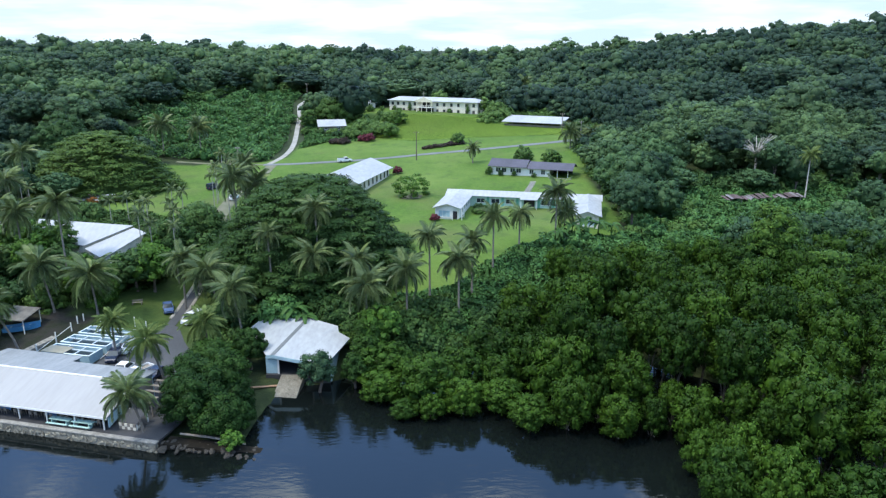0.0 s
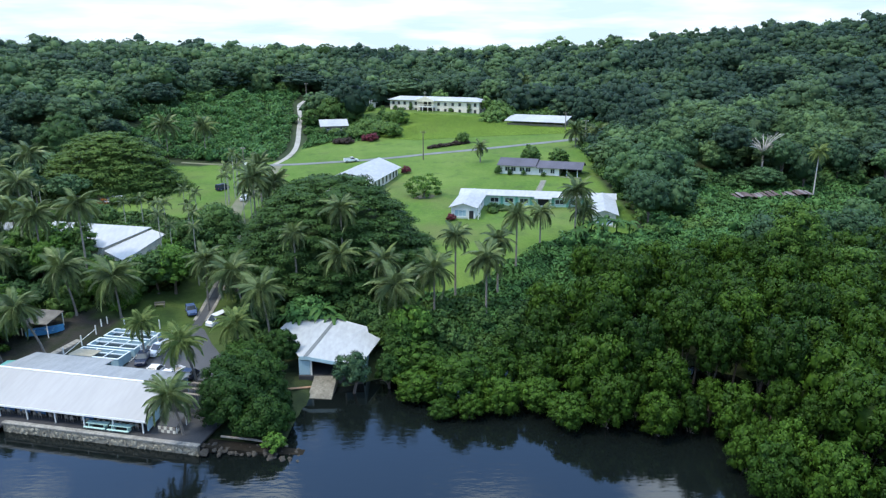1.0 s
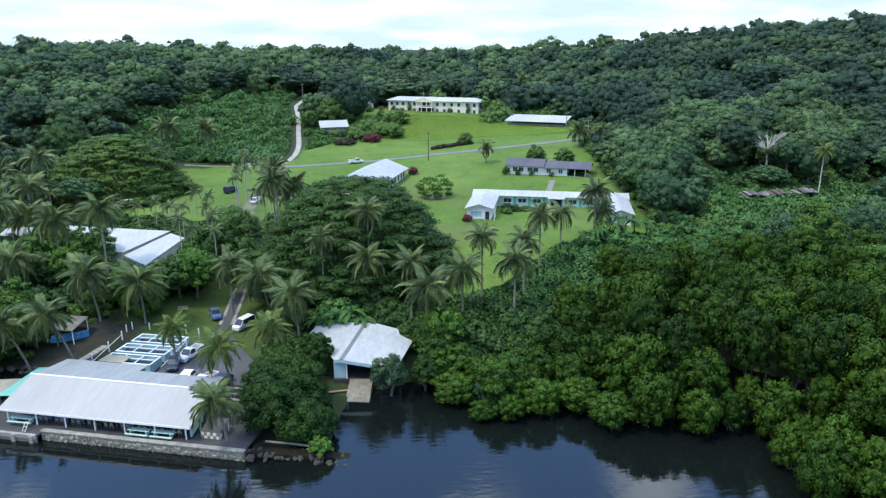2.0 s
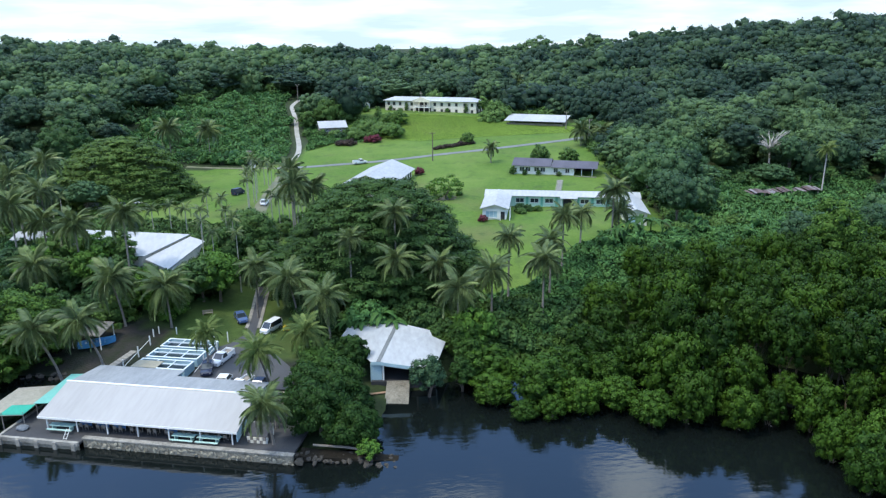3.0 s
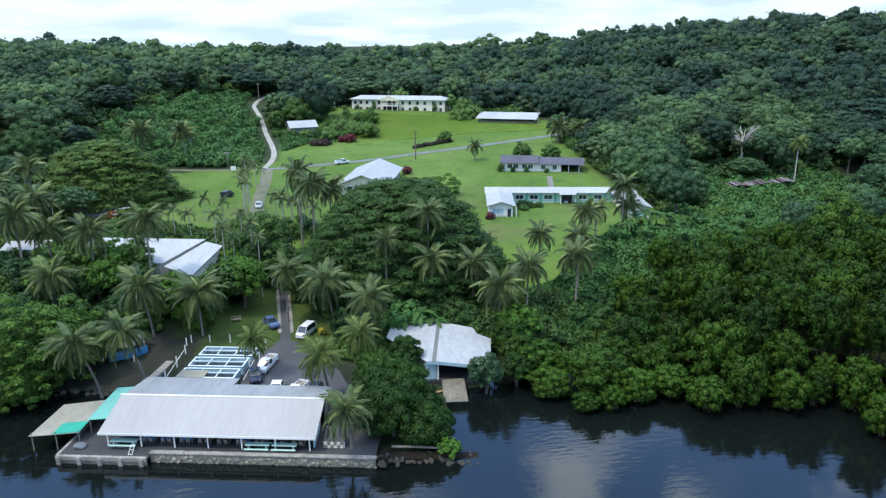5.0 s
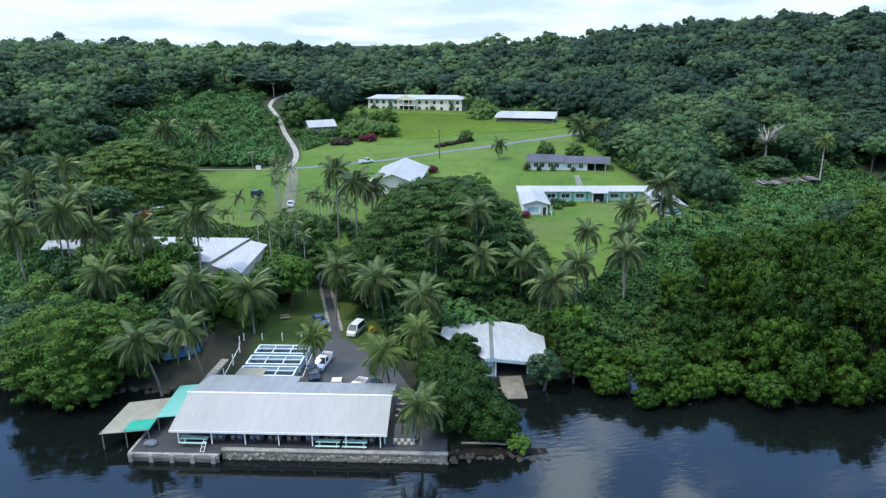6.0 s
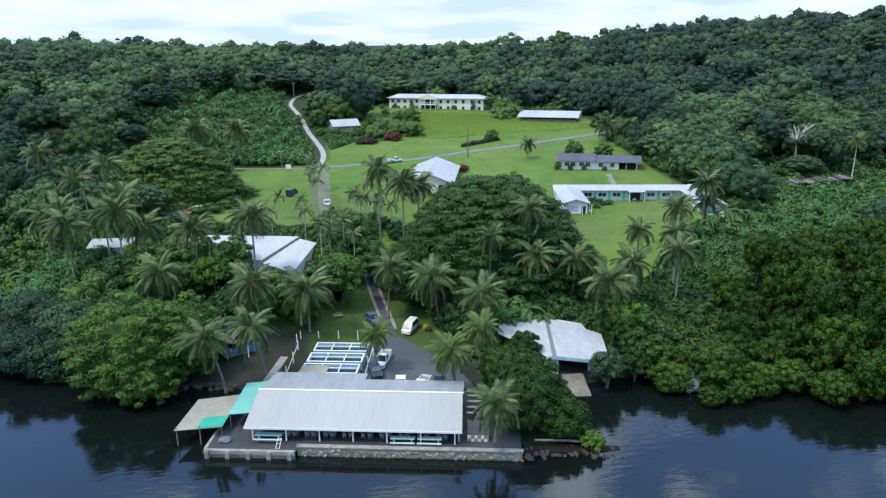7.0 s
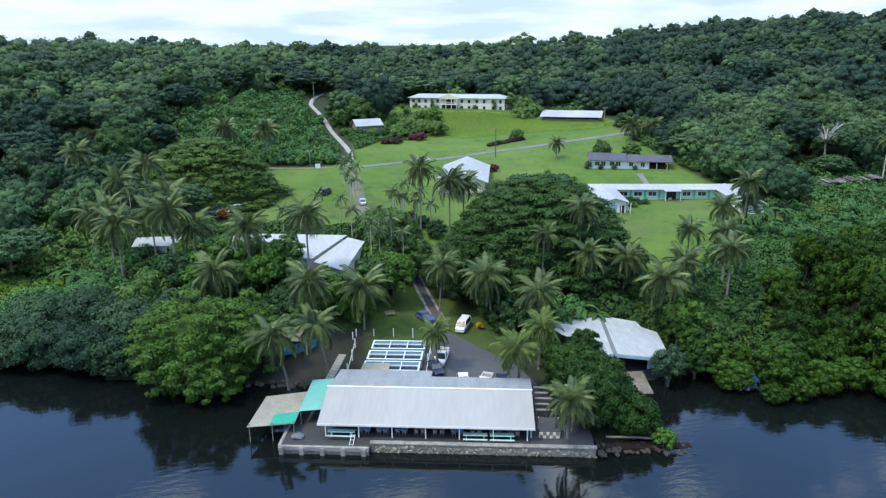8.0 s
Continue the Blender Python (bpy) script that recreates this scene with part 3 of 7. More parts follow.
def leaves(rng, lobes, n, size, up=0.35, wild=0.32, low=-0.35, slim=0.7, near=0.74, far=1.2, hug=0.6):
    """Leaf clumps over the outer faces of lobes (x, y, z, rx, ry, rz): vertices, three a leaf."""
    lobes = np.asarray(lobes, float)
    area = lobes[:, 3] * lobes[:, 4] + lobes[:, 3] * lobes[:, 5]
    area[0] *= 0.4
    got = []
    need = n
    while need > 0:
        k = rng.choice(len(lobes), need * 2, p=area / area.sum())
        d = unit(rng.normal(size=(need * 2, 3)))
        c, r = lobes[k, :3], lobes[k, 3:]
        reach = rng.uniform(near, far, (len(k), 1))
        reach[k == 0] = np.minimum(reach[k == 0], 1.0)
        p = c + d * r * reach
        keep = d[:, 2] > low
        q = (p[:, None, :] - lobes[None, :, :3]) / lobes[None, :, 3:]
        keep &= ((q ** 2).sum(2) > hug).all(1)
        e = unit(unit(d / r) + 0.7 * unit((p - lobes[0, :3]) / lobes[0, 3:] ** 2))
        p, d, e = p[keep][:need], d[keep][:need], e[keep][:need]
        got.append((p, d, e))
        need -= len(p)
        if len(p) == 0:
            break
    p = np.concatenate([g[0] for g in got]); d = np.concatenate([g[1] for g in got])
    lobe_n = np.concatenate([g[2] for g in got])
    m = len(p)
    nrm = unit(d + wild * rng.normal(size=(m, 3)) + np.array([0, 0, up]))
    t = unit(np.cross(nrm, rng.normal(size=(m, 3))))
    b = np.cross(nrm, t)
    s = size * rng.uniform(0.6, 1.35, (m, 1))
    v = np.stack([p + t * s * 0.62 - nrm * s * 0.1, p - t * s * 0.38 + b * s * slim / 2, p - t * s * 0.38 - b * s * slim / 2], 1)
    # a leaf takes the light of the clump that it grows on
    q = unit(lobe_n * 1.0 + 0.3 * rng.normal(size=(m, 3)) + np.array([0, 0, 0.12]))
    return v.reshape(-1, 3), np.repeat(q, 3, 0)


def core(lobes, shrink=0.8, nu=7, nv=4):
    """Closed inner bodies of the lobes, so that no daylight shows through."""
    vs, qs = [], []
    for x, y, z, rx, ry, rz in lobes:
        base = sum(len(v) for v in vs)
        th = np.linspace(0.12, math.pi - 0.12, nv); ph = np.linspace(0, 2 * math.pi, nu, endpoint=False)
        T, P = np.meshgrid(th, ph, indexing="ij")
        vs.append(np.stack([x + rx * shrink * np.sin(T) * np.cos(P), y + ry * shrink * np.sin(T) * np.sin(P), z + rz * shrink * np.cos(T)], -1).reshape(-1, 3))
        i = np.arange(nu * nv).reshape(nv, nu)
        j = np.roll(i, -1, 1)
        qs.append((np.stack([i[:-1], i[1:], j[1:]], -1) + base).reshape(-1, 3)); qs.append((np.stack([i[:-1], j[1:], j[:-1]], -1) + base).reshape(-1, 3))
    return np.concatenate(vs), np.concatenate(qs)


def shells(rng, lobes, shrink=0.9, nu=8, nv=4, low=-0.5, rough=0.1, lean=0.35):
    """Rounded leafy masses, one a lobe, open below: vertices, triangles, normals."""
    lobes = np.asarray(lobes, float)
    th = np.linspace(0.02, math.acos(low), nv)
    ph = np.linspace(0, 2 * math.pi, nu, endpoint=False)
    T, P = np.meshgrid(th, ph, indexing="ij")
    d = np.stack([np.sin(T) * np.cos(P), np.sin(T) * np.sin(P), np.cos(T)], -1).reshape(1, -1, 3)
    k, m = len(lobes), nu * nv
    v = lobes[:, None, :3] + d * lobes[:, None, 3:] * shrink * (1 + rough * rng.normal(size=(k, m, 1)))
    e = unit(unit(d / lobes[:, None, 3:]) + lean * unit((v - lobes[0, :3]) / lobes[0, 3:] ** 2))
    i = np.arange(m).reshape(nv, nu)
    j = np.roll(i, -1, 1)
    one = np.concatenate([np.stack([i[:-1], i[1:], j[1:]], -1).reshape(-1, 3), np.stack([i[:-1], j[1:], j[:-1]], -1).reshape(-1, 3)])
    q = (one[None] + (np.arange(k) * m)[:, None, None]).reshape(-1, 3)
    return v.reshape(-1, 3), q, e.reshape(-1, 3)


def crown_arrays(rng, lobes, n, size, with_core=1, shell=None, **k):
    v, e = leaves(rng, lobes, n, size, **k)
    q = np.arange(len(v)).reshape(-1, 3)
    if shell:
        sv, sq, se = shells(rng, np.asarray(lobes)[1:], **shell)
        q = np.concatenate([q, sq + len(v)])
        v, e = np.concatenate([v, sv]), np.concatenate([e, se])
    if with_core:
        cv, cq = core(lobes[:with_core], 0.84, 8, 5)
        q = np.concatenate([q, cq + len(v)])
        v = np.concatenate([v, cv])
        e = np.concatenate([e, unit(cv - np.array(lobes[0][:3]))])
    return v, q, e


def lobes_round(rng, r, rz, k, sub=(0.22, 0.38), flat=0.8, low=-0.2, body=0.66):
    """A lumpy crown: a body and k lumps over its upper face, centred at 0."""
    out = [(0, 0, 0, r * body, r * body, rz * body)]
    for i in range(k):
        a = i * 2.399963 + rng.uniform(-0.3, 0.3)
        c = 1 - (i + 0.5) / k * (1 - low)
        s = math.sqrt(max(0, 1 - c * c))
        q = r * rng.uniform(*sub)
        e = rng.uniform(0.6, 0.92)
        out.append((r * e * s * math.cos(a), r * e * s * math.sin(a), rz * e * c, q, q, q * flat))
    return out


def trunk_bm(rng, height, r, limbs, spread, lean=0.5, top=0.6):
    bm = bmesh.new()
    fork = height * 0.45
    lx, ly = rng.uniform(-lean, lean, 2)
    tube(bm, [(0, 0, -0.6), (0, 0, 0.3), (lx * 0.4, ly * 0.4, fork * 0.6), (lx, ly, fork)], [r * 1.5, r * 1.15, r, r * 0.85], 8)
    for i in range(limbs):
        a = 2 * math.pi * i / limbs + rng.uniform(-0.4, 0.4)
        s = spread * rng.uniform(0.6, 1.0)
        z = height * rng.uniform(top, top + 0.3)
        tube(bm, [(lx, ly, fork - 0.3), (lx + s * 0.4 * math.cos(a), ly + s * 0.4 * math.sin(a), fork + (z - fork) * 0.55), (lx + s * math.cos(a), ly + s * math.sin(a), z)],
             [r * 0.6, r * 0.42, r * 0.15], 6)
    return bm


def tree(name, m, label, trunk, crown_me, category="tree", group="", bark=None, crown_label=""):
    t = thing(name, m, label, category, group)
    part("trunk", trunk, bark or BARK, t)
    part("crown", crown_me, None, t, crown_label)
    return t


def crown_mesh(name, mat, v, q, e):
    me = tris_mesh(name, v, q, e)
    me.materials.append(mat)
    return me


# ---- coconut palms


def frond_mesh(rng, length, droop, pairs=56, mat=PALM):
    """One arching feather frond along +x."""
    L = length
    vs, qs = [], []

    def at(t):
        return np.array([L * (t - 0.16 * droop * t ** 3), 0, L * (0.42 * t - (0.42 + 0.55 * droop) * t * t)])
    k = 8
    for i in range(k):
        a, b = at(i / k), at((i + 1) / k)
        w0, w1 = 0.07 * (1 - i / k) + 0.015, 0.07 * (1 - (i + 1) / k) + 0.015
        n = len(vs)
        vs += [a + (0, w0, 0), a - (0, w0, 0), b - (0, w1, 0), b + (0, w1, 0)]
        qs.append((n, n + 1, n + 2, n + 3))
    for i in range(pairs):
        t = 0.12 + 0.88 * i / (pairs - 1)
        p = at(t)
        ll = L * 0.33 * (0.42 + 1.5 * t * (1 - t) + 0.16) * rng.uniform(0.85, 1.12)
        w = 0.08 * L / 4.5
        for s in (-1, 1):
            d = np.array([0.5 + 0.3 * t, s * rng.uniform(0.7, 0.95), -0.3 - 0.4 * droop * rng.uniform(0.4, 1.4)])
            d /= np.linalg.norm(d)
            mid = p + d * ll * 0.5 + np.array([0, 0, 0.06])
            tip = p + d * ll + np.array([0.05, 0, -0.25 * ll])
            f = np.array([w, 0, rng.uniform(-0.03, 0.06)])
            n = len(vs)
            vs += [p, mid - f, tip, mid + f]
            qs.append((n, n + 1, n + 2, n + 3))
    me = quads_mesh("frond", np.array(vs), qs)
    me.materials.append(mat)
    return me


_r = np.random.default_rng(3)
FRONDS = [frond_mesh(_r, 4.7, d) for d in (0.25, 0.6, 1.0, 1.45)]
FRONDS_Y = [frond_mesh(_r, 4.3, d, mat=PALM_Y) for d in (0.25, 0.6, 1.0, 1.45)]


def palm(x, y, top, scale=1.0, lean=(0, 0), yellow=False, seed=0, label="", fronds=25, thin=False, name="coconut_palm", bark=None):
    rng = np.random.default_rng(1000 + seed)
    g = h(x + lean[0], y + lean[1])
    z = top - g
    t = thing(name, Matrix.Translation((x + lean[0], y + lean[1], g)), label or "coconut palm with arching feathery fronds and a slender grey trunk", "palm", "coconut palms")
    r = 0.1 if thin else 0.17
    c = Vector((-lean[0], -lean[1], z))
    pts = [Vector((c.x * s ** 1.6, c.y * s ** 1.6, -0.5 + (z + 0.5) * s)) for s in (0, 0.12, 0.35, 0.6, 0.82, 1)]
    part("trunk", tubed(pts, [r * 1.7, r * 1.25, r, r * 0.95, r * 0.85, r * 0.8], 7), bark or PALM_BARK, t)
    part("crown_shaft", tubed([c - Vector((0, 0, 0.25)), c + Vector((0, 0, 0.25)), c + Vector((0, 0, 0.8))], [r * 0.9, r * 1.3, 0.04], 6), PALM, t)
    kinds = FRONDS_Y if yellow else FRONDS
    for i in range(fronds):
        s = i / fronds
        a = math.degrees(i * 2.399963) + rng.uniform(-14, 14)
        pitch = 60 - 92 * s ** 0.9 + rng.uniform(-12, 12)
        f = part("frond", kinds[min(3, int(s * 3.4 + rng.uniform(0, 0.9)))], None, t)
        k = scale * rng.uniform(0.85, 1.1)
        f.matrix_local = Matrix.Translation(c + Vector((0, 0, 0.3))) @ pose(0, 0, 0, 0, 0, a) @ pose(0, 0, 0, rng.uniform(-25, 25), -pitch, 0) @ Matrix.Diagonal((k, k, k, 1))
    return t


PALMS = [(-73.4, 94.3, 9.5, 0.8, (1.5, 3)), (-67.7, 95.7, 10.2, 0.8, (1.5, 3.2)), (-68.7, 111, 11.4, 0.95, (1, 1)), (-60, 110.6, 10.0, 0.95, (0, 1)), (-39.8, 109.8, 11.0, 0.9, (1.5, 1)),
         (-33.1, 101.6, 10.5, 0.84, (0.6, 1.6)), (-40.7, 87, 8.3, 0.76, (1, 2)), (-35, 93.7, 8.2, 0.72, (0, 1)), (-37.7, 74.0, 7.2, 0.7, (0.5, 2)), (-21.8, 114, 20.8, 0.69, (0, 1)),
         (-29.4, 111, 17.2, 0.54, (0, 1)), (-21.8, 110.5, 13.5, 0.8, (0, 1)), (-14.4, 110.9, 12.4, 0.74, (0, 1)), (-2.3, 112.5, 16.3, 0.6, (0, 0)), (-12.1, 101.5, 11.3, 0.9, (0, 1)),
         (2.6, 106.8, 14, 0.76, (0, 0)), (22.7, 134.2, 19.6, 0.8, (0, 0)), (-44.6, 152.7, 22, 0.8, (0, 0)), (-41.4, 134, 22.5, 0.8, (0, 0)), (-38, 137, 21, 0.72, (0, 0)),
         (-78.9, 123.6, 17.6, 0.85, (0, 0)), (-68.7, 119.5, 20.5, 0.8, (0, 0)), (-92.6, 129.4, 20, 0.9, (0, 0)), (-104.5, 138.6, 15.9, 0.95, (0, 0)), (-46, 115.5, 11.4, 0.74, (-0.5, 1)),
         (9.2, 121, 17.9, 0.66, (0, 0)), (14.9, 129.5, 16.4, 0.6, (0, 0)), (25, 137, 15, 0.66, (0, 0)), (9.5, 219, 17, 0.6, (0, 0)),
         (44, 238, 20, 0.9, (0, 0)), (51, 236, 20, 0.9, (0, 0)), (-84, 118, 12, 0.9, (0, 0)), (-90, 135, 16, 0.9, (0, 0)), (5, 112.4, 15.6, 0.66, (0, 0)), (-50.2, 96.8, 7.2, 0.6, (0, 0)), (-6, 107, 12, 0.8, (0, 0)),
         (-96.8, 238.2, 22.4, 1.1, (0, 0)), (-83.7, 237.5, 21.8, 1.0, (0, 0)), (40, 345, 32, 1.0, (0, 0))]
for i, (px_, py_, pz_, ps_, pl_) in enumerate(PALMS):
    palm(px_, py_, pz_, ps_, pl_, i in (6, 7, 34), i, fronds=29)

# ---- broadleaf trees


def dome_lobes(rng, r, hgt, k, q0=0.06, q1=0.11, flat=0.5, ragged=0.06):
    """The wide umbrella crown of a rain tree: flat tiers of leaf over a dome, with a hanging skirt."""
    out = [(0, 0, -hgt * 0.2, r * 0.9, r * 0.9, hgt * 0.76)]
    for i in range(k):
        skirt = i % 3 == 2
        u = math.sqrt((i + 0.5) / k)
        a = i * 2.399963 + rng.uniform(-0.1, 0.1)
        q = r * rng.uniform(q0, q1)
        z = hgt * (1 - u ** 2.5) * 0.78 - 0.16 * hgt + rng.uniform(-ragged, 0.05) * hgt
        e = rng.uniform(0.88, 0.97)
        if skirt:
            u, z = 1.0, rng.uniform(-0.36, 0.0) * hgt
            e = rng.uniform(0.82, 1.0)
        out.append((r * e * u * math.cos(a), r * e * u * math.sin(a), z, q * rng.uniform(0.9, 1.5), q * rng.uniform(0.9, 1.5), q * flat))
    return out


def raintree(x, y, top, r, hgt, n, mat, seed, label, size=0.4, k=760):
    rng = np.random.default_rng(seed)
    g = h(x, y)
    lob = dome_lobes(rng, r, hgt, k, 0.045, 0.085, 0.42, 0.05)
    lob[0] = (0, 0, -hgt * 0.2, r * 0.92, r * 0.92, hgt * 0.78)
    v, q, e = crown_arrays(rng, lob, n, size, up=0.75, wild=0.4, low=-0.3, near=0.7, far=1.25, shell={"shrink": 0.74, "nu": 7, "nv": 3, "low": -0.2, "rough": 0.12, "lean": 0.5})
    v[-40:, 2] = np.maximum(v[-40:, 2], -0.3 * hgt)      # the inner body ends in a flat underside
    z0 = top - g - hgt * 0.78
    v = v + np.array([0, 0, z0])
    tree("rain_tree", Matrix.Translation((x, y, g)), label, trunk_bm(rng, z0 + hgt * 0.3, 0.75, 8, r * 0.7), crown_mesh("rain_tree_crown", mat, v, q, e))


raintree(-25.3, 127, 26.2, 19.6, 19, 88000, RAIN, 11, "huge dark green rain tree with a wide umbrella crown", 0.37)
raintree(-96.2, 192, 27.6, 21, 22, 62000, RAIN_L, 12, "huge rain tree with a wide yellowish green domed crown", 0.5, 680)

raintree(-78.6, 500, 52.5, 10, 6.5, 1800, RAIN, 13, "lone flat-topped rain tree on the skyline", 0.9, 70)


def broadleaf(name, x, y, top, r, rz, n, size, mat, seed, label, lumps=22, base=None, bark=None, category="tree", group="", limbs=5):
    rng = np.random.default_rng(seed)
    g = h(x, y) if base is None else base
    if name == "sea_almond":        # storeys of flat leafy sprays
        lob = lobes_round(rng, r, rz, lumps, (0.07, 0.15), 0.5, -0.92, 0.68)
        extra = {"up": 0.7, "low": -0.4, "near": 0.65, "far": 1.35, "shell": {"shrink": 0.7, "nu": 7, "nv": 3, "low": -0.2}}
    elif name == "lawn_tree":       # thin, the sky shows between its sprays
        lob = lobes_round(rng, r, rz, 34, (0.1, 0.2), 0.7, -0.6, 0.3)
        extra = {"with_core": 0, "far": 1.5, "near": 0.4, "hug": 0.2}
    elif name == "round_tree":
        lob = lobes_round(rng, r, rz, 90, (0.12, 0.19), 0.8, -0.7, 0.84)
        extra = {"shell": {"shrink": 0.88, "nu": 8, "nv": 4}}
    else:
        lob = lobes_round(rng, r, rz, lumps + 8, (0.15, 0.27) if lumps > 30 else (0.19, 0.34), 0.8, -0.5, 0.6)
        extra = {"far": 1.3, "shell": {"shrink": 0.75, "nu": 6, "nv": 4, "low": -0.4, "rough": 0.14}}
    if name != "lawn_tree":
        n = max(n, min(9000, int(1.2 * 9.5 * r * (r + rz) / 2 / (0.35 * size * size))))
    v, q, e = crown_arrays(rng, lob, n, size, **extra)
    z0 = top - g - rz
    v = v + np.array([0, 0, z0])
    return tree(name, Matrix.Translation((x, y, g)), label, trunk_bm(rng, max(1.5, z0 + rz * 0.3), 0.05 + 0.022 * (z0 + rz), limbs, r * 0.6), crown_mesh(name + "_crown", mat, v, q, e), category, group, bark)


broadleaf("round_tree", -126.5, 229, 28.0, 9.6, 10.5, 9000, 0.5, FOREST, 21, "round dense tree with dark glossy leaves at the wood's edge", 30)
# sea almonds on the left shore
for i, (x, y, top, r, rz) in enumerate([(-85.5, 102.5, 14.8, 9.8, 8.8), (-79, 104.5, 13.6, 7.8, 7.8), (-90, 105.5, 12.0, 6.2, 6.6), (-83, 97.6, 7.4, 6.0, 4.2)]):
    broadleaf("sea_almond", x, y, top, r, rz, (15000, 11000, 8000, 8000)[i], 0.4, SEA_ALMOND, 40 + i, "broad bright green sea almond tree leaning over the water", (150, 110, 90, 80)[i], group="sea almonds")
for i, (x, y, top, r, rz) in enumerate([(-97.5, 107.5, 6.6, 4.6, 3.9), (-102, 109, 7.6, 4.8, 4.4), (-107, 112.5, 7.2, 4.6, 4.2), (-112, 113.5, 7.8, 5, 4.6), (-118, 115, 7.2, 5, 4.4), (-98, 114, 9.4, 5, 4.8), (-105, 119, 9.8, 5.4, 5), (-113, 121, 9, 5.4, 5), (-124, 118, 7.8, 5.5, 4.6), (-92, 113.5, 9.8, 4.6, 4.6)]):
    broadleaf("shore_tree", x, y, top, r, rz, 3600, 0.42, BLUE_LEAF, 440 + i, "dull blue-green shore tree overhanging the water", 26, group="shore trees")
# dense trees beside the restaurant
for i, (x, y, top, r, rz) in enumerate([(-31.8, 79, 8.0, 4.4, 4.3), (-30.2, 84.5, 8.2, 4.2, 4.2), (-28.0, 77.2, 5.4, 3.4, 3.0), (-32.5, 88.5, 8.2, 3.8, 3.8), (-28.6, 93.6, 8.0, 2.5, 3.4), (-33.5, 83, 8.4, 3.8, 4), (-27.8, 82, 5.6, 2.8, 3.0), (-26.4, 78.0, 4.3, 2.4, 2.3)]):
    broadleaf("shore_tree", x, y, top, r, rz, 6400, 0.31, SHORE_LEAF, 60 + i, "dense dark green shore tree beside the stone sea wall", 40, group="shore trees")
for i, (x, y, top, r, rz) in enumerate([(-11.4, 93.0, 7.2, 2.2, 3.0), (-11.6, 97.5, 8.2, 2.3, 3.2), (-12.6, 89.6, 5.4, 2.0, 2.6), (-10.4, 101, 8.0, 2.6, 3.0)]):
    broadleaf("shore_tree", x, y, top, r, rz, 2600, 0.32, SHORE_LEAF, 80 + i, "dark green tree crowding the boathouse wall", 24, group="shore trees")
broadleaf("shrub", -25.5, 73.5, 2.6, 1.5, 1.3, 700, 0.35, ALMOND, 70, "bright green shrub at the end of the rock spit", 10, category="shrub", limbs=3)
broadleaf("shore_tree", -17.6, 88.2, 6.6, 2.5, 3.3, 2300, 0.32, BLUE_LEAF, 71, "grey-green mangrove bush beside the boathouse ramp", 14, group="shore trees")
# trees round the houses
for i, (x, y, top, r, rz, mat) in enumerate([(-54.2, 122, 12.6, 4.3, 4.4, ALMOND), (-48.2, 133, 11.6, 4.0, 4.6, FOREST), (-44.2, 126, 11.2, 3.6, 4.4, RAIN), (-55, 134, 15, 4.5, 5, FOREST), (-51, 142, 16, 5.5, 5.5, FOREST), (-55, 148, 15, 5, 5, FOREST), (-73, 117.5, 9.5, 4.5, 4, FOREST), (-80, 115, 8.5, 5, 4.5, FOREST),
                                            (-88, 118, 10.5, 5.5, 5, FOREST), (-76, 122.5, 14.2, 3.6, 3.6, ALMOND), (-92, 142, 12, 4, 4, FOREST), (-84, 158, 13, 4.2, 4, FOREST), (-100, 122, 9, 6, 5, FOREST), (-61, 115.5, 8.5, 3.6, 3.4, ALMOND), (-96, 126, 11, 5, 5, FOREST), (-108, 130, 9, 5, 4.5, VINE), (-88, 128, 12, 4, 4, FOREST), (-82, 146, 13, 4, 4, FOREST), (-70, 115, 8, 4, 4, FOREST),
                                            (-40, 125, 12, 5, 4.5, FOREST), (-35, 108, 8, 4, 3.5, FOREST), (-27, 106, 8, 4, 3.5, VINE), (-18, 108.5, 7.5, 3.4, 3.2, FOREST), (-9.5, 99, 9.5, 3.4, 3.6, ALMOND), (-6, 104, 6, 3.2, 2.8, FOREST),
                                            (-21, 111, 9, 4, 3.5, RAIN), (-13, 114, 10, 4, 3.6, RAIN), (-36, 114, 9, 4.5, 4, RAIN)]):
    broadleaf("broadleaf_tree", x, y, top, r, rz, 2000, 0.5, mat, 100 + i, "leafy broadleaf tree in the dense planting", 18, group="broadleaf trees")


# ---- mangrove wood
def mangrove_edge(x):
    return np.interp(x, [-24, -15.5, -11, -7, -3, 1, 5, 8, 11, 14, 18.5, 24, 28, 29, 31, 36, 45, 60], [90, 88, 84, 81, 79.5, 81, 81.5, 77.5, 76.5, 75, 75.5, 75, 71, 64, 57, 51, 46, 38])


def mangrove_back(x):
    return np.interp(x, [-14, -8, -5, 4, 8, 13, 25, 50, 90], [95, 95, 91.5, 91.5, 101, 108, 113, 118, 122])


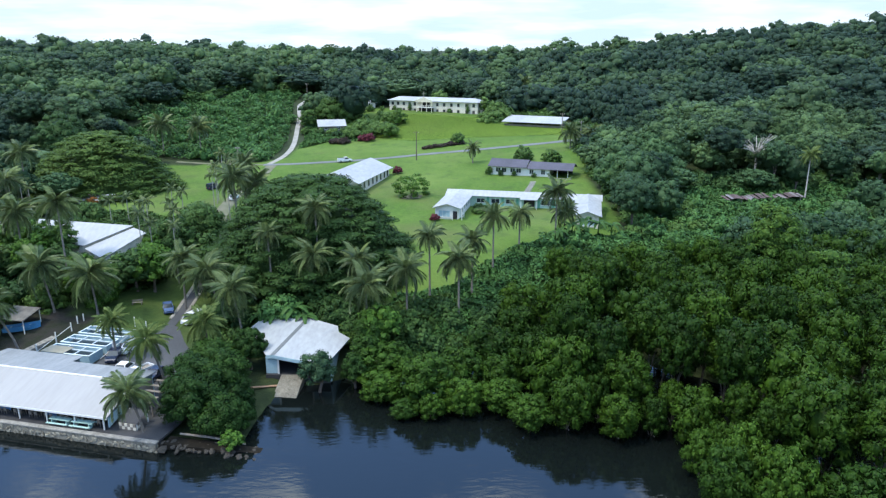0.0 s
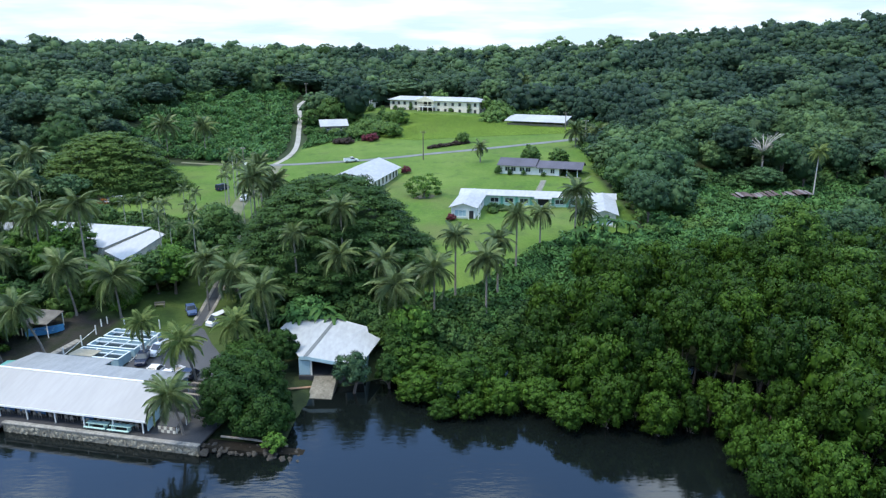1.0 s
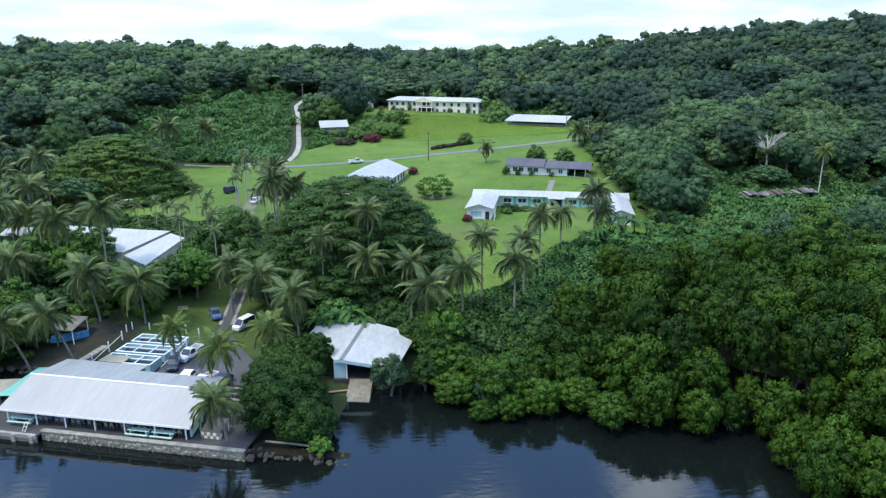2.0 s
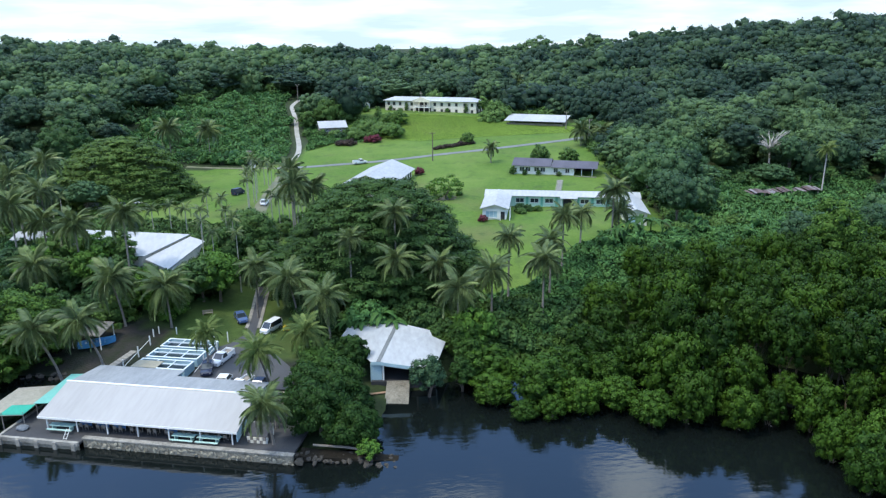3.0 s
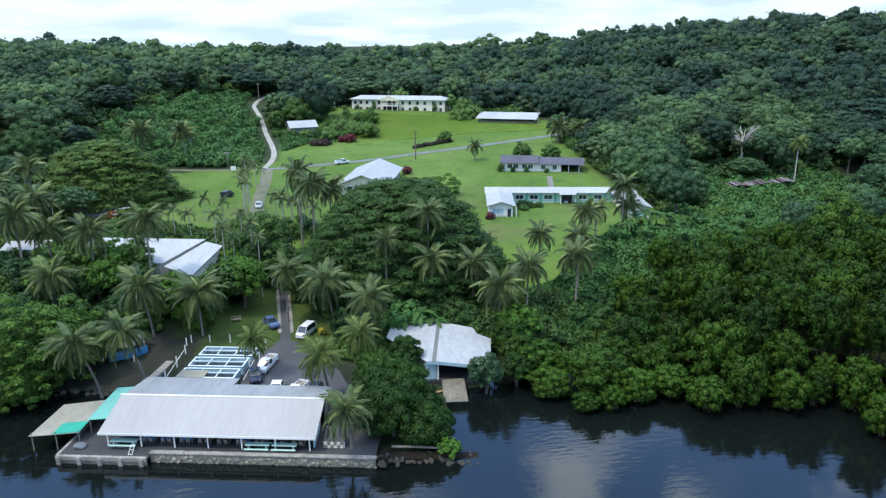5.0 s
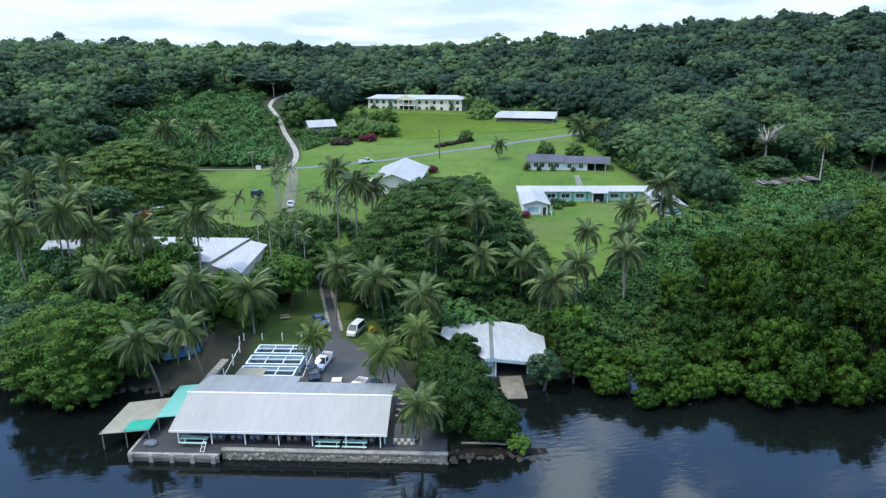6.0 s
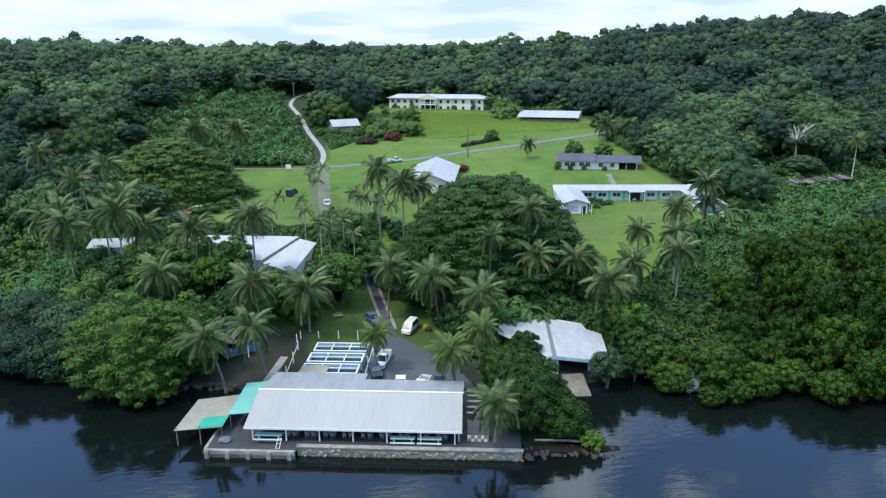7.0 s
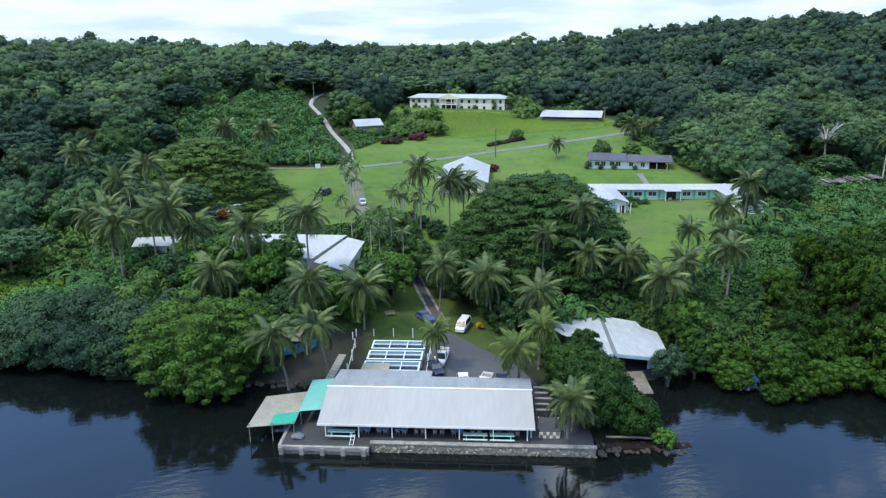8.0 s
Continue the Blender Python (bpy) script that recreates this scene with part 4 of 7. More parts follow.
def mangroves():
    rng = np.random.default_rng(5)
    kinds = []
    for i in range(8):
        lob = lobes_round(rng, 1.0, 1.0, 42, (0.15, 0.28), 0.9, -0.9, 0.58)
        lob = [lob[0]] + [(x, y, z, rx, ry, rz * rng.uniform(0.75, 1.2)) for x, y, z, rx, ry, rz in lob[1:]]
        kinds.append(crown_mesh("mangrove_crown", MANGROVE if i < 4 else MANGROVE_DARK, *crown_arrays(rng, lob, 2900, 0.1, up=0.45, wild=0.5, low=-0.6, near=0.6, far=1.3, shell={"shrink": 0.72, "nu": 6, "nv": 4, "low": -0.6, "rough": 0.14, "lean": 0.3})))
    bm = tubed([(0.05, 0, 1.9), (0.8, 0, 1.5), (1.3, 0.05, 0.6), (1.5, 0, -1.2)], [0.06, 0.055, 0.05, 0.045], 5)
    root = bpy.data.meshes.new("prop_root"); bm.to_mesh(root); bm.free(); root.materials.append(ROOT)
    spots = []
    for turn in range(2):
        for k in range(5200 if turn == 0 else 3600):
            x = rng.uniform(-15, 84)
            y = rng.uniform(42, 122)
            d = min(math.hypot(x - a, y - float(mangrove_edge(a))) for a in (x - 6, x - 4, x - 2, x, x + 2, x + 4, x + 6))
            if y < float(mangrove_edge(x)) + 0.9 or y > float(mangrove_back(x)) or y < 0.62 * x + 22 or (x < -10.5 and y > 88):
                continue
            r = rng.uniform(2.9, 4.5) if turn == 0 else rng.uniform(1.7, 2.6)
            if d < 5:
                r = min(r, 2.6 + 0.2 * d)
            if all((x - q[0]) ** 2 + (y - q[1]) ** 2 > (0.73 * (r + q[2])) ** 2 for q in spots):
                spots.append((x, y, r, d, turn))
    for i, (x, y, r, d, turn) in enumerate(spots):
        g = h(x, y)
        low = np.interp(d, [1, 5, 9, 14, 25], [4.8, 6.2, 7.4, 8.6, 9.6])
        high = np.interp(d, [1, 5, 9, 14, 25], [6.0, 9.6, 13.2, 15.4, 15.8])
        s = min(1.0, max(0.0, (x - 12) / 9))
        top = low + (high - low) * s + rng.uniform(-1.5, 1.3)
        if turn:
            top *= 0.66
        rz = top * 0.5 if d < 6 else min(top * 0.5, r * rng.uniform(1.1, 1.4))
        t = thing("mangrove_tree", Matrix.Translation((x, y, g)), "mangrove tree with dense glossy bright green leaves over arching roots", "tree", "mangrove trees")
        part("trunk", trunk_bm(rng, top - g - rz, 0.16, 4, r * 0.5), BARK, t)
        for k in range(7 if d < 6 else 0):
            ro = part("prop_root", root, None, t)
            ro.matrix_local = pose(0, 0, 0.15 * k, 0, 0, k * 51 + rng.uniform(-20, 20)) @ Matrix.Diagonal((rng.uniform(0.8, 1.7), 1, rng.uniform(0.9, 1.3), 1))
        darker = x + rng.uniform(-4, 4) > 8 + 1.2 * max(0.0, 86 - y)     # the taller trees further in take the darker leaf colour
        c = part("crown", kinds[i % 4 + 4 * darker], None, t)
        c.matrix_local = Matrix.Translation((0, 0, top - g - rz)) @ pose(0, 0, 0, 0, 0, rng.uniform(0, 360)) @ Matrix.Diagonal((r, r, rz, 1))


mangroves()


# ---- the woods on the hills
def forest_edge(xy, tmpl, rng):
    crowns = [crown_mesh("forest_crown", FOREST_U, *a) for a in tmpl[:6]]
    stems = []
    for i in range(3):
        bm = trunk_bm(rng, 1.0, 0.03, 4, 0.3, 0.03)
        me = bpy.data.meshes.new("trunk"); bm.to_mesh(me); bm.free(); me.materials.append(BARK)
        stems.append(me)
    xy = np.concatenate([xy, [(44, 158), (48, 168), (46, 178), (52, 186), (56, 176), (48, 196), (60, 192), (55, 205), (62, 182), (58, 198), (50, 212), (52, 160), (64, 120), (72, 124), (80, 130), (90, 136), (70, 131), (98, 143), (84, 139), (106, 152), (60, 116), (114, 160), (76, 118), (88, 126), (100, 134), (112, 144), (87, 189), (93, 191), (98, 188)]])
    for k, ((x, y), g) in enumerate(zip(xy, heights(xy))):
        r = rng.uniform(3.8, 6.2)
        top = rng.uniform(9, 14)
        rz = min(r * rng.uniform(0.9, 1.2), top * 0.6)
        t = thing("forest_tree", pose(x, y, g, 0, 0, rng.uniform(0, 360)), "leafy tropical forest tree with a lumpy green crown", "tree", "forest trees")
        s = part("trunk", stems[k % 3], None, t)
        s.matrix_local = Matrix.Diagonal((6, 6, top - rz * 0.6, 1))
        c = part("crown", crowns[k % len(crowns)], None, t)
        c.matrix_local = Matrix.Translation((0, 0, top - rz)) @ Matrix.Diagonal((r, r, rz, 1))


def woods():
    rng = np.random.default_rng(9)

    def templates(n, size, k, shell, body=0.78):
        out = []
        for i in range(7):
            lob = lobes_round(rng, 1.0, 1.0, k, (0.13, 0.32), 0.9, -0.4, body)
            if i > 4:      # umbrella crowns
                lob = dome_lobes(rng, 1.0, 0.55, int(k * 1.6), 0.1, 0.19, 0.5, 0.1)
                lob = [(0, 0, -0.1, 0.8, 0.8, 0.36)] + lob[1:]
            out.append(crown_arrays(rng, lob, n, size, low=-0.3, up=0.45, wild=0.5, near=0.75, far=1.3, shell=shell))
        return out
    near = templates(1250, 0.09, 34, {"shrink": 0.78, "nu": 5, "nv": 4, "low": -0.4, "rough": 0.14})
    mid = templates(680, 0.095, 28, {"shrink": 0.84, "nu": 5, "nv": 4, "low": -0.3, "rough": 0.14})
    far = templates(440, 0.095, 25, {"shrink": 0.88, "nu": 5, "nv": 3, "low": -0.2, "rough": 0.14})
    batches = {"near": [], "mid": [], "far": []}
    rows_ = list(np.arange(95, 262, 9.0)) + list(np.arange(262, 400, 12.0)) + list(np.arange(400, 570, 15.5))
    for yy in rows_:
        sp = 9.0 if yy < 262 else 12.0 if yy < 400 else 15.5
        for xx in np.arange(-520, 560, sp):
            x, y = xx + rng.uniform(-0.48, 0.48) * sp, yy + rng.uniform(-0.48, 0.48) * sp
            if x < min(-0.66 * y, -65 - 0.45 * y) - 14 or x > max(0.66 * y, 0.92 * y - 60) + 12:
                continue
            yield_ok = y - float(shore_y(x)) > 8
            if not yield_ok or (x > -128 and x < -30 and y < 168):
                continue
            batches["near" if y < 260 else "mid" if y < 400 else "far"].append((x, y))
    free = [LAWN, GLADE, VINES, SLOPE, LEFT_MEADOW, GULLY]
    keep_out = [(-25, 127, 20), (-94, 192, 20), (-126, 228, 12), (-80, 233, 10), (-92, 232, 9), (-70, 234, 9), (-104, 234, 8), (-120, 214, 10), (-112, 222, 8), (-88, 172, 9), (-26, 196, 18), (-5, 318, 28), (-22, 322, 20), (22, 306, 14), (26, 296, 10), (37, 281, 18), (46, 268, 15), (48, 252, 12), (50, 230, 10), (-45, 291, 15), (-38, 334, 9), (-33, 324, 9), (86, 180, 14), (90, 196, 5), (-102, 156, 9), (-95, 184, 9), (-66, 134, 13), (-22, 96, 12), (-60, 112, 14), (22, 134, 12), (14, 126, 14), (35, 136, 10), (8, 116, 11), (2, 112, 8)]
    for name, tmpl in (("near", near), ("mid", mid), ("far", far)):
        xy = np.array(batches[name])
        ok = np.ones(len(xy), bool)
        for poly in free:
            ok &= ~inside(poly, xy)
        for cx, cy, cr in keep_out:
            ok &= (xy[:, 0] - cx) ** 2 + (xy[:, 1] - cy) ** 2 > cr * cr
        back = np.interp(xy[:, 0], [-30, 0, 10, 25, 50, 90, 150], [110, 112, 112, 110, 116, 122, 129])
        ok &= (xy[:, 1] > back) | (xy[:, 0] < -30)
        road = np.interp(xy[:, 1], [229, 270, 318, 346, 364, 385], [-57, -58, -66, -70, -69, -58])
        ok &= ~((np.abs(xy[:, 0] - road) < 9) & (xy[:, 1] > 225) & (xy[:, 1] < 385))
        xy = xy[ok]
        if name == "near":
            close = (xy[:, 1] < 196)
            forest_edge(xy[close], tmpl, rng)
            xy = xy[~close]
        z = heights(xy)
        V, Q, T, N, base = [], [], [], [], 0
        for (x, y), g in zip(xy, z):
            big = rng.random() < 0.16
            v, q, e = tmpl[rng.integers(5, 7) if big else rng.integers(5)]
            r = (rng.uniform(4.0, 6.2) if rng.random() < 0.6 else rng.uniform(6, 9.5)) * (1.05 if y < 262 else 1.4 if y < 400 else 1.75)
            rz = r * rng.uniform(0.7, 1.05)
            top = max(rng.uniform(8, 14), min(rz * 1.45, 16)) + (4 if rng.random() < 0.1 else 0)
            if big:
                r, rz, top = rng.uniform(9, 14), rng.uniform(8, 12), rng.uniform(13, 18)
            if y < 150:
                top *= 0.75
            if y > 330:
                top = 0.9 * top + 1.0
            a = rng.uniform(0, 6.28)
            ca, sa = math.cos(a), math.sin(a)
            w = np.empty_like(v)
            w[:, 0] = x + r * (ca * v[:, 0] - sa * v[:, 1])
            w[:, 1] = y + r * (sa * v[:, 0] + ca * v[:, 1])
            w[:, 2] = g + top - rz + rz * v[:, 2]
            f = np.column_stack([(ca * e[:, 0] - sa * e[:, 1]) / r, (sa * e[:, 0] + ca * e[:, 1]) / r, e[:, 2] / rz])
            N.append(f / np.linalg.norm(f, axis=1, keepdims=True))
            V.append(w); Q.append(q + base); base += len(w)
            # last term lowers tint towards +x: cloud shade put into the leaf colour
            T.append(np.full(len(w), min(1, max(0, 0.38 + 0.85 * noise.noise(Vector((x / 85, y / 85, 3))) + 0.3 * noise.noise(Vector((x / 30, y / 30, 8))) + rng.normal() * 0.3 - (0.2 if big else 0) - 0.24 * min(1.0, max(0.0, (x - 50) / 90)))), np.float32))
        me = tris_mesh("woods", np.concatenate(V), np.concatenate(Q), np.concatenate(N))
        me.materials.append(WOODS)
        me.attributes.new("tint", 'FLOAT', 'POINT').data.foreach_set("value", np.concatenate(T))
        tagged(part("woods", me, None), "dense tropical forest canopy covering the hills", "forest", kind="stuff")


woods()


# ---- vines and low scrub
def scrub(name, poly, n, size, mat, lift, label, seed, rough=7.0, fine=0.6, tilt=0.75):
    rng = np.random.default_rng(seed)
    p = np.array(poly)
    lo, hi = p.min(0), p.max(0)
    xy = rng.uniform(lo, hi, (n * 3, 2))
    xy = xy[inside(poly, xy)][:n]
    z = heights(xy)
    f = np.array([noise.noise(Vector((x / rough, y / rough, seed))) + fine * noise.noise(Vector((x / 2.3, y / 2.3, seed))) for x, y in xy])
    c = np.column_stack([xy, z + np.maximum(0.1, lift * (0.45 + 0.8 * f)) * rng.uniform(0.75, 1.05, len(xy))])
    m = len(c)
    nrm = unit(tilt * rng.normal(size=(m, 3)) + np.array([0, 0, 0.9]))
    t = unit(np.cross(nrm, rng.normal(size=(m, 3))))
    b = np.cross(nrm, t)
    s = size * rng.uniform(0.6, 1.4, (m, 1))
    v = np.stack([c + t * s * 0.62, c - t * s * 0.38 + b * s * 0.36, c - t * s * 0.38 - b * s * 0.36], 1).reshape(-1, 3)
    def bump(x, y):
        return noise.noise(Vector((x / rough, y / rough, seed))) + fine * noise.noise(Vector((x / 2.3, y / 2.3, seed)))
    g = np.array([(bump(x + 0.4, y) - bump(x - 0.4, y), bump(x, y + 0.4) - bump(x, y - 0.4)) for x, y in xy]) / 0.8
    e = unit(np.column_stack([-g * lift * 1.5, np.ones(m)]) + 0.25 * rng.normal(size=(m, 3)))
    me = tris_mesh(name, v, np.arange(len(v)).reshape(-1, 3), np.repeat(e, 3, 0))
    me.materials.append(mat)
    tagged(part(name, me, None), label, "scrub", kind="stuff")


scrub("creeping_vines", VINES, 110000, 0.5, VINE, 1.7, "bright green creeping vines smothering the slope", 1)
scrub("creeping_vines", SLOPE, 40000, 0.65, VINE, 1.8, "green creeping vines and scrub below the ruined shed", 8)
scrub("undergrowth", [(72, 150), (86, 147), (112, 158), (116, 176), (98, 176), (80, 172), (76, 162)], 12000, 0.65, FOREST, 2.0, "dark tangled undergrowth below the ruined shed", 11)
scrub("gully_scrub", GULLY, 60000, 0.6, VINE, 2.2, "green scrub and creepers filling the gully beside the road", 2)
scrub("meadow_scrub", LEFT_MEADOW, 12000, 0.6, ALMOND, 0.7, "low bright green growth on the shore meadow", 3)
scrub("undergrowth", [(-38, 100), (-30, 96), (-26, 104), (-8, 96), (4, 98), (14, 108), (3, 113), (-12, 110), (-22, 128), (-38, 140), (-46, 140), (-40, 122)], 36000, 0.6, FOREST, 1.5, "dark tangled undergrowth beneath the palms", 4)
scrub("undergrowth", [(-110, 118), (-80, 108), (-66, 116), (-54, 122), (-52, 150), (-62, 158), (-84, 160), (-115, 150)], 40000, 0.65, FOREST, 1.6, "dark tangled undergrowth round the houses", 5)
scrub("undergrowth", [(-180, 156), (-112, 146), (-100, 150), (-98, 168), (-112, 214), (-180, 205)], 42000, 0.9, FOREST, 2.6, "dark green undergrowth beneath the trees of the shore slope", 6)
scrub("undergrowth", [(-14, 101), (4, 99), (16, 104), (14, 112), (4, 117), (-8, 113)], 14000, 0.6, VINE, 1.5, "creepers and scrub between the lawn and the mangroves", 7)
scrub("undergrowth", [(-54, 256), (-55, 274), (-59, 296), (-62, 312), (-50, 312), (-53, 289), (-49, 283), (-36, 280), (-30, 276), (-32, 268), (-44, 271)], 16000, 0.55, VINE, 1.4, "green undergrowth round the small house", 9)
scrub("creeping_vines", [(3, 110), (14, 107), (28, 130), (24, 138), (11, 127), (4, 119)], 14000, 0.5, VINE, 1.3, "green creepers at the lower edge of the lawn", 10)

# ---------------------------------------------------------------- buildings


def window(parent, x, y, z, w, hgt, frame_mat=WHITE, axis="x", name="window", panes=2, sign=-1, fill=None):
    """A window let into a wall that runs along axis: frame, sill and panes. sign: the side to which it faces."""
    def put(u0, u1, d0, d1, z0, z1):
        if axis == "x":
            return boxed(x + u0, x + u1, y + min(sign * d0, sign * d1), y + max(sign * d0, sign * d1), z + z0, z + z1)
        return boxed(x + min(sign * d0, sign * d1), x + max(sign * d0, sign * d1), y + u0, y + u1, z + z0, z + z1)
    bm = put(-w / 2, w / 2, -0.02, 0.03, 0, hgt)
    win = part(name, bm, fill or GLASS, parent)
    k = panes
    fr = bmesh.new()
    for u0, u1, z0, z1 in [(-w / 2 - 0.06, w / 2 + 0.06, hgt, hgt + 0.07), (-w / 2 - 0.06, w / 2 + 0.06, -0.07, 0)] + [(-w / 2 + w * i / k - 0.035, -w / 2 + w * i / k + 0.035, 0, hgt) for i in range(k + 1)]:
        b = put(u0, u1, -0.02, 0.07, z0, z1)
        me = bpy.data.meshes.new("tmp"); b.to_mesh(me); b.free(); fr.from_mesh(me); bpy.data.meshes.remove(me)
    part("window_frame", fr, frame_mat, win)
    part("window_sill", put(-w / 2 - 0.1, w / 2 + 0.1, 0, 0.12, -0.14, -0.07), frame_mat, win)
    return win


def gable_roof(parent, x0, x1, y0, y1, ze, zr, along, mat, over=0.6, thick=0.12, name="roof", label=""):
    """Two slopes with a ridge along 'x' or 'y'."""
    bm = bmesh.new()
    if along == "x":
        ym = (y0 + y1) / 2
        slab(bm, [(x0, y0, ze), (x1, y0, ze), (x1, ym, zr), (x0, ym, zr)], thick)
        slab(bm, [(x0, ym, zr), (x1, ym, zr), (x1, y1, ze), (x0, y1, ze)], thick)
    else:
        xm = (x0 + x1) / 2
        slab(bm, [(x0, y0, ze), (xm, y0, zr), (xm, y1, zr), (x0, y1, ze)], thick)
        slab(bm, [(xm, y0, zr), (x1, y0, ze), (x1, y1, ze), (xm, y1, zr)], thick)
    return part(name, bm, mat, parent, label)


def walls(parent, x0, x1, y0, y1, z0, z1, mat, t=0.2, name="wall", label=""):
    for a in ((x0, x1, y0, y0 + t), (x0, x1, y1 - t, y1), (x0, x0 + t, y0 + t, y1 - t), (x1 - t, x1, y0 + t, y1 - t)):
        part(name, boxed(*a, z0, z1), mat, parent, label)


def gable_end(parent, along, x0, x1, y, z0, zr, t, mat):
    """The triangle of wall under a gable."""
    bm = bmesh.new()
    xm = (x0 + x1) / 2
    tri = [(x0, z0), (x1, z0), (xm, zr)]
    f = [bm.verts.new((a, y, z) if along == "y" else (y, a, z)) for a, z in tri]
    g = [bm.verts.new((a, y + t, z) if along == "y" else (y + t, a, z)) for a, z in tri]
    bm.faces.new(f); bm.faces.new(g[::-1])
    for i in range(3):
        bm.faces.new((f[i], g[i], g[(i + 1) % 3], f[(i + 1) % 3]))
    part("gable", bm, mat, parent)


# ---- the long two-storey house on the hill
def convent():
    t = thing("mission_house", pose(-25, 327, 19.6, 0, 0, -25.2), "long cream two-storey mission house with white metal roof and porch", "house")
    L, D, H = 44.5, 9.0, 5.6
    walls(t, 0, L, 0, D, -0.6, H, CREAM)
    part("string_course", boxed(-0.05, L + 0.05, -0.06, D + 0.05, 2.75, 2.9), WHITE, t)
    bm = bmesh.new()
    for a, b in (((-0.9, -0.9, H), (L + 0.9, -0.9, H)),):
        slab(bm, [(-0.9, -0.9, H), (L + 0.9, -0.9, H), (L - 3, D / 2, H + 1.5), (3, D / 2, H + 1.5)], 0.12)
        slab(bm, [(3, D / 2, H + 1.5), (L - 3, D / 2, H + 1.5), (L + 0.9, D + 0.9, H), (-0.9, D + 0.9, H)], 0.12)
        slab(bm, [(-0.9, -0.9, H), (3, D / 2, H + 1.5), (-0.9, D + 0.9, H)], 0.12)
        slab(bm, [(L + 0.9, -0.9, H), (L + 0.9, D + 0.9, H), (L - 3, D / 2, H + 1.5)], 0.12)
    part("roof", bm, ROOF_WHITE, t)
    for x in (1.8, 4.6, 7.6, 10.6, 13.4, 24.8, 28.2, 31.8, 35.2, 39.2, 42.6):
        window(t, x, 0, 3.5, 1.15, 1.3, TIMBER)
        window(t, x, 0, 0.6, 1.15, 1.35, TIMBER)
    for y in (2.2, 6.4):
        window(t, L, y, 3.5, 1.2, 1.3, TIMBER, "y", sign=1)
        window(t, L, y, 0.6, 1.2, 1.4, TIMBER, "y", sign=1)
    # porch
    p = part("porch", boxed(15.2, 23.2, -2.6, 0, 2.7, 2.95), WHITE, t)
    for x in (15.3, 17.8, 20.4, 22.9):
        part("porch_column", boxed(x, x + 0.28, -2.55, -2.27, -0.6, 5.4), CREAM, p)
    for i in range(9):
        part("baluster", boxed(15.6 + i * 0.85, 15.7 + i * 0.85, -2.5, -2.42, 2.95, 3.75), WHITE, p)
    part("porch_rail", boxed(15.5, 22.9, -2.52, -2.4, 3.75, 3.85), WHITE, p)
    # flat near-black sheets on the wall: shade of the porch openings, painted on
    part("porch_shade", boxed(15.5, 22.9, -0.03, -0.01, 0, 2.6), DARK, p)
    part("porch_door", boxed(17.5, 21, -0.03, -0.012, 3.0, 5.0), DARK, p)
    part("porch_parapet", boxed(15.0, 23.4, -2.7, -2.4, 5.2, 6.3), CREAM, p)
    part("porch_roof", boxed(15.0, 23.4, -2.4, 0, 5.2, 5.4), CREAM, p)
    gable_end(p, "y", 16.0, 22.4, -2.7, 6.3, 7.6, 0.3, CREAM)
    bm = boxed(19.1, 19.3, -2.62, -2.45, 7.4, 9.8)
    box(bm, 18.45, 19.95, -2.62, -2.45, 8.85, 9.05)
    part("cross", bm, CONCRETE, p, "grey cross on the porch")
    part("stair", boxed(17.5, 21, -4.2, -2.6, -0.8, 0.1), CONCRETE, p)
    part("floor_slab", boxed(0, L, 0, D, -0.8, -0.1), CONCRETE, t)


convent()


def open_shed():
    t = thing("open_shed", pose(25, 284, h(36, 279) - 0.1, 0, 0, -26), "long low shed with a white metal roof and open dark sides", "shed")
    part("roof", slabbed([(-0.8, -1, 1.9), (24.5, -1, 1.9), (24.5, 9.5, 3.7), (-0.8, 9.5, 3.7)], 0.15), ROOF_WHITE, t)
    for i in range(8):
        part("post", boxed(0.2 + i * 3.3, 0.4 + i * 3.3, 0, 0.2, -0.5, 2.0), TIMBER, t)
    # shade beneath the roof is put into this wall's near-black colour
    part("back_wall", boxed(0, 23.5, 8.6, 8.8, -0.5, 3.3), DARK, t)
    part("side_wall", boxed(23.3, 23.5, 0, 8.5, -0.5, 1.9), TIMBER, t)
    part("floor_slab", boxed(0, 23.5, 0, 8.8, -0.8, 0.05), CONCRETE, t)
    part("half_wall", boxed(0, 23.3, 0.25, 0.4, -0.5, 0.9), TIMBER, t)


open_shed()


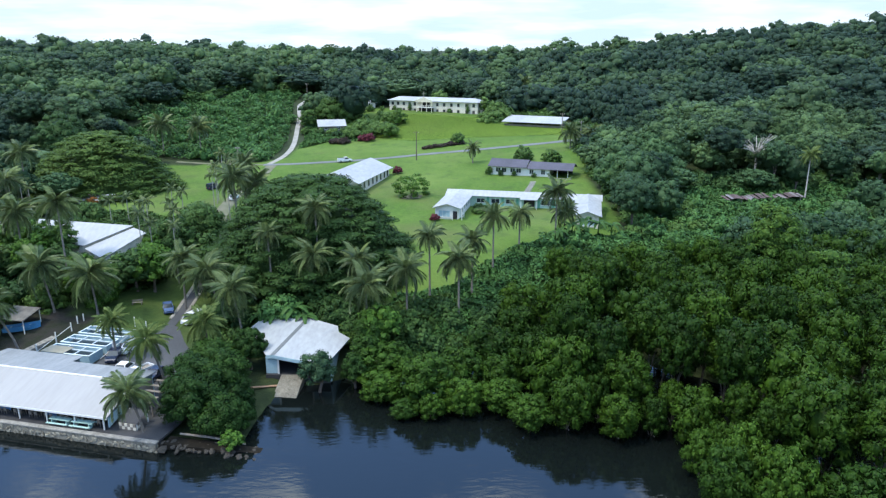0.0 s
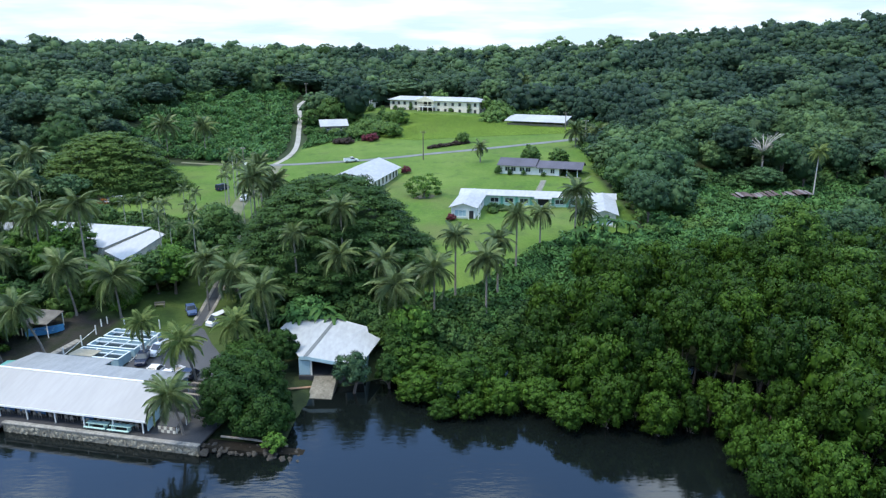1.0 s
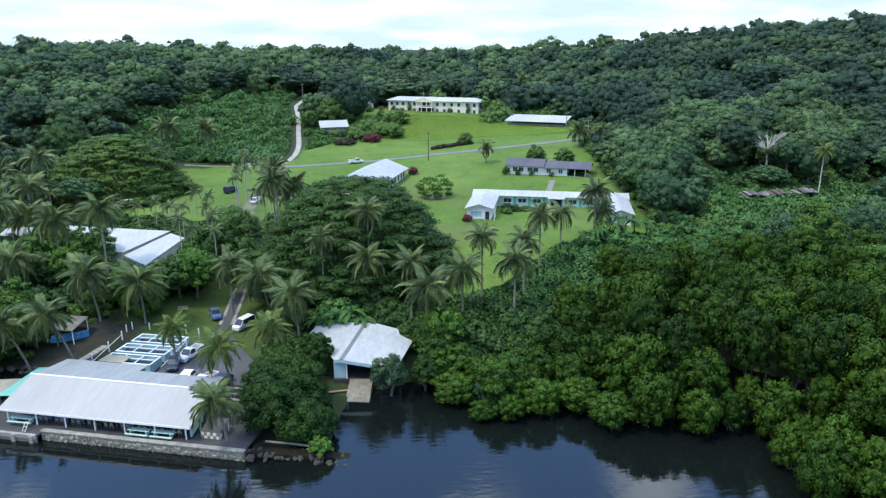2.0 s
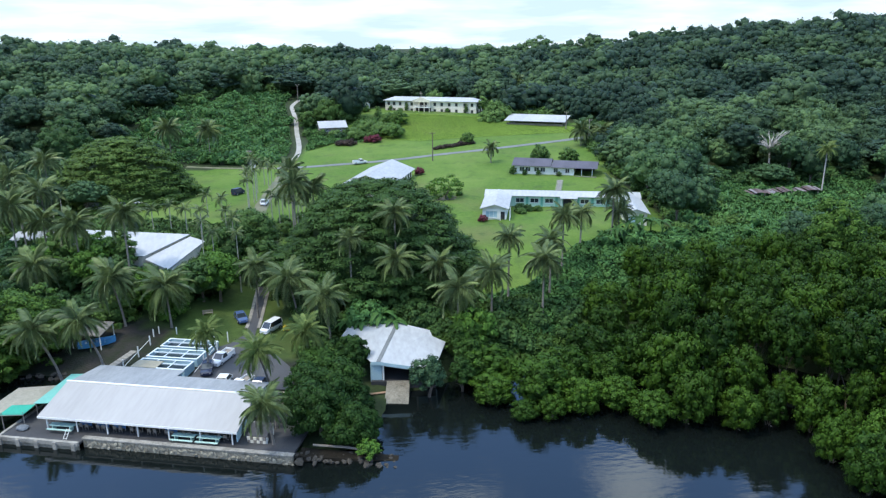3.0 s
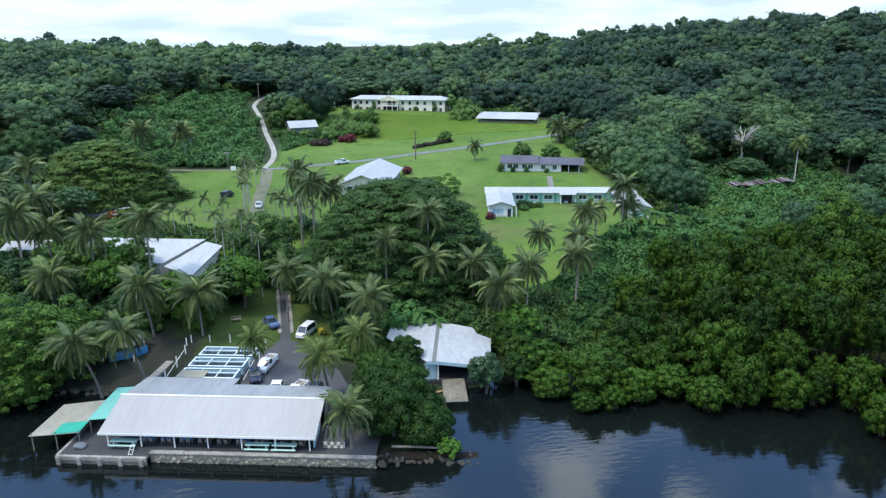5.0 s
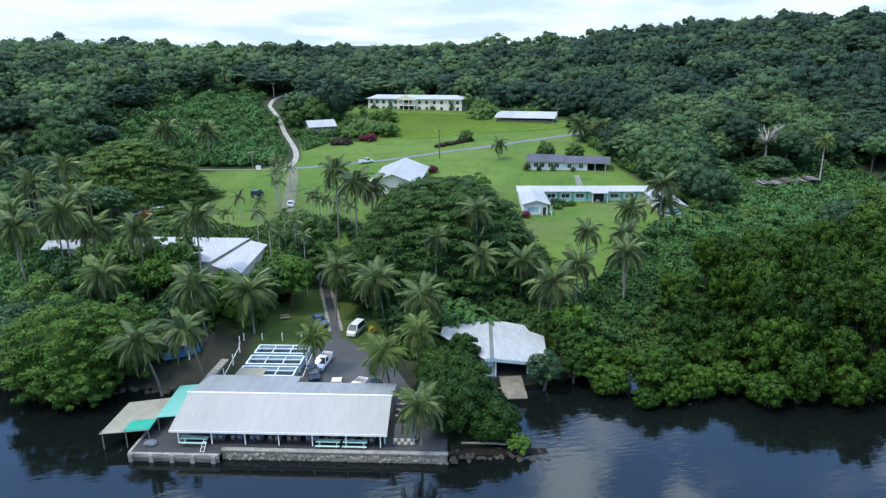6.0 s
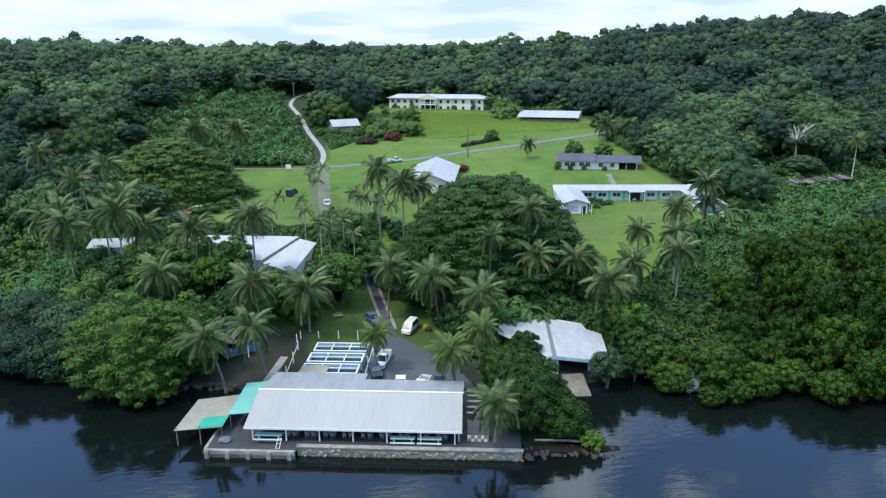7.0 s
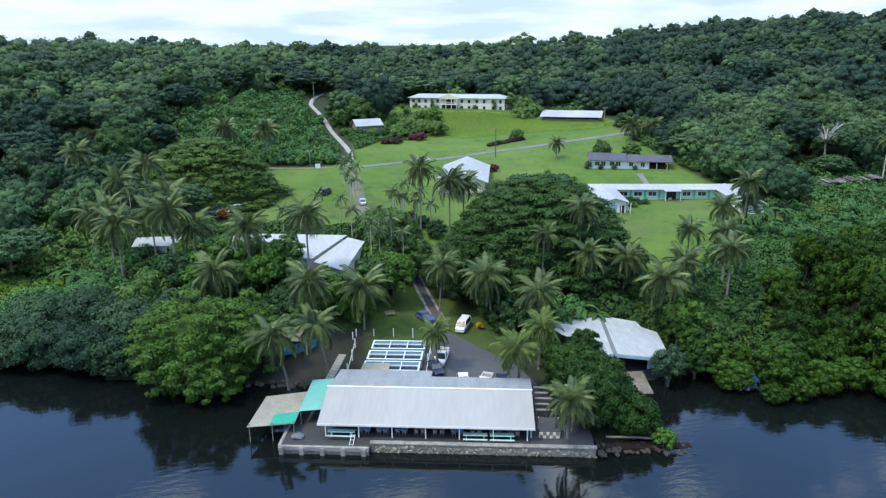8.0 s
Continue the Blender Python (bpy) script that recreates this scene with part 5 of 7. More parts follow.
def far_block():
    g = 11.6
    t = thing("classroom_block", pose(14.2, 201.6, g, 0, 0, -20), "cream and mint single-storey block with a slate grey roof", "house")
    L = 23.0
    walls(t, 0, 17.5, 0, 7, -0.8, 2.7, WHITE)
    part("painted_base", boxed(-0.02, 17.52, -0.025, 7.02, -0.8, 0.35), MINT, t, "mint green painted wall base")
    gable_roof(t, -0.8, 10.8, -0.9, 7.9, 2.8, 4.5, "x", ROOF_PURPLE, name="roof")
    gable_roof(t, 10.9, L + 1.2, -0.8, 7.8, 2.6, 4.1, "x", ROOF_PURPLE, name="roof")
    for x, w in ((2.2, 1.4), (4.0, 1.4), (6.6, 1.4), (8.4, 1.4)):
        window(t, x, 0, 1.1, w, 1.2, WHITE)
    for x in (12.2, 15.6):
        window(t, x, 0, 1.0, 1.2, 1.2, WHITE)
    for x in (19.6, 22.6):
        part("post", boxed(x, x + 0.2, 0.1, 0.3, -0.6, 2.6), WHITE, t)
    # near-black so that the carport looks unlit: shade painted on its wall
    part("carport_wall", boxed(17.5, 23, 6.7, 6.9, -0.6, 2.4), DARK, t)
    part("low_wall", boxed(17.6, 24, -1.2, -1.0, -1.0, 0.4), CONCRETE, t)
    part("floor_slab", boxed(0, 23.5, -0.8, 7, -1.0, -0.05), CONCRETE, t)
    for i in range(9):
        s = thing("stepping_slab", pose(25.3 - 0.35 * i, 190.2 - i * 1.25, h(25.3 - 0.35 * i, 190.2 - i * 1.25) + 0.03, 0, 0, 15), "pale concrete step of the garden path", "paving", "garden path steps")
        part("slab", boxed(-0.8, 0.8, -0.5, 0.5, -0.2, 0.08), CONCRETE, s)


far_block()


def u_block():
    t = thing("school_block", pose(-2.4, 152, 9.8, 0, 0, -12), "mint green U-shaped school block with white metal roofs", "house")
    ze, zr = 2.9, 3.9
    # wings and main range
    walls(t, 0.5, 6.0, 0.7, 15.6, -0.6, ze, WHITE)
    walls(t, 0.5, 37, 15.8, 20.2, -0.6, ze, MINT)
    walls(t, 32, 36.9, -1.0, 15.6, -0.6, ze, CREAM)
    gable_roof(t, 0, 6.6, 0, 18, ze, zr, "y", ROOF_WHITE)
    gable_roof(t, -0.2, 37.8, 15.0, 21, ze + 0.01, zr - 0.1, "x", ROOF_WHITE)
    gable_roof(t, 31.4, 37.5, -1.7, 18, ze + 0.02, zr + 0.05, "y", ROOF_WHITE)
    gable_end(t, "y", 0.5, 6.0, 0.7, ze, zr - 0.15, 0.15, WHITE)
    gable_end(t, "y", 32, 36.9, -1.0, ze, zr - 0.15, 0.15, WHITE)
    for x in (8.6, 12.2, 15.8, 24.4, 28.2):
        window(t, x, 15.8, 1.15, 2.0, 1.0, WHITE)
    for x in (10.4, 14, 17.6, 22.8, 26.3, 30):
        part("pilaster", boxed(x - 0.3, x + 0.3, 15.72, 15.8, -0.6, ze), material("deep_mint_paint", (0.16, 0.45, 0.33), 0.75, None, 0.4, 4) if x == 10.4 else bpy.data.materials["deep_mint_paint"], t)
    # no opening here: a thin panel paints the passage's shade onto the wall
    part("passage", boxed(19.2, 21.8, 15.75, 15.79, -0.3, 2.6), DARK, t, "near-black panel standing for the shaded passage")
    part("notice_board", boxed(19.9, 20.7, 15.4, 15.6, -0.2, 0.7), WHITE, t)
    part("passage_roof", slabbed([(18.4, 13.6, 2.75), (22.6, 13.6, 2.75), (22.6, 15.6, 3.0), (18.4, 15.6, 3.0)], 0.1), ROOF_WHITE, t)
    for x in (18.6, 22.3):
        part("post", boxed(x, x + 0.15, 13.8, 13.95, -0.4, 2.75), WHITE, t)
    window(t, 2.6, 0.7, 0.75, 2.6, 1.4, WHITE, panes=3, fill=PALE_BLUE)
    window(t, 34.6, -1.0, 0.7, 3.2, 1.3, WHITE, panes=2, fill=PALE_BLUE)
    # little porch at the corner of the first wing
    part("porch_floor", boxed(4.4, 7.0, -0.5, 3.0, -0.6, 0.0), MINT, t)
    for x, y in ((6.75, -0.4), (6.75, 2.6), (4.6, -0.4)):
        part("porch_post", boxed(x, x + 0.14, y, y + 0.14, 0, 2.8), WHITE, t)
    part("porch_rail", boxed(6.78, 6.86, -0.3, 2.6, 0.85, 0.95), WHITE, t)
    part("porch_door", boxed(4.6, 5.6, 0.66, 0.69, 0, 2.1), DARK, t)
    for y in (4.5, 7.5, 10.5, 13.5):
        window(t, 6.0, y, 1.1, 1.4, 1.0, WHITE, "y", sign=1)
    part("floor_slab", boxed(0.5, 36.9, 15.8, 20.2, -1.0, -0.05), CONCRETE, t)
    part("verandah_slab", boxed(6.2, 31.8, 14.4, 15.7, -0.8, -0.1), CONCRETE, t)


u_block()


def hall():
    t = thing("assembly_hall", pose(-25.7, 196.3, 9.7, 0, 0, -14.7), "cream assembly hall with a broad white gabled roof", "house")
    walls(t, -6.3, 6.3, -13.2, 12.6, -0.8, 3.0, CREAM)
    gable_roof(t, -7.1, 7.1, -14.2, 14, 3.05, 5.8, "y", ROOF_WHITE)
    gable_end(t, "y", -6.3, 6.3, -13.2, 3.0, 5.5, 0.2, CREAM)
    gable_end(t, "y", -6.3, 6.3, 12.4, 3.0, 5.5, 0.2, CREAM)
    for y in (-11.5, -8.2, -4.9, -1.6, 1.7, 5.0, 8.3, 11):
        window(t, 6.3, y, 0.9, 1.1, 1.7, TIMBER, "y", sign=1, panes=1)
        window(t, -6.3, y, 0.9, 1.1, 1.7, TIMBER, "y", panes=1)
    for x in (-3.5, 3.5):
        window(t, x, -13.2, 0.9, 1.2, 1.5, TIMBER, panes=1)
    part("door", boxed(-0.9, 0.9, -13.24, -13.2, -0.3, 2.0), TIMBER, t)
    part("floor_slab", boxed(-6.3, 6.3, -13.2, 12.6, -1.0, 0.0), CONCRETE, t)


hall()


def plain_house(m, label, w, d, ze, zr, along, roof_mat, wall_mat, over=0.7, wins=2, name="house"):
    t = thing(name, m, label, "house")
    walls(t, 0, w, 0, d, -1.5, ze, wall_mat)
    gable_roof(t, -over, w + over, -over, d + over, ze, zr, along, roof_mat)
    if along == "x":
        gable_end(t, "x", 0, d, 0.02, ze, zr - 0.2, 0.15, wall_mat); gable_end(t, "x", 0, d, w - 0.17, ze, zr - 0.2, 0.15, wall_mat)
    else:
        gable_end(t, "y", 0, w, 0.02, ze, zr - 0.2, 0.15, wall_mat); gable_end(t, "y", 0, w, d - 0.17, ze, zr - 0.2, 0.15, wall_mat)
    for i in range(wins):
        window(t, w * (i + 0.5) / wins, 0, ze * 0.4, 1.2, ze * 0.38, WHITE)
    part("floor_slab", boxed(0, w, 0, d, -1.8, 0), CONCRETE, t)
    return t


plain_house(pose(-51.5, 289, 14.6, 0, 0, 14), "small white-roofed house half hidden by shrubs", 10.5, 8, 2.2, 4.6, "x", ROOF_WHITE, TIMBER)
plain_house(pose(31, 322, h(35, 324) + 0.6, 0, 0, -22), "far house with a slate grey roof among the trees", 12, 6, 2.2, 3.6, "x", ROOF_PURPLE, CREAM)
plain_house(pose(-45, 336, 20.8, 0, 0, -30), "far white-roofed house beneath the trees", 11, 6, 2.4, 3.6, "x", ROOF_WHITE, CREAM)
plain_house(pose(-105, 151.5, 5.7, 0, 0, -4), "small house with a pale metal roof among palms", 9, 6, 2.6, 3.6, "x", ROOF_PALE, CREAM)
plain_house(pose(-100, 174.5, 7.9, 0, 0, -6), "low house with a white metal roof beneath the rain tree", 11, 7, 2.0, 2.7, "x", ROOF_PALE, CREAM)


def slope_house(base, roof, label, inset=0.8):
    """A house under one slanting sheet: four roof corners, front pair first."""
    c = sum((Vector(p) for p in roof), Vector()) / 4
    t = thing("house", Matrix.Translation((c.x, c.y, base)), label, "house")
    r = [Vector(p) - Vector((c.x, c.y, base)) for p in roof]
    part("roof", slabbed([tuple(p) for p in r], 0.14), ROOF_PALE, t)
    foot = [Vector((p.x, p.y, 0)) * (1 - inset / Vector((p.x, p.y, 0)).length) for p in r]
    for k in range(4):
        a, b, za, zb = foot[k], foot[(k + 1) % 4], r[k].z, r[(k + 1) % 4].z
        n = Vector((b.y - a.y, a.x - b.x, 0)).normalized() * 0.1
        bm = bmesh.new()
        loft_wall = [[(q.x - n.x, q.y - n.y, -1.5), (q.x + n.x, q.y + n.y, -1.5), (q.x + n.x, q.y + n.y, z - 0.35), (q.x - n.x, q.y - n.y, z - 0.35)] for q, z in ((a, za), (b, zb))]
        vs = [[bm.verts.new(p) for p in ring] for ring in loft_wall]
        for q in range(4):
            bm.faces.new((vs[0][q], vs[0][(q + 1) % 4], vs[1][(q + 1) % 4], vs[1][q]))
        bm.faces.new(vs[0][::-1]); bm.faces.new(vs[1])
        part("wall", bm, CREAM, t)
    a, b = foot[0], foot[1]
    turn = math.degrees(math.atan2(b.y - a.y, b.x - a.x))
    for s in (0.2, 0.5, 0.8):
        w = part("window", boxed(-0.7, 0.7, -0.16, -0.105, 0.9, 2.1), GLASS, t)
        w.matrix_local = Matrix.Translation(a.lerp(b, s)) @ pose(0, 0, 0, 0, 0, turn)
    part("floor_slab", slabbed([(p.x, p.y, 0.0) for p in foot], 1.6), CONCRETE, t)
    return t


slope_house(7.6, [(-84.5, 129.6, 11.2), (-68.2, 125.6, 11.2), (-61.6, 132.4, 13.4), (-83, 137.2, 13.6)], "house with a wide white metal roof among trees")
slope_house(7.0, [(-68.0, 125.2, 10.7), (-62.6, 120.8, 10.0), (-58.4, 130.8, 12.4), (-61.5, 132.2, 13.0)], "house wing with a white metal roof beside tall palms")


# ---- the shed on the ridge
def ruin():
    t = thing("ruined_shed", pose(73.6, 174.6, h(84, 177) + 0.3, 0, 0, 9), "long derelict shed with a rusty sagging metal roof under vines", "shed")
    rng = random.Random(4)
    for i in range(24):
        if i in (5, 13, 14):
            continue
        x, z = i * 0.92, 1.55 + 0.25 * math.sin(i * 0.7) + rng.uniform(-0.12, 0.12)
        skew = rng.uniform(-0.25, 0.25)
        part("roof_sheet", slabbed([(x, rng.uniform(-0.7, 0.1), z), (x + 0.98, rng.uniform(-0.7, 0.1), z + rng.uniform(-0.12, 0.12)),
                                    (x + 0.98 + skew, 2.9, z + 0.5), (x + skew, 2.9, z + 0.5 + rng.uniform(-0.1, 0.1))], 0.05),
             ROOF_BARE if rng.random() < 0.3 else ROOF_RUST, t)
    for i in range(6):
        part("post", boxed(i * 4.2, i * 4.2 + 0.18, 0, 0.18, -2.0, 1.5), TIMBER, t)
    part("back_wall", boxed(0, 22, 2.6, 2.75, -2.0, 1.75), ROOF_RUST, t)


ruin()


# ---- restaurant on the sea wall
RX, RY, RA = -67.7, 81.6, -13.0


def restaurant():
    t = thing("waterside_restaurant", pose(RX, RY, 0, 0, 0, RA), "open-sided waterside restaurant with a broad white metal roof", "restaurant")
    W = 26.9
    F = 1.15
    part("roof", slabbed([(0, 0, 3.15), (W, 0, 3.15), (W - 0.1, 6.0, 5.1), (0.2, 6.0, 5.1)], 0.12), ROOF_RESTAURANT, t, "white painted sheet metal roof slope")
    part("fascia", boxed(0, W, -0.06, -0.005, 2.9, 3.17), WHITE, t)
    part("ridge_cap", boxed(0.1, W, 5.9, 6.15, 5.08, 5.2), WHITE, t)
    part("rear_roof", slabbed([(0.3, 6.1, 5.0), (W, 6.1, 5.0), (W, 10.3, 4.62), (13.5, 10.3, 4.62), (13.5, 12.4, 4.43), (0.6, 12.4, 4.43)], 0.1), ROOF_GREY, t, "weathered grey sheet metal roof slope")
    for i in range(7):
        x = 0.85 + i * 4.18
        part("post", boxed(x, x + 0.14, 0.35, 0.49, F, 3.1), WHITE, t)
        part("post", boxed(x, x + 0.14, 5.8, 5.94, F, 4.95), WHITE, t)
    for y, z in ((0.35, 2.95), (5.8, 4.82)):
        part("beam", boxed(0.6, W - 0.3, y, y + 0.12, z, z + 0.14), WHITE, t)
    for i in range(11):
        x = 0.6 + i * 2.55
        part("rafter", slabbed([(x, 0.1, 3.03), (x + 0.08, 0.1, 3.03), (x + 0.08, 5.9, 4.97), (x, 5.9, 4.97)], 0.12), WHITE, t)
    part("back_wall", boxed(1, 13.3, 11.8, 11.95, F, 4.35), PALE_BLUE, t)
    part("back_wall", boxed(13.5, W - 0.3, 9.6, 9.75, F, 4.5), PALE_BLUE, t)
    part("end_panel", slabbed([(W - 0.5, 0.7, 2.7), (W - 0.35, 0.7, 2.7), (W - 0.35, 3.6, 3.4), (W - 0.5, 3.6, 3.4)], 1.3), PALE_BLUE, t, "pale blue tarpaulin hung at the open end")
    part("side_wall", boxed(W - 0.45, W - 0.3, 6.5, 9.6, F, 3.9), TIMBER, t)


restaurant()


def sea_wall():
    m = pose(RX, RY, 0, 0, 0, RA)
    deck = thing("quay_deck", m, "dark concrete quay deck above the sea wall", "deck", kind="structure")
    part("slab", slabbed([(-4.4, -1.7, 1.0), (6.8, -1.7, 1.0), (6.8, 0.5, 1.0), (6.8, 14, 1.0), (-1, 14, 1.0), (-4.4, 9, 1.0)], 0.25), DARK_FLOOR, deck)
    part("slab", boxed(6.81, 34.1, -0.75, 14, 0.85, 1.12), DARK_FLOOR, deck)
    w = thing("sea_wall", m, "weathered rubble stone sea wall along the water", "wall", kind="structure")
    rng = random.Random(8)
    part("core", boxed(6.8, 34.2, -1.05, -0.55, -1.5, 1.12), MORTAR, w)
    part("coping", boxed(6.7, 34.3, -1.15, -0.45, 1.13, 1.32, 0.03), CONCRETE, w)
    shapes = []
    for k in range(6):
        bm = bmesh.new()
        bmesh.ops.create_icosphere(bm, subdivisions=1, radius=0.5)
        for v in bm.verts:
            v.co *= rng.uniform(0.8, 1.1)
            v.co = Vector((max(-0.42, min(0.42, v.co.x)), v.co.y * 0.5, max(-0.4, min(0.4, v.co.z))))
        me = bpy.data.meshes.new("stone"); bm.to_mesh(me); bm.free()
        me.materials.append(STONE)
        shapes.append(me)
    x = 6.9
    while x < 34.1:
        s = rng.uniform(0.25, 0.9)
        o = part("stone", rng.choice(shapes), None, w)
        o.matrix_local = pose(x + s / 2, -1.04, rng.uniform(-0.1, 0.85), 0, rng.uniform(-80, 80), rng.uniform(-10, 10)) @ Matrix.Diagonal((s * 1.1, rng.uniform(0.4, 0.8), rng.uniform(0.25, 0.7), 1))
        x += s * rng.uniform(0.3, 0.7)
    # low concrete quay on short piers
    q = thing("concrete_quay", m, "low concrete quay edge on short square piers", "quay", kind="structure")
    part("beam", boxed(-4.5, 6.7, -2.0, -1.6, 0.55, 1.12, 0.03), CONCRETE, q)
    part("beam", boxed(-4.6, -4.2, -1.6, 9, 0.55, 1.12, 0.03), CONCRETE, q)
    for i in range(5):
        x = -4.4 + i * 2.55
        part("pier", boxed(x, x + 0.55, -2.12, -1.6, -2.0, 1.0, 0.03), CONCRETE, q)
    part("infill", boxed(-4.3, 6.7, -1.8, -1.65, -1.5, 0.6), MORTAR, q)


sea_wall()


def awnings():
    t = thing("teal_awning", pose(RX, RY, 0, 0, 0, RA), "teal sheet metal awning beside the restaurant", "awning")
    part("sheet", slabbed([(-3.1, 3.2, 3.0), (-0.1, 3.6, 3.1), (-0.1, 11.2, 3.6), (-3.1, 10.8, 3.5)], 0.06), TEAL, t)
    for x, y in ((-3.0, 3.4), (-0.3, 3.7), (-3.0, 10.5)):
        part("post", boxed(x, x + 0.1, y, y + 0.1, 0.9, 3.0), TIMBER, t)
    t = thing("tan_awning", pose(RX, RY, 0, 0, 0, RA), "faded tan awning with a green patch over the water", "awning")
    part("sheet", slabbed([(-9.0, 0.2, 2.3), (-3.2, 1.2, 2.4), (-3.2, 8.6, 2.9), (-8.6, 7.2, 2.8)], 0.06), TAN_SHEET, t)
    part("green_sheet", slabbed([(-6.3, 0.72, 2.42), (-3.15, 1.25, 2.47), (-3.15, 3.6, 2.64), (-6.2, 3.0, 2.59)], 0.03), GREEN_SHEET, t, "bright green patch")
    for x, y in ((-8.8, 0.5), (-3.4, 1.5), (-8.3, 6.8), (-3.4, 8.2), (-6, 0.9)):
        part("post", tubed([(x, y, -2.5), (x, y, 2.6)], [0.07, 0.07], 6), TIMBER, t)


awnings()


# ---- boathouse
def boathouse():
    t = thing("boathouse", pose(-20, 96, 0), "boathouse with a white metal roof above a concrete ramp", "boathouse")

    def at(x, y, z):
        return (x + 20, y - 96, z)
    BL, LB, RB, RF, FL = at(-29.5, 103.8, 4.95), at(-30.6, 100.8, 4.45), at(-21.76, 103.9, 5.15), at(-24.65, 91.0, 4.5), at(-25.7, 91.4, 4.3)
    FR, RC, NO, BR = at(-16.7, 89.3, 3.7), at(-14.4, 98.3, 3.95), at(-16.35, 99.9, 4.3), at(-16.7, 101.3, 4.75)
    part("roof", slabbed([FL, RF, RB, BL, LB], 0.12), ROOF_WHITE, t)
    part("roof", slabbed([RF, FR, RC, NO, BR, RB], 0.12), ROOF_WHITE, t)
    part("ridge_strip", slabbed([at(-24.95, 90.98, 4.53), at(-24.35, 90.93, 4.53), at(-21.5, 103.9, 5.19), at(-22.05, 103.9, 5.19)], 0.04), GREY_ROAD, t, "grey ridge strip")
    part("fascia", slabbed([at(-25.7, 91.35, 4.27), at(-24.65, 90.95, 4.46), at(-24.65, 91.05, 4.46), at(-25.7, 91.45, 4.27)], 0.5), PALE_BLUE, t)
    part("fascia", slabbed([at(-24.65, 90.95, 4.46), at(-16.7, 89.25, 3.68), at(-16.7, 89.35, 3.68), at(-24.65, 91.05, 4.46)], 0.5), PALE_BLUE, t)
    for a in ((-25.9, -25.7, 92, 100), (-16.4, -16.2, 91, 100)):
        part("wall", boxed(a[0] + 20, a[1] + 20, a[2] - 96, a[3] - 96, 0.3, 3.7), PALE_BLUE, t)
    part("wall", boxed(-5.9, 3.6, 4.2, 4.4, 0.3, 4.2), CONCRETE, t)
    part("front_wall", boxed(-5.8, -4.2, -4.5, -4.3, 0.3, 3.9), PALE_BLUE, t)
    part("front_wall", boxed(1.0, 3.8, -4.6, -4.4, 0.3, 3.6), PALE_BLUE, t)
    for x in (-4.0, 0.9):
        part("door_post", boxed(x - 0.12, x + 0.12, -4.7, -4.45, 0.3, 3.75), WHITE, t)
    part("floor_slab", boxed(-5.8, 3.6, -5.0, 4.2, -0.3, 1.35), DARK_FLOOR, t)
    part("ramp", slabbed([at(-23.9, 86.8, 0.1), at(-20.5, 86.4, 0.06), at(-20.2, 90.95, 1.4), at(-23.5, 90.95, 1.4)], 1.2), RAMP, t, "stained concrete boat ramp")
    for i in range(3):
        part("shelf", boxed(-5.5, -2.6, 3.6, 4.1, 1.8 + 0.6 * i, 1.86 + 0.6 * i), TIMBER, t)


boathouse()


# ---- tanks in the yard
RIM = material("white_blue_rim", (0.66, 0.74, 0.76), 0.5, (0.55, 0.64, 0.67), 0.6, 5)


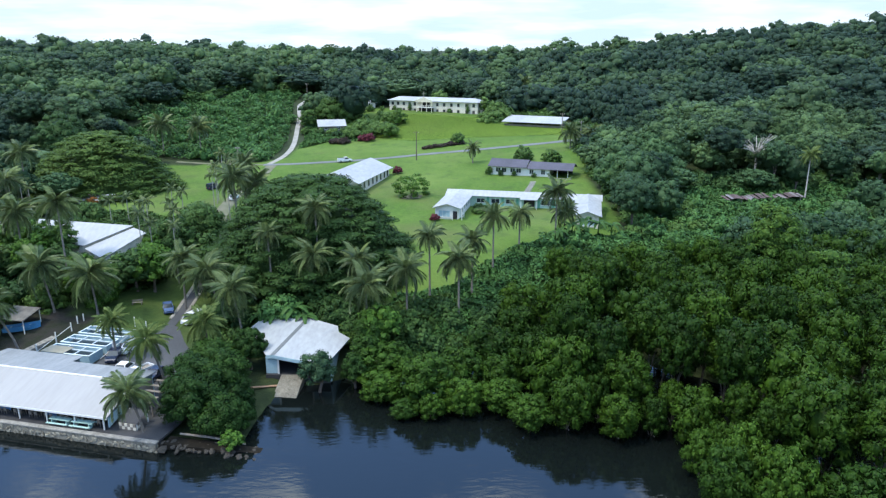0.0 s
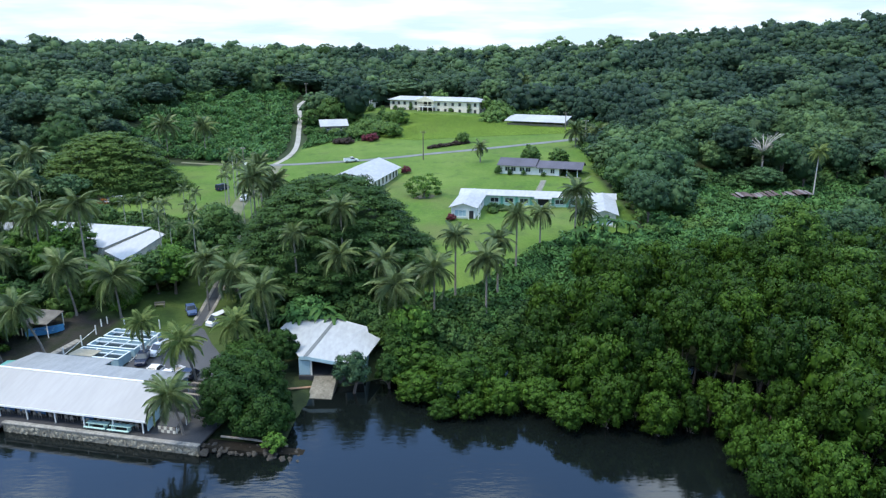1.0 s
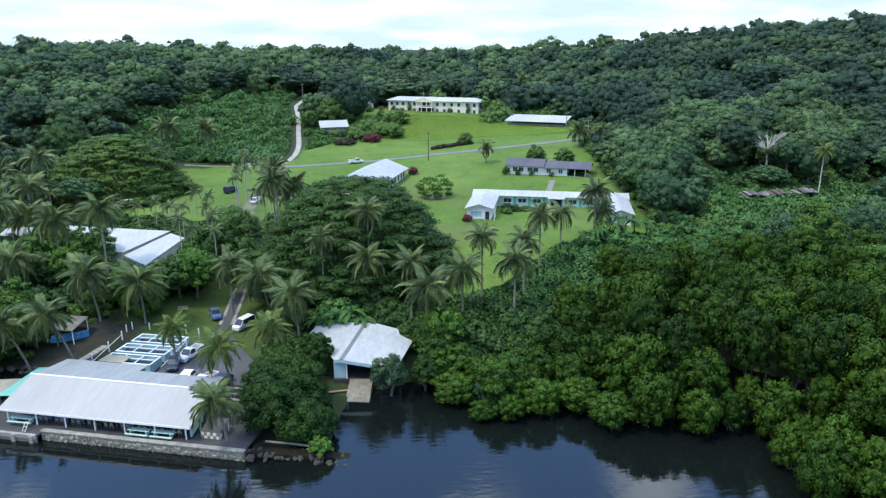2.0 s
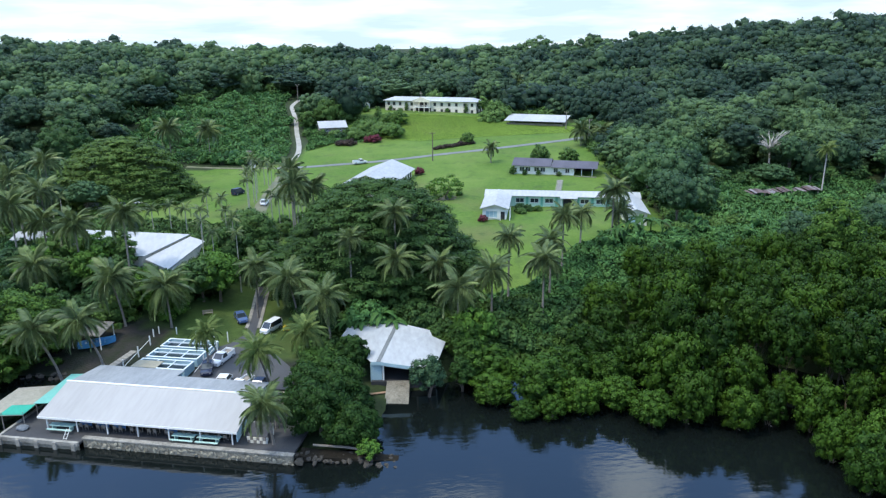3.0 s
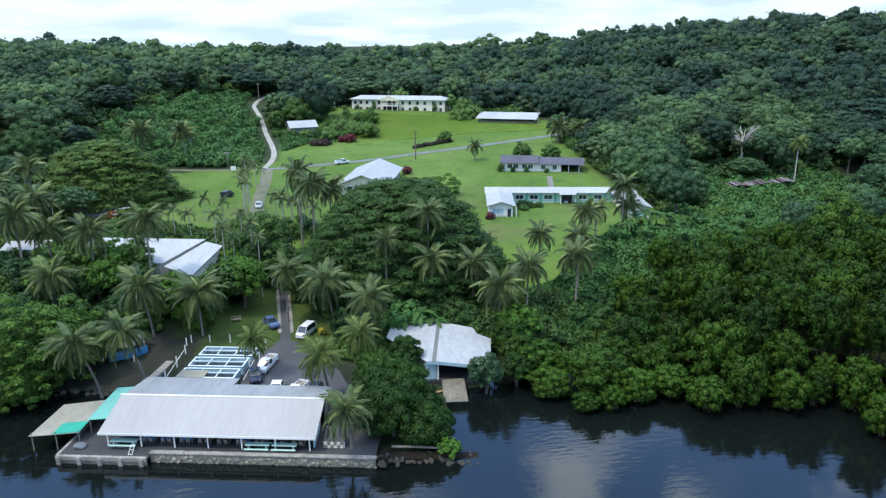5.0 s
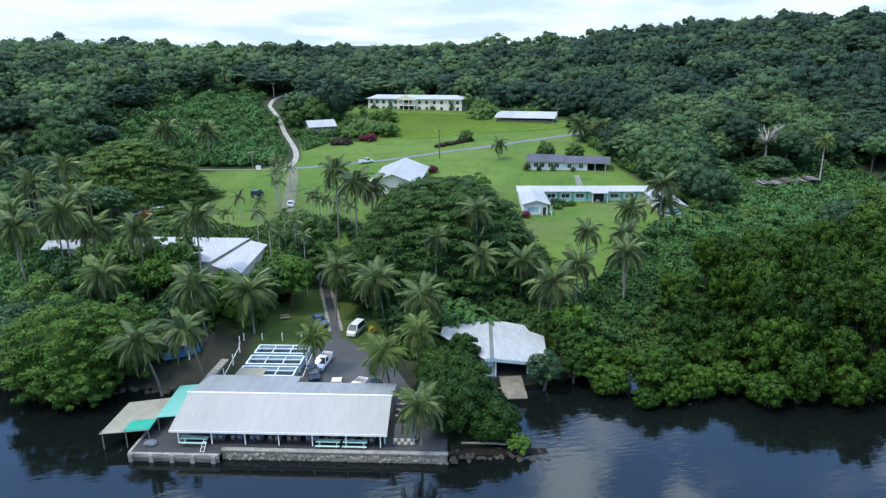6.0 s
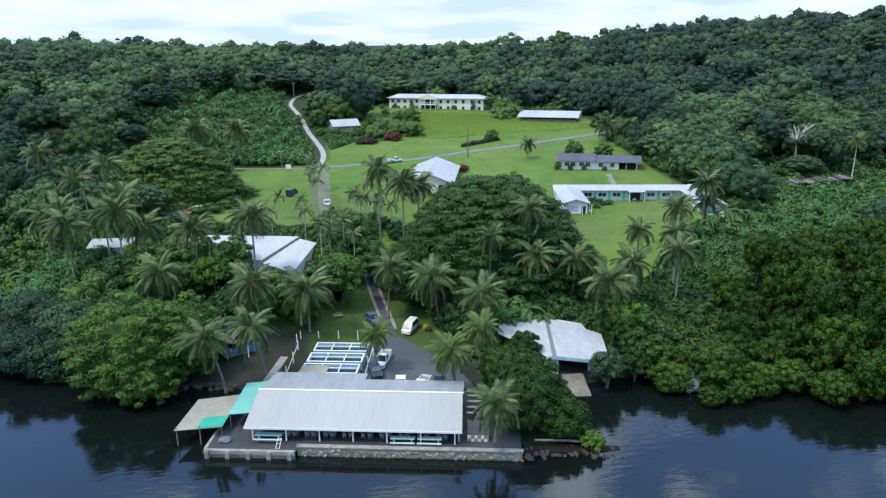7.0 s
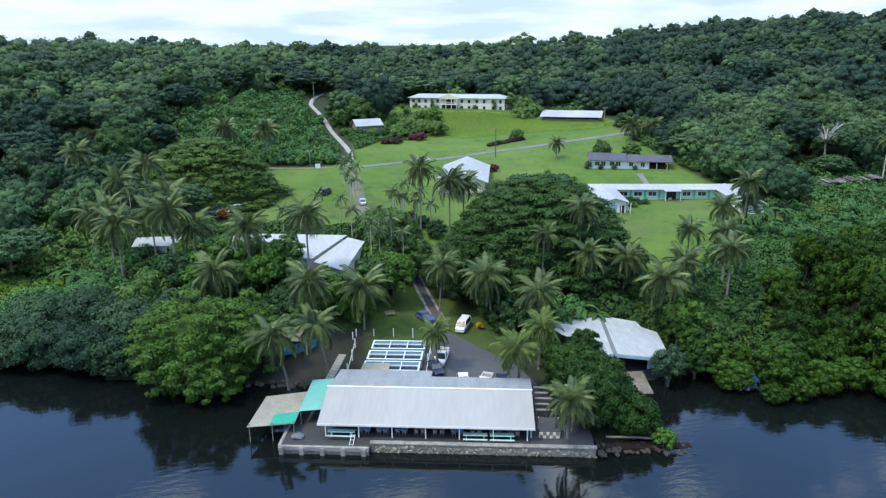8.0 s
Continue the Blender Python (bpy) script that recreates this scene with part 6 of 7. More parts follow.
def tanks():
    for i, y in enumerate((15.9, 19.6, 23.4)):
        t = thing("seafood_tank", pose(RX, RY, 1.15, 0, 0, RA) @ pose(2.9 + 0.1 * i, y, 0), "pale blue open trough tank with dark water", "tank", "tank rows")
        W, D, H = 8.3, 3.0, 1.42
        for a in ((0, W, 0, 0.16), (0, W, D - 0.16, D), (0, 0.16, 0.16, D - 0.16), (W - 0.16, W, 0.16, D - 0.16)):
            part("side", boxed(*a, -0.3, H), PALE_BLUE, t)
        for a in ((-0.06, W + 0.06, -0.06, 0.2), (-0.06, W + 0.06, D - 0.2, D + 0.06), (-0.06, 0.2, 0.2, D - 0.2), (W - 0.2, W + 0.06, 0.2, D - 0.2)):
            part("rim", boxed(*a, H, H + 0.1, 0.02), RIM, t)
        part("middle_bar", boxed(0.2, W - 0.2, D * 0.55, D * 0.55 + 0.16, H - 0.1, H + 0.06), RIM, t)
        for x in (W / 3, 2 * W / 3):
            part("cross_bar", boxed(x - 0.07, x + 0.07, 0.2, D - 0.2, H - 0.02, H + 0.08), RIM, t)
        part("tank_water", boxed(0.16, W - 0.16, 0.16, D - 0.16, -0.3, H - 0.6), GLASS, t, "dark still water")
        if i == 0:
            part("cover", slabbed([(-0.2, -0.1, H + 0.14), (3.9, -0.1, H + 0.14), (3.9, 2.2, H + 0.14), (-0.1, 2.2, H + 0.14)], 0.03), TAN_SHEET, t, "tan sheet cover")
    for i, (x, y, z) in enumerate(((-0.6, 27.6, 2.3), (-0.2, 28.6, 2.4), (2.6, 29.2, 2.2), (5.8, 29.6, 2.2), (9.0, 29.6, 2.2), (12.0, 28.5, 2.2), (0.2, 25.2, 2.2), (0.4, 21.5, 2.0), (12.2, 20, 2.2), (12.4, 24, 2.2), (0.4, 17.5, 1.6))):
        p = thing("white_post", pose(RX, RY, 0, 0, 0, RA) @ pose(x, y, 1.2), "slim white post in the yard", "post", "white posts")
        part("shaft", boxed(-0.07, 0.07, -0.07, 0.07, -0.6, z), WHITE, p)
    for a, b in (((0.4, 17.5, 1.4), (0.2, 25.2, 2.6)), ((12.2, 17, 1.6), (12.4, 24, 2.9))):
        p = thing("white_rail", pose(RX, RY, 0.2, 0, 0, RA), "white pipe rail beside the tanks", "rail")
        part("pipe", tubed([a, b], [0.05, 0.05], 6), WHITE, p)
    c = thing("plank_walkway", pose(RX, RY, 1.2, 0, 0, RA), "pale weathered plank walkway", "walkway")
    for i in range(13):
        o = part("plank", boxed(-0.6, 0.6, -0.44, 0.44, -0.6, 0.0), CONCRETE, c)
        o.matrix_local = pose(-1.75 + 0.035 * i, 15.2 + i * 0.95, 0.4)


tanks()

# ---------------------------------------------------------------- vehicles


def loft(bm, rings):
    """Skins a row of four-cornered rings."""
    vs = [[bm.verts.new(p) for p in r] for r in rings]
    k = len(vs[0])
    for a, b in zip(vs, vs[1:]):
        for i in range(k):
            bm.faces.new((a[i], a[(i + 1) % k], b[(i + 1) % k], b[i]))
    bm.faces.new(vs[0][::-1]); bm.faces.new(vs[-1])
    return bm


def wheel_meshes():
    out = []
    for name, r, w, mat in (("tyre", 0.33, 0.22, RUBBER), ("rim", 0.2, 0.24, CHROME)):
        bm = bmesh.new()
        bmesh.ops.create_cone(bm, cap_ends=True, segments=14, radius1=r, radius2=r, depth=w, matrix=Matrix.Rotation(math.pi / 2, 4, 'Y'))
        bmesh.ops.bevel(bm, geom=bm.edges[:], offset=0.02, segments=1, affect='EDGES')
        me = bpy.data.meshes.new(name); bm.to_mesh(me); bm.free(); me.materials.append(mat)
        out.append(me)
    return out


WHEEL = wheel_meshes()


def vehicle(name, x, y, turn, paint, label, kind="car", length=4.2, width=1.72, lift=0.0):
    t = thing(name, pose(x, y, h(x, y) + lift, 0, 0, turn), label, "car" if kind != "pickup" else "pickup")
    L, w = length / 2, width / 2
    tall = {"car": 1.45, "van": 1.85, "pickup": 1.65}[kind]
    hood = {"car": 0.85, "van": 1.0, "pickup": 0.95}[kind]
    bm = bmesh.new()
    loft(bm, [[(-w * 0.88, yy, 0.28), (w * 0.88, yy, 0.28), (w * s, yy, zt * 0.6), (w * s * 0.96, yy, zt), (-w * s * 0.96, yy, zt), (-w * s, yy, zt * 0.6)]
              for yy, s, zt in ((-L, 0.84, hood * 0.86), (-L * 0.93, 0.96, hood * 0.96), (-L * 0.3, 1.0, hood), (L * 0.6, 1.0, hood), (L * 0.92, 0.95, hood * 0.93), (L, 0.85, hood * 0.78))])
    body = part("body", bm, paint, t, smooth=False)
    c0, c1, c2, c3 = {"car": (-0.78, -0.5, 0.12, 0.42), "van": (-0.97, -0.9, 0.38, 0.72), "pickup": (-0.12, -0.06, 0.3, 0.58)}[kind]
    bm = bmesh.new()
    loft(bm, [[(-w * 0.94, L * c0, hood), (w * 0.94, L * c0, hood), (w * 0.94, L * c3, hood), (-w * 0.94, L * c3, hood)],
              [(-w * 0.8, L * c1, tall - 0.05), (w * 0.8, L * c1, tall - 0.05), (w * 0.8, L * c2, tall - 0.05), (-w * 0.8, L * c2, tall - 0.05)]])
    part("glasshouse", bm, GLASS, t, "dark window glass")
    part("roof_panel", boxed(-w * 0.81, w * 0.81, L * c1, L * c2, tall - 0.05, tall, 0.02), paint, t)
    for s in (-1, 1):
        for yy, c in ((c2, c3), (c1, c0)):
            part("pillar", tubed([(s * w * 0.8, L * yy, tall - 0.03), (s * w * 0.94, L * c, hood)], [0.05, 0.06], 5), paint, t)
        part("headlight", boxed(min(s * w * 0.5, s * w * 0.8), max(s * w * 0.5, s * w * 0.8), L - 0.12, L + 0.01, hood * 0.62, hood * 0.76), CHROME, t)
        part("tail_light", boxed(min(s * w * 0.6, s * w * 0.82), max(s * w * 0.6, s * w * 0.82), -L - 0.01, -L + 0.1, hood * 0.6, hood * 0.84), LAMP_RED, t)
        part("mirror", boxed(min(s * w * 0.98, s * w * 1.12), max(s * w * 0.98, s * w * 1.12), L * 0.42, L * 0.5, hood + 0.02, hood + 0.17), paint, t)
        for yy in (-0.62, 0.62):
            wh = part("wheel", WHEEL[0], None, t)
            wh.matrix_local = pose(s * (w - 0.1), L * yy, 0.33)
            part("rim", WHEEL[1], None, wh)
    if kind == "pickup":
        bed = part("load_bed", boxed(-w * 0.82, w * 0.82, -L * 0.95, -L * 0.18, hood - 0.02, hood + 0.02), TIMBER, t, "brown open load bed")
        for a in ((-w * 0.9, -w * 0.82, -L * 0.97, -L * 0.16), (w * 0.82, w * 0.9, -L * 0.97, -L * 0.16), (-w * 0.82, w * 0.82, -L * 0.99, -L * 0.95)):
            part("bed_side", boxed(*a, hood - 0.02, hood + 0.32), paint, bed)
    return t


vehicle("van", -43.3, 111.0, 152, CAR_WHITE, "white van parked on the grass by the driveway", "van", 4.3, 1.72)
vehicle("car", -49.3, 115.4, 205, CAR_BLUE, "dusty blue car parked on the grass", "car", 4.2)
vehicle("pickup", -44.3, 90.8, 152, CAR_WHITE, "white pickup with a brown load bed in the yard", "pickup", 4.8)
vehicle("car", -47.1, 92.0, 172, CAR_WHITE, "white car parked behind the restaurant", "car", 4.1)
vehicle("car", -41.8, 90.8, 165, CAR_DARK, "dark car parked beneath the palms", "car", 4.1)
vehicle("pickup", -48.9, 99.8, 160, CAR_WHITE, "white pickup parked beside the tanks", "pickup", 4.8)
vehicle("car", -50.4, 96.6, 188, CAR_DARK, "dark car parked beside the tanks", "car", 4.2)
vehicle("car", -56.0, 180.5, 0, CAR_WHITE, "white car on the gravel track", "car", 4.2)
vehicle("car", -65.3, 192.4, -28, CAR_DARK, "dark blue car parked on the lawn", "van", 4.1)
vehicle("car", -86.5, 177.5, -75, CAR_WHITE, "pale car parked beneath the rain tree", "van", 4.3)
vehicle("pickup", -33, 229.8, -70, CAR_WHITE, "white pickup standing on the lane", "pickup", 4.9, lift=0.12)

# ---------------------------------------------------------------- gardens and hillside


def shrub(x, y, r, hgt, mat, label, seed, n=420, size=0.4, name="shrub"):
    return broadleaf(name, x, y, h(x, y) + hgt, r, hgt * 0.62, n, size, mat, seed, label, 10, category="shrub", limbs=3)


for i, (x, y, r, hh, mat) in enumerate([
        (-21, 272, 4.5, 5.5, FOREST), (-25, 279, 4.5, 5, FOREST_L), (-19.5, 294, 4.2, 6.5, FOREST), (-24, 300, 3.2, 4.5, FOREST_L), (-32, 281, 5, 6, FOREST_L), (-35, 283, 2.8, 3.6, FOREST), (-36, 275, 4, 4.5, FOREST_L),
        (-43, 280, 2.4, 2.4, FOREST), (-29, 273, 3.2, 3.6, FOREST), (-57, 287, 2.2, 3, FOREST), (-51, 287.2, 2.4, 2.6, FOREST), (-45.5, 285.4, 2.6, 2.6, FOREST_L), (-40, 284, 2.6, 3.0, FOREST), (-30, 290, 3, 4, FOREST_L)]):
    shrub(x, y, r, hh, mat, "leafy green shrub on the slope below the mission house", 300 + i, 500, 0.5)
for i, (x, y, r, hh) in enumerate([(-28.5, 266.5, 2.6, 3.2), (-31.5, 268, 1.8, 2.2), (-38.5, 265.5, 3.0, 2.0), (-42, 266, 2.4, 1.8)]):
    shrub(x, y, r, hh, CRIMSON if i < 2 else HEDGE, "crimson flowering shrub at the foot of the slope" if i < 2 else "low dull brownish shrub at the foot of the slope", 320 + i, 500, 0.4)
for i in range(8):
    shrub(-6.5 + i * 1.9, 245.2 + 0.8 * i, 1.2 + 0.3 * (i % 2), 0.9 + 0.3 * (i % 3), HEDGE, "low dull brownish crimson hedge shrub by the lane", 330 + i, 260, 0.4)
broadleaf("small_tree", 5.4, 252, 18.2, 2.8, 2.4, 800, 0.45, FOREST, 340, "small round tree above the hedge on the lawn", 12)
broadleaf("broadleaf_tree", 57, 114, 21.5, 5.0, 6.5, 2600, 0.46, SEA_ALMOND, 345, "tall bright green tree at the mangrove edge", 26, group="broadleaf trees")
broadleaf("broadleaf_tree", 60, 103.5, 17.5, 4.5, 6, 2400, 0.46, SEA_ALMOND, 346, "tall bright green tree at the mangrove edge", 24, group="broadleaf trees")
for i, (x, y, top, r, rz, mat) in enumerate([(-49, 306, 27.5, 7.5, 6, FOREST), (-57, 316, 28, 7, 6, FOREST), (-45, 309, 25, 6, 5.5, FOREST), (-52, 322, 28.5, 6.5, 6, FOREST), (-58, 302, 23, 4.0, 4.5, FOREST), (-40, 312, 24, 4.5, 4.2, FOREST),
                                            (22.8, 303, 26.2, 5.5, 5.5, FOREST_L), (19.5, 292, 23.5, 5.2, 5, FOREST_L), (25, 295, 24, 4.5, 4.5, FOREST_L), (18.5, 309, 28, 2.2, 4, FOREST_L), (-2, 333, 29, 4, 3.5, FOREST_L),
                                            (26, 221, 17.5, 3.2, 3.4, FOREST), (34, 216, 17.5, 3.2, 3.4, FOREST), (50, 225, 19, 4.5, 5, FOREST), (54, 240, 21, 5, 5, FOREST), (53, 262, 23, 5, 4.5, FOREST), (57, 252, 22, 5, 5, FOREST)]):
    broadleaf("broadleaf_tree", x, y, top, r, rz, 1200, 0.65, mat, 350 + i, "dense leafy tree beside the lawn of the mission house", 18, group="broadleaf trees")
bm = bmesh.new()
rr = random.Random(21)
ring = [(-8.3 + rr.uniform(2.6, 3.6) * math.cos(a * 0.3927), 177.0 + rr.uniform(2.2, 3.0) * math.sin(a * 0.3927)) for a in range(16)]
slab(bm, [(x, y, h(x, y) + 0.05) for x, y in ring], 0.3)
tagged(part("bare_soil", bm, material("bare_soil", (0.1, 0.085, 0.06), 0.95, (0.055, 0.07, 0.03), 0.6, 4, 0.5)), "bare trodden soil round the lawn tree", "soil", kind="structure")
broadleaf("lawn_tree", -8.3, 177.5, 16.4, 5.0, 4.4, 3000, 0.45, ALMOND, 380, "airy light green tree on a bare patch of lawn", 26)
for i, (x, y, r, hh) in enumerate([(-15.3, 321.7, 1.0, 3.4), (2.8, 313.2, 1.1, 2.2), (10.9, 309.3, 0.9, 5.0), (-22.5, 325.3, 0.9, 2.4)]):
    shrub(x, y, r, hh, FOREST_L, "green creeper climbing the cream wall of the mission house", 420 + i, 300, 0.35, "creeper")
for i, (x, y, r, hh) in enumerate([(16.8, 199.4, 0.9, 1.7), (20.7, 198.2, 0.8, 1.6), (26.2, 195.6, 0.8, 1.4), (13.6, 201.5, 1.2, 2.4), (-13.8, 209, 1.6, 2.4), (8.6, 160.5, 1.6, 1.8), (10.5, 160.6, 1.4, 1.5), (12.6, 160.2, 1.2, 1.3), (8.2, 157.5, 1.3, 1.4), (-1.8, 150.6, 1.2, 1.5)]):
    shrub(x, y, r, hh, CRIMSON if i in (4, 9) else FOREST, "dark red garden shrub against the wall" if i in (4, 9) else "clipped green garden shrub against the wall", 390 + i, 220, 0.3)


def bushes(poly, n, r0, r1, mat, label, seed):
    """A thicket of low bushes, joined."""
    rng = np.random.default_rng(seed)
    p = np.array(poly)
    xy = rng.uniform(p.min(0), p.max(0), (n * 4, 2))
    xy = xy[inside(poly, xy)][:n]
    tm = [crown_arrays(rng, lobes_round(rng, 1, 0.8, 7), 190, 0.28, low=-0.1) for _ in range(4)]
    V, Q, N, base = [], [], [], 0
    for (x, y), g in zip(xy, heights(xy)):
        v, q, e = tm[rng.integers(4)]
        r = rng.uniform(r0, r1)
        N.append(e)
        V.append(v * np.array([r, r, r * rng.uniform(0.8, 1.3)]) + np.array([x, y, g + r * 0.4])); Q.append(q + base); base += len(v)
    me = tris_mesh("thicket", np.concatenate(V), np.concatenate(Q), np.concatenate(N))
    me.materials.append(mat)
    tagged(part("thicket", me, None), label, "bushes", kind="stuff")


scrub("rough_grass", [(-30, 275), (-12, 262), (46, 262), (52, 272), (24, 284), (18, 300), (-24, 318), (-24, 306)], 90000, 0.34, material("rough_grass", (0.25, 0.38, 0.06), 0.9, (0.16, 0.275, 0.042), 0.06, 5.0, 0, 0, 0.1, island=0.2, amount=0.9), 0.05, "rough yellow-green grass on the slope", 31, 11.0, 0.0, 0.06)
bushes([(-52, 300), (-36, 330), (-28, 328), (-26, 306), (-32, 288)], 26, 1.2, 2.6, FOREST, "dark bushes below the trees beside the mission house", 36)
bushes(GULLY, 190, 1.2, 3.4, VINE, "green bushes overgrown with creepers in the gully", 21)
bushes([(-122, 296), (-98, 366), (-76, 366), (-72, 386), (-104, 396), (-134, 312)], 90, 2.0, 4.5, FOREST, "dark bushes along the top of the gully", 29)
bushes([(41, 160), (47, 158), (54, 212), (53, 246), (46, 246), (44, 212)], 75, 1.2, 2.6, FOREST, "dark bushes where the lawn meets the woods", 30)
bushes([(24, 297), (58, 290), (68, 302), (60, 314), (20, 322)], 60, 1.6, 3.6, FOREST, "dark bushes behind the open shed", 32)
bushes([(100, 190), (150, 200), (150, 216), (100, 207)], 50, 1.8, 3.6, FOREST, "dark bushes at the edge of the woods", 33)
bushes([(-138, 276), (-116, 276), (-114, 306), (-138, 306)], 34, 2.2, 4.2, FOREST, "dark bushes at the side of the gully", 34)
bushes(VINES, 130, 0.9, 2.8, VINE, "mounds of bushes smothered by creeping vines", 22)
bushes([(60, 186), (118, 190), (118, 204), (60, 200)], 70, 1.6, 3.4, FOREST, "dark bushes at the edge of the woods", 28)
bushes([(40, 140), (46, 144), (60, 150), (64, 176), (46, 176)], 60, 1.2, 2.6, FOREST, "dark bushes between the school block and the vines", 23)
bushes([(-62, 158), (-84, 162), (-98, 168), (-120, 172), (-128, 150), (-112, 146), (-90, 152)], 70, 1.2, 2.6, FOREST, "dark bushes behind the houses", 24)
bushes([(-118, 154), (-112, 150), (-150, 178), (-160, 166)], 60, 1.0, 2.8, VINE, "green creeper-covered bushes above the meadow", 35)
bushes([(-124, 121), (-106, 118), (-104, 150), (-114, 150), (-115, 138), (-126, 135)], 120, 1.0, 2.8, VINE, "green creeper-covered bushes on the shore slope", 25)
bushes(LEFT_LOW, 170, 1.4, 3.2, FOREST, "dark green thicket on the slope behind the palms", 27)
bushes([(-36, 101), (-30, 101), (-27, 106), (-8, 99), (4, 101), (10, 108), (0, 110), (-14, 108), (-30, 112)], 90, 0.9, 1.9, FOREST, "dark bushes behind the boathouse", 26)

for i, (x, y, top, r, rz) in enumerate([(-87, 125, 13.2, 4.2, 4.2), (-81, 123.5, 12.2, 3.6, 3.8), (-72.4, 125.8, 16.4, 3.0, 4.6), (-75, 126.3, 16.2, 3.4, 5.0), (-70, 119.5, 9.6, 2.8, 3.2), (-57, 121, 11.6, 3.8, 4.0), (-64.5, 118, 10.6, 3.6, 3.8), (-60.2, 119.6, 11.0, 3.0, 3.6), (-71, 121.8, 12.4, 3.2, 4.2), (-66, 120, 11.8, 3.0, 4.0), (-62, 118.2, 11.2, 3.0, 3.8), (-57.4, 125.5, 11.8, 2.6, 3.4), (-56.8, 129.5, 12.6, 2.6, 3.4), (-60.5, 117.8, 9.6, 3.0, 3.2), (-91, 128, 13.5, 4.4, 4.4), (-79, 128.5, 15.5, 3.0, 4.0), (-84.5, 130.5, 15.5, 3.6, 4.2)]):
    broadleaf("broadleaf_tree", x, y, top, r, rz, 1300, 0.5, FOREST if i % 3 else ALMOND, 600 + i, "leafy tree crowding the house front", 16, group="broadleaf trees")
for i, (x, y, r, hh) in enumerate([(-46.5, 157, 2.4, 3.6), (-43, 161, 2.0, 3.0), (-48.5, 163, 1.8, 2.6), (-40.5, 155, 2.6, 4.0), (-45, 167, 1.4, 2.0)]):
    shrub(x, y, r, hh, FOREST, "dark leafy shrub beneath the areca palms", 540 + i, 500, 0.42)
# slim areca palms
for i, (x, y, top) in enumerate([(-57.5, 126, 17.2), (-55.3, 135.8, 17), (-55.9, 127, 14.8), (-53.2, 132, 16.2), (-60.5, 137, 17), (-51.5, 127, 14.6), (-67.2, 167, 14), (-47, 163, 13.6), (-44.5, 159, 13.2), (-43, 164, 14.4), (-49.5, 169, 14), (-46, 172, 15), (-41.5, 158, 12.6), (-48.5, 158, 14.8), (-44.2, 165.5, 13.2), (-58.3, 201, 16.5), (-60, 204, 15), (-56.6, 197, 15.5),
                                 (-47, 168, 12.6), (-71, 151, 15), (-74.5, 150, 14.5), (-68, 152, 14), (-104, 162, 18), (-107, 159, 19), (-100, 160, 17), (-111, 163, 19), (-97, 158, 16), (-62, 160, 14.5), (-50, 157, 16), (-58.9, 182, 20.6), (-59.3, 187.5, 18.8), (-59.0, 176, 18.2), (-60, 193, 17.4), (-58.2, 171, 16.6), (-59.6, 179, 16.4), (-58.8, 184.6, 16.8)]):
    palm(x, y, top, 0.42, (0, 0), False, 200 + i, "slim areca palm with a small feathery crown", 10, True, "areca_palm", ARECA_BARK)
# more tall coconut palms on the left slope
for i, (x, y, top) in enumerate([(-110, 163, 20), (-106, 172, 22), (-97, 150, 19), (-108, 146, 17), (-100, 146.5, 16), (-126, 188, 23), (-113, 152, 15)]):
    palm(x, y, top, 0.9, (0, 0), False, 260 + i, "tall coconut palm rising from the thickets", 22)


def banana(x, y, hgt, seed):
    rng = np.random.default_rng(seed)
    t = thing("banana_plant", Matrix.Translation((x, y, h(x, y))), "banana plant with broad drooping green leaves", "plant", "banana plants")
    part("stem", tubed([(0, 0, -0.3), (0, 0, hgt * 0.5), (0.1, 0, hgt * 0.7)], [0.16, 0.13, 0.09], 6), BANANA, t)
    for i in range(8):
        a = i * 2.4 + rng.uniform(-0.3, 0.3)
        L = hgt * rng.uniform(0.5, 0.7)
        bm = bmesh.new()
        last = None
        up = rng.uniform(0.5, 1.3)
        for k in range(6):
            s = k / 5
            p = Vector((math.cos(a), math.sin(a), 0)) * L * s + Vector((0.05, 0, hgt * 0.66 + L * (up * s - (up + 0.25) * s * s)))
            wd = 0.34 * math.sin(math.pi * min(1, s * 0.9 + 0.1)) * hgt / 4 + 0.03
            d = Vector((-math.sin(a), math.cos(a), 0)) * wd
            row = [bm.verts.new(p - d - Vector((0, 0, wd * 0.35))), bm.verts.new(p), bm.verts.new(p + d - Vector((0, 0, wd * 0.35)))]
            if last:
                bm.faces.new((last[0], last[1], row[1], row[0])); bm.faces.new((last[1], last[2], row[2], row[1]))
            last = row
        part("leaf", bm, BANANA, t)


for i, (x, y, hh) in enumerate([(-27.5, 104.5, 5), (-24.5, 105.5, 5.5), (-22.5, 104, 4.5), (-30, 105, 4.5), (26, 134, 5), (29, 136, 5.5), (32, 137, 5), (23, 132, 4.5), (35, 138, 4.5), (-113, 138, 5), (-116, 141, 5), (-110, 136, 4.5)]):
    banana(x, y, hh, 500 + i)
broadleaf("shrub", -40.6, 110.3, 3.0, 0.7, 0.8, 160, 0.3, YELLOW, 520, "small yellow croton shrub on the grass", 6, category="shrub", limbs=3)
shrub(-89.5, 171.5, 1.5, 2.6, CROTON, "orange croton shrub beside the low house", 522, 260, 0.35)
shrub(27.5, 133.5, 0.7, 2.6, YELLOW, "small yellow shrub among banana plants", 521, 150, 0.35)


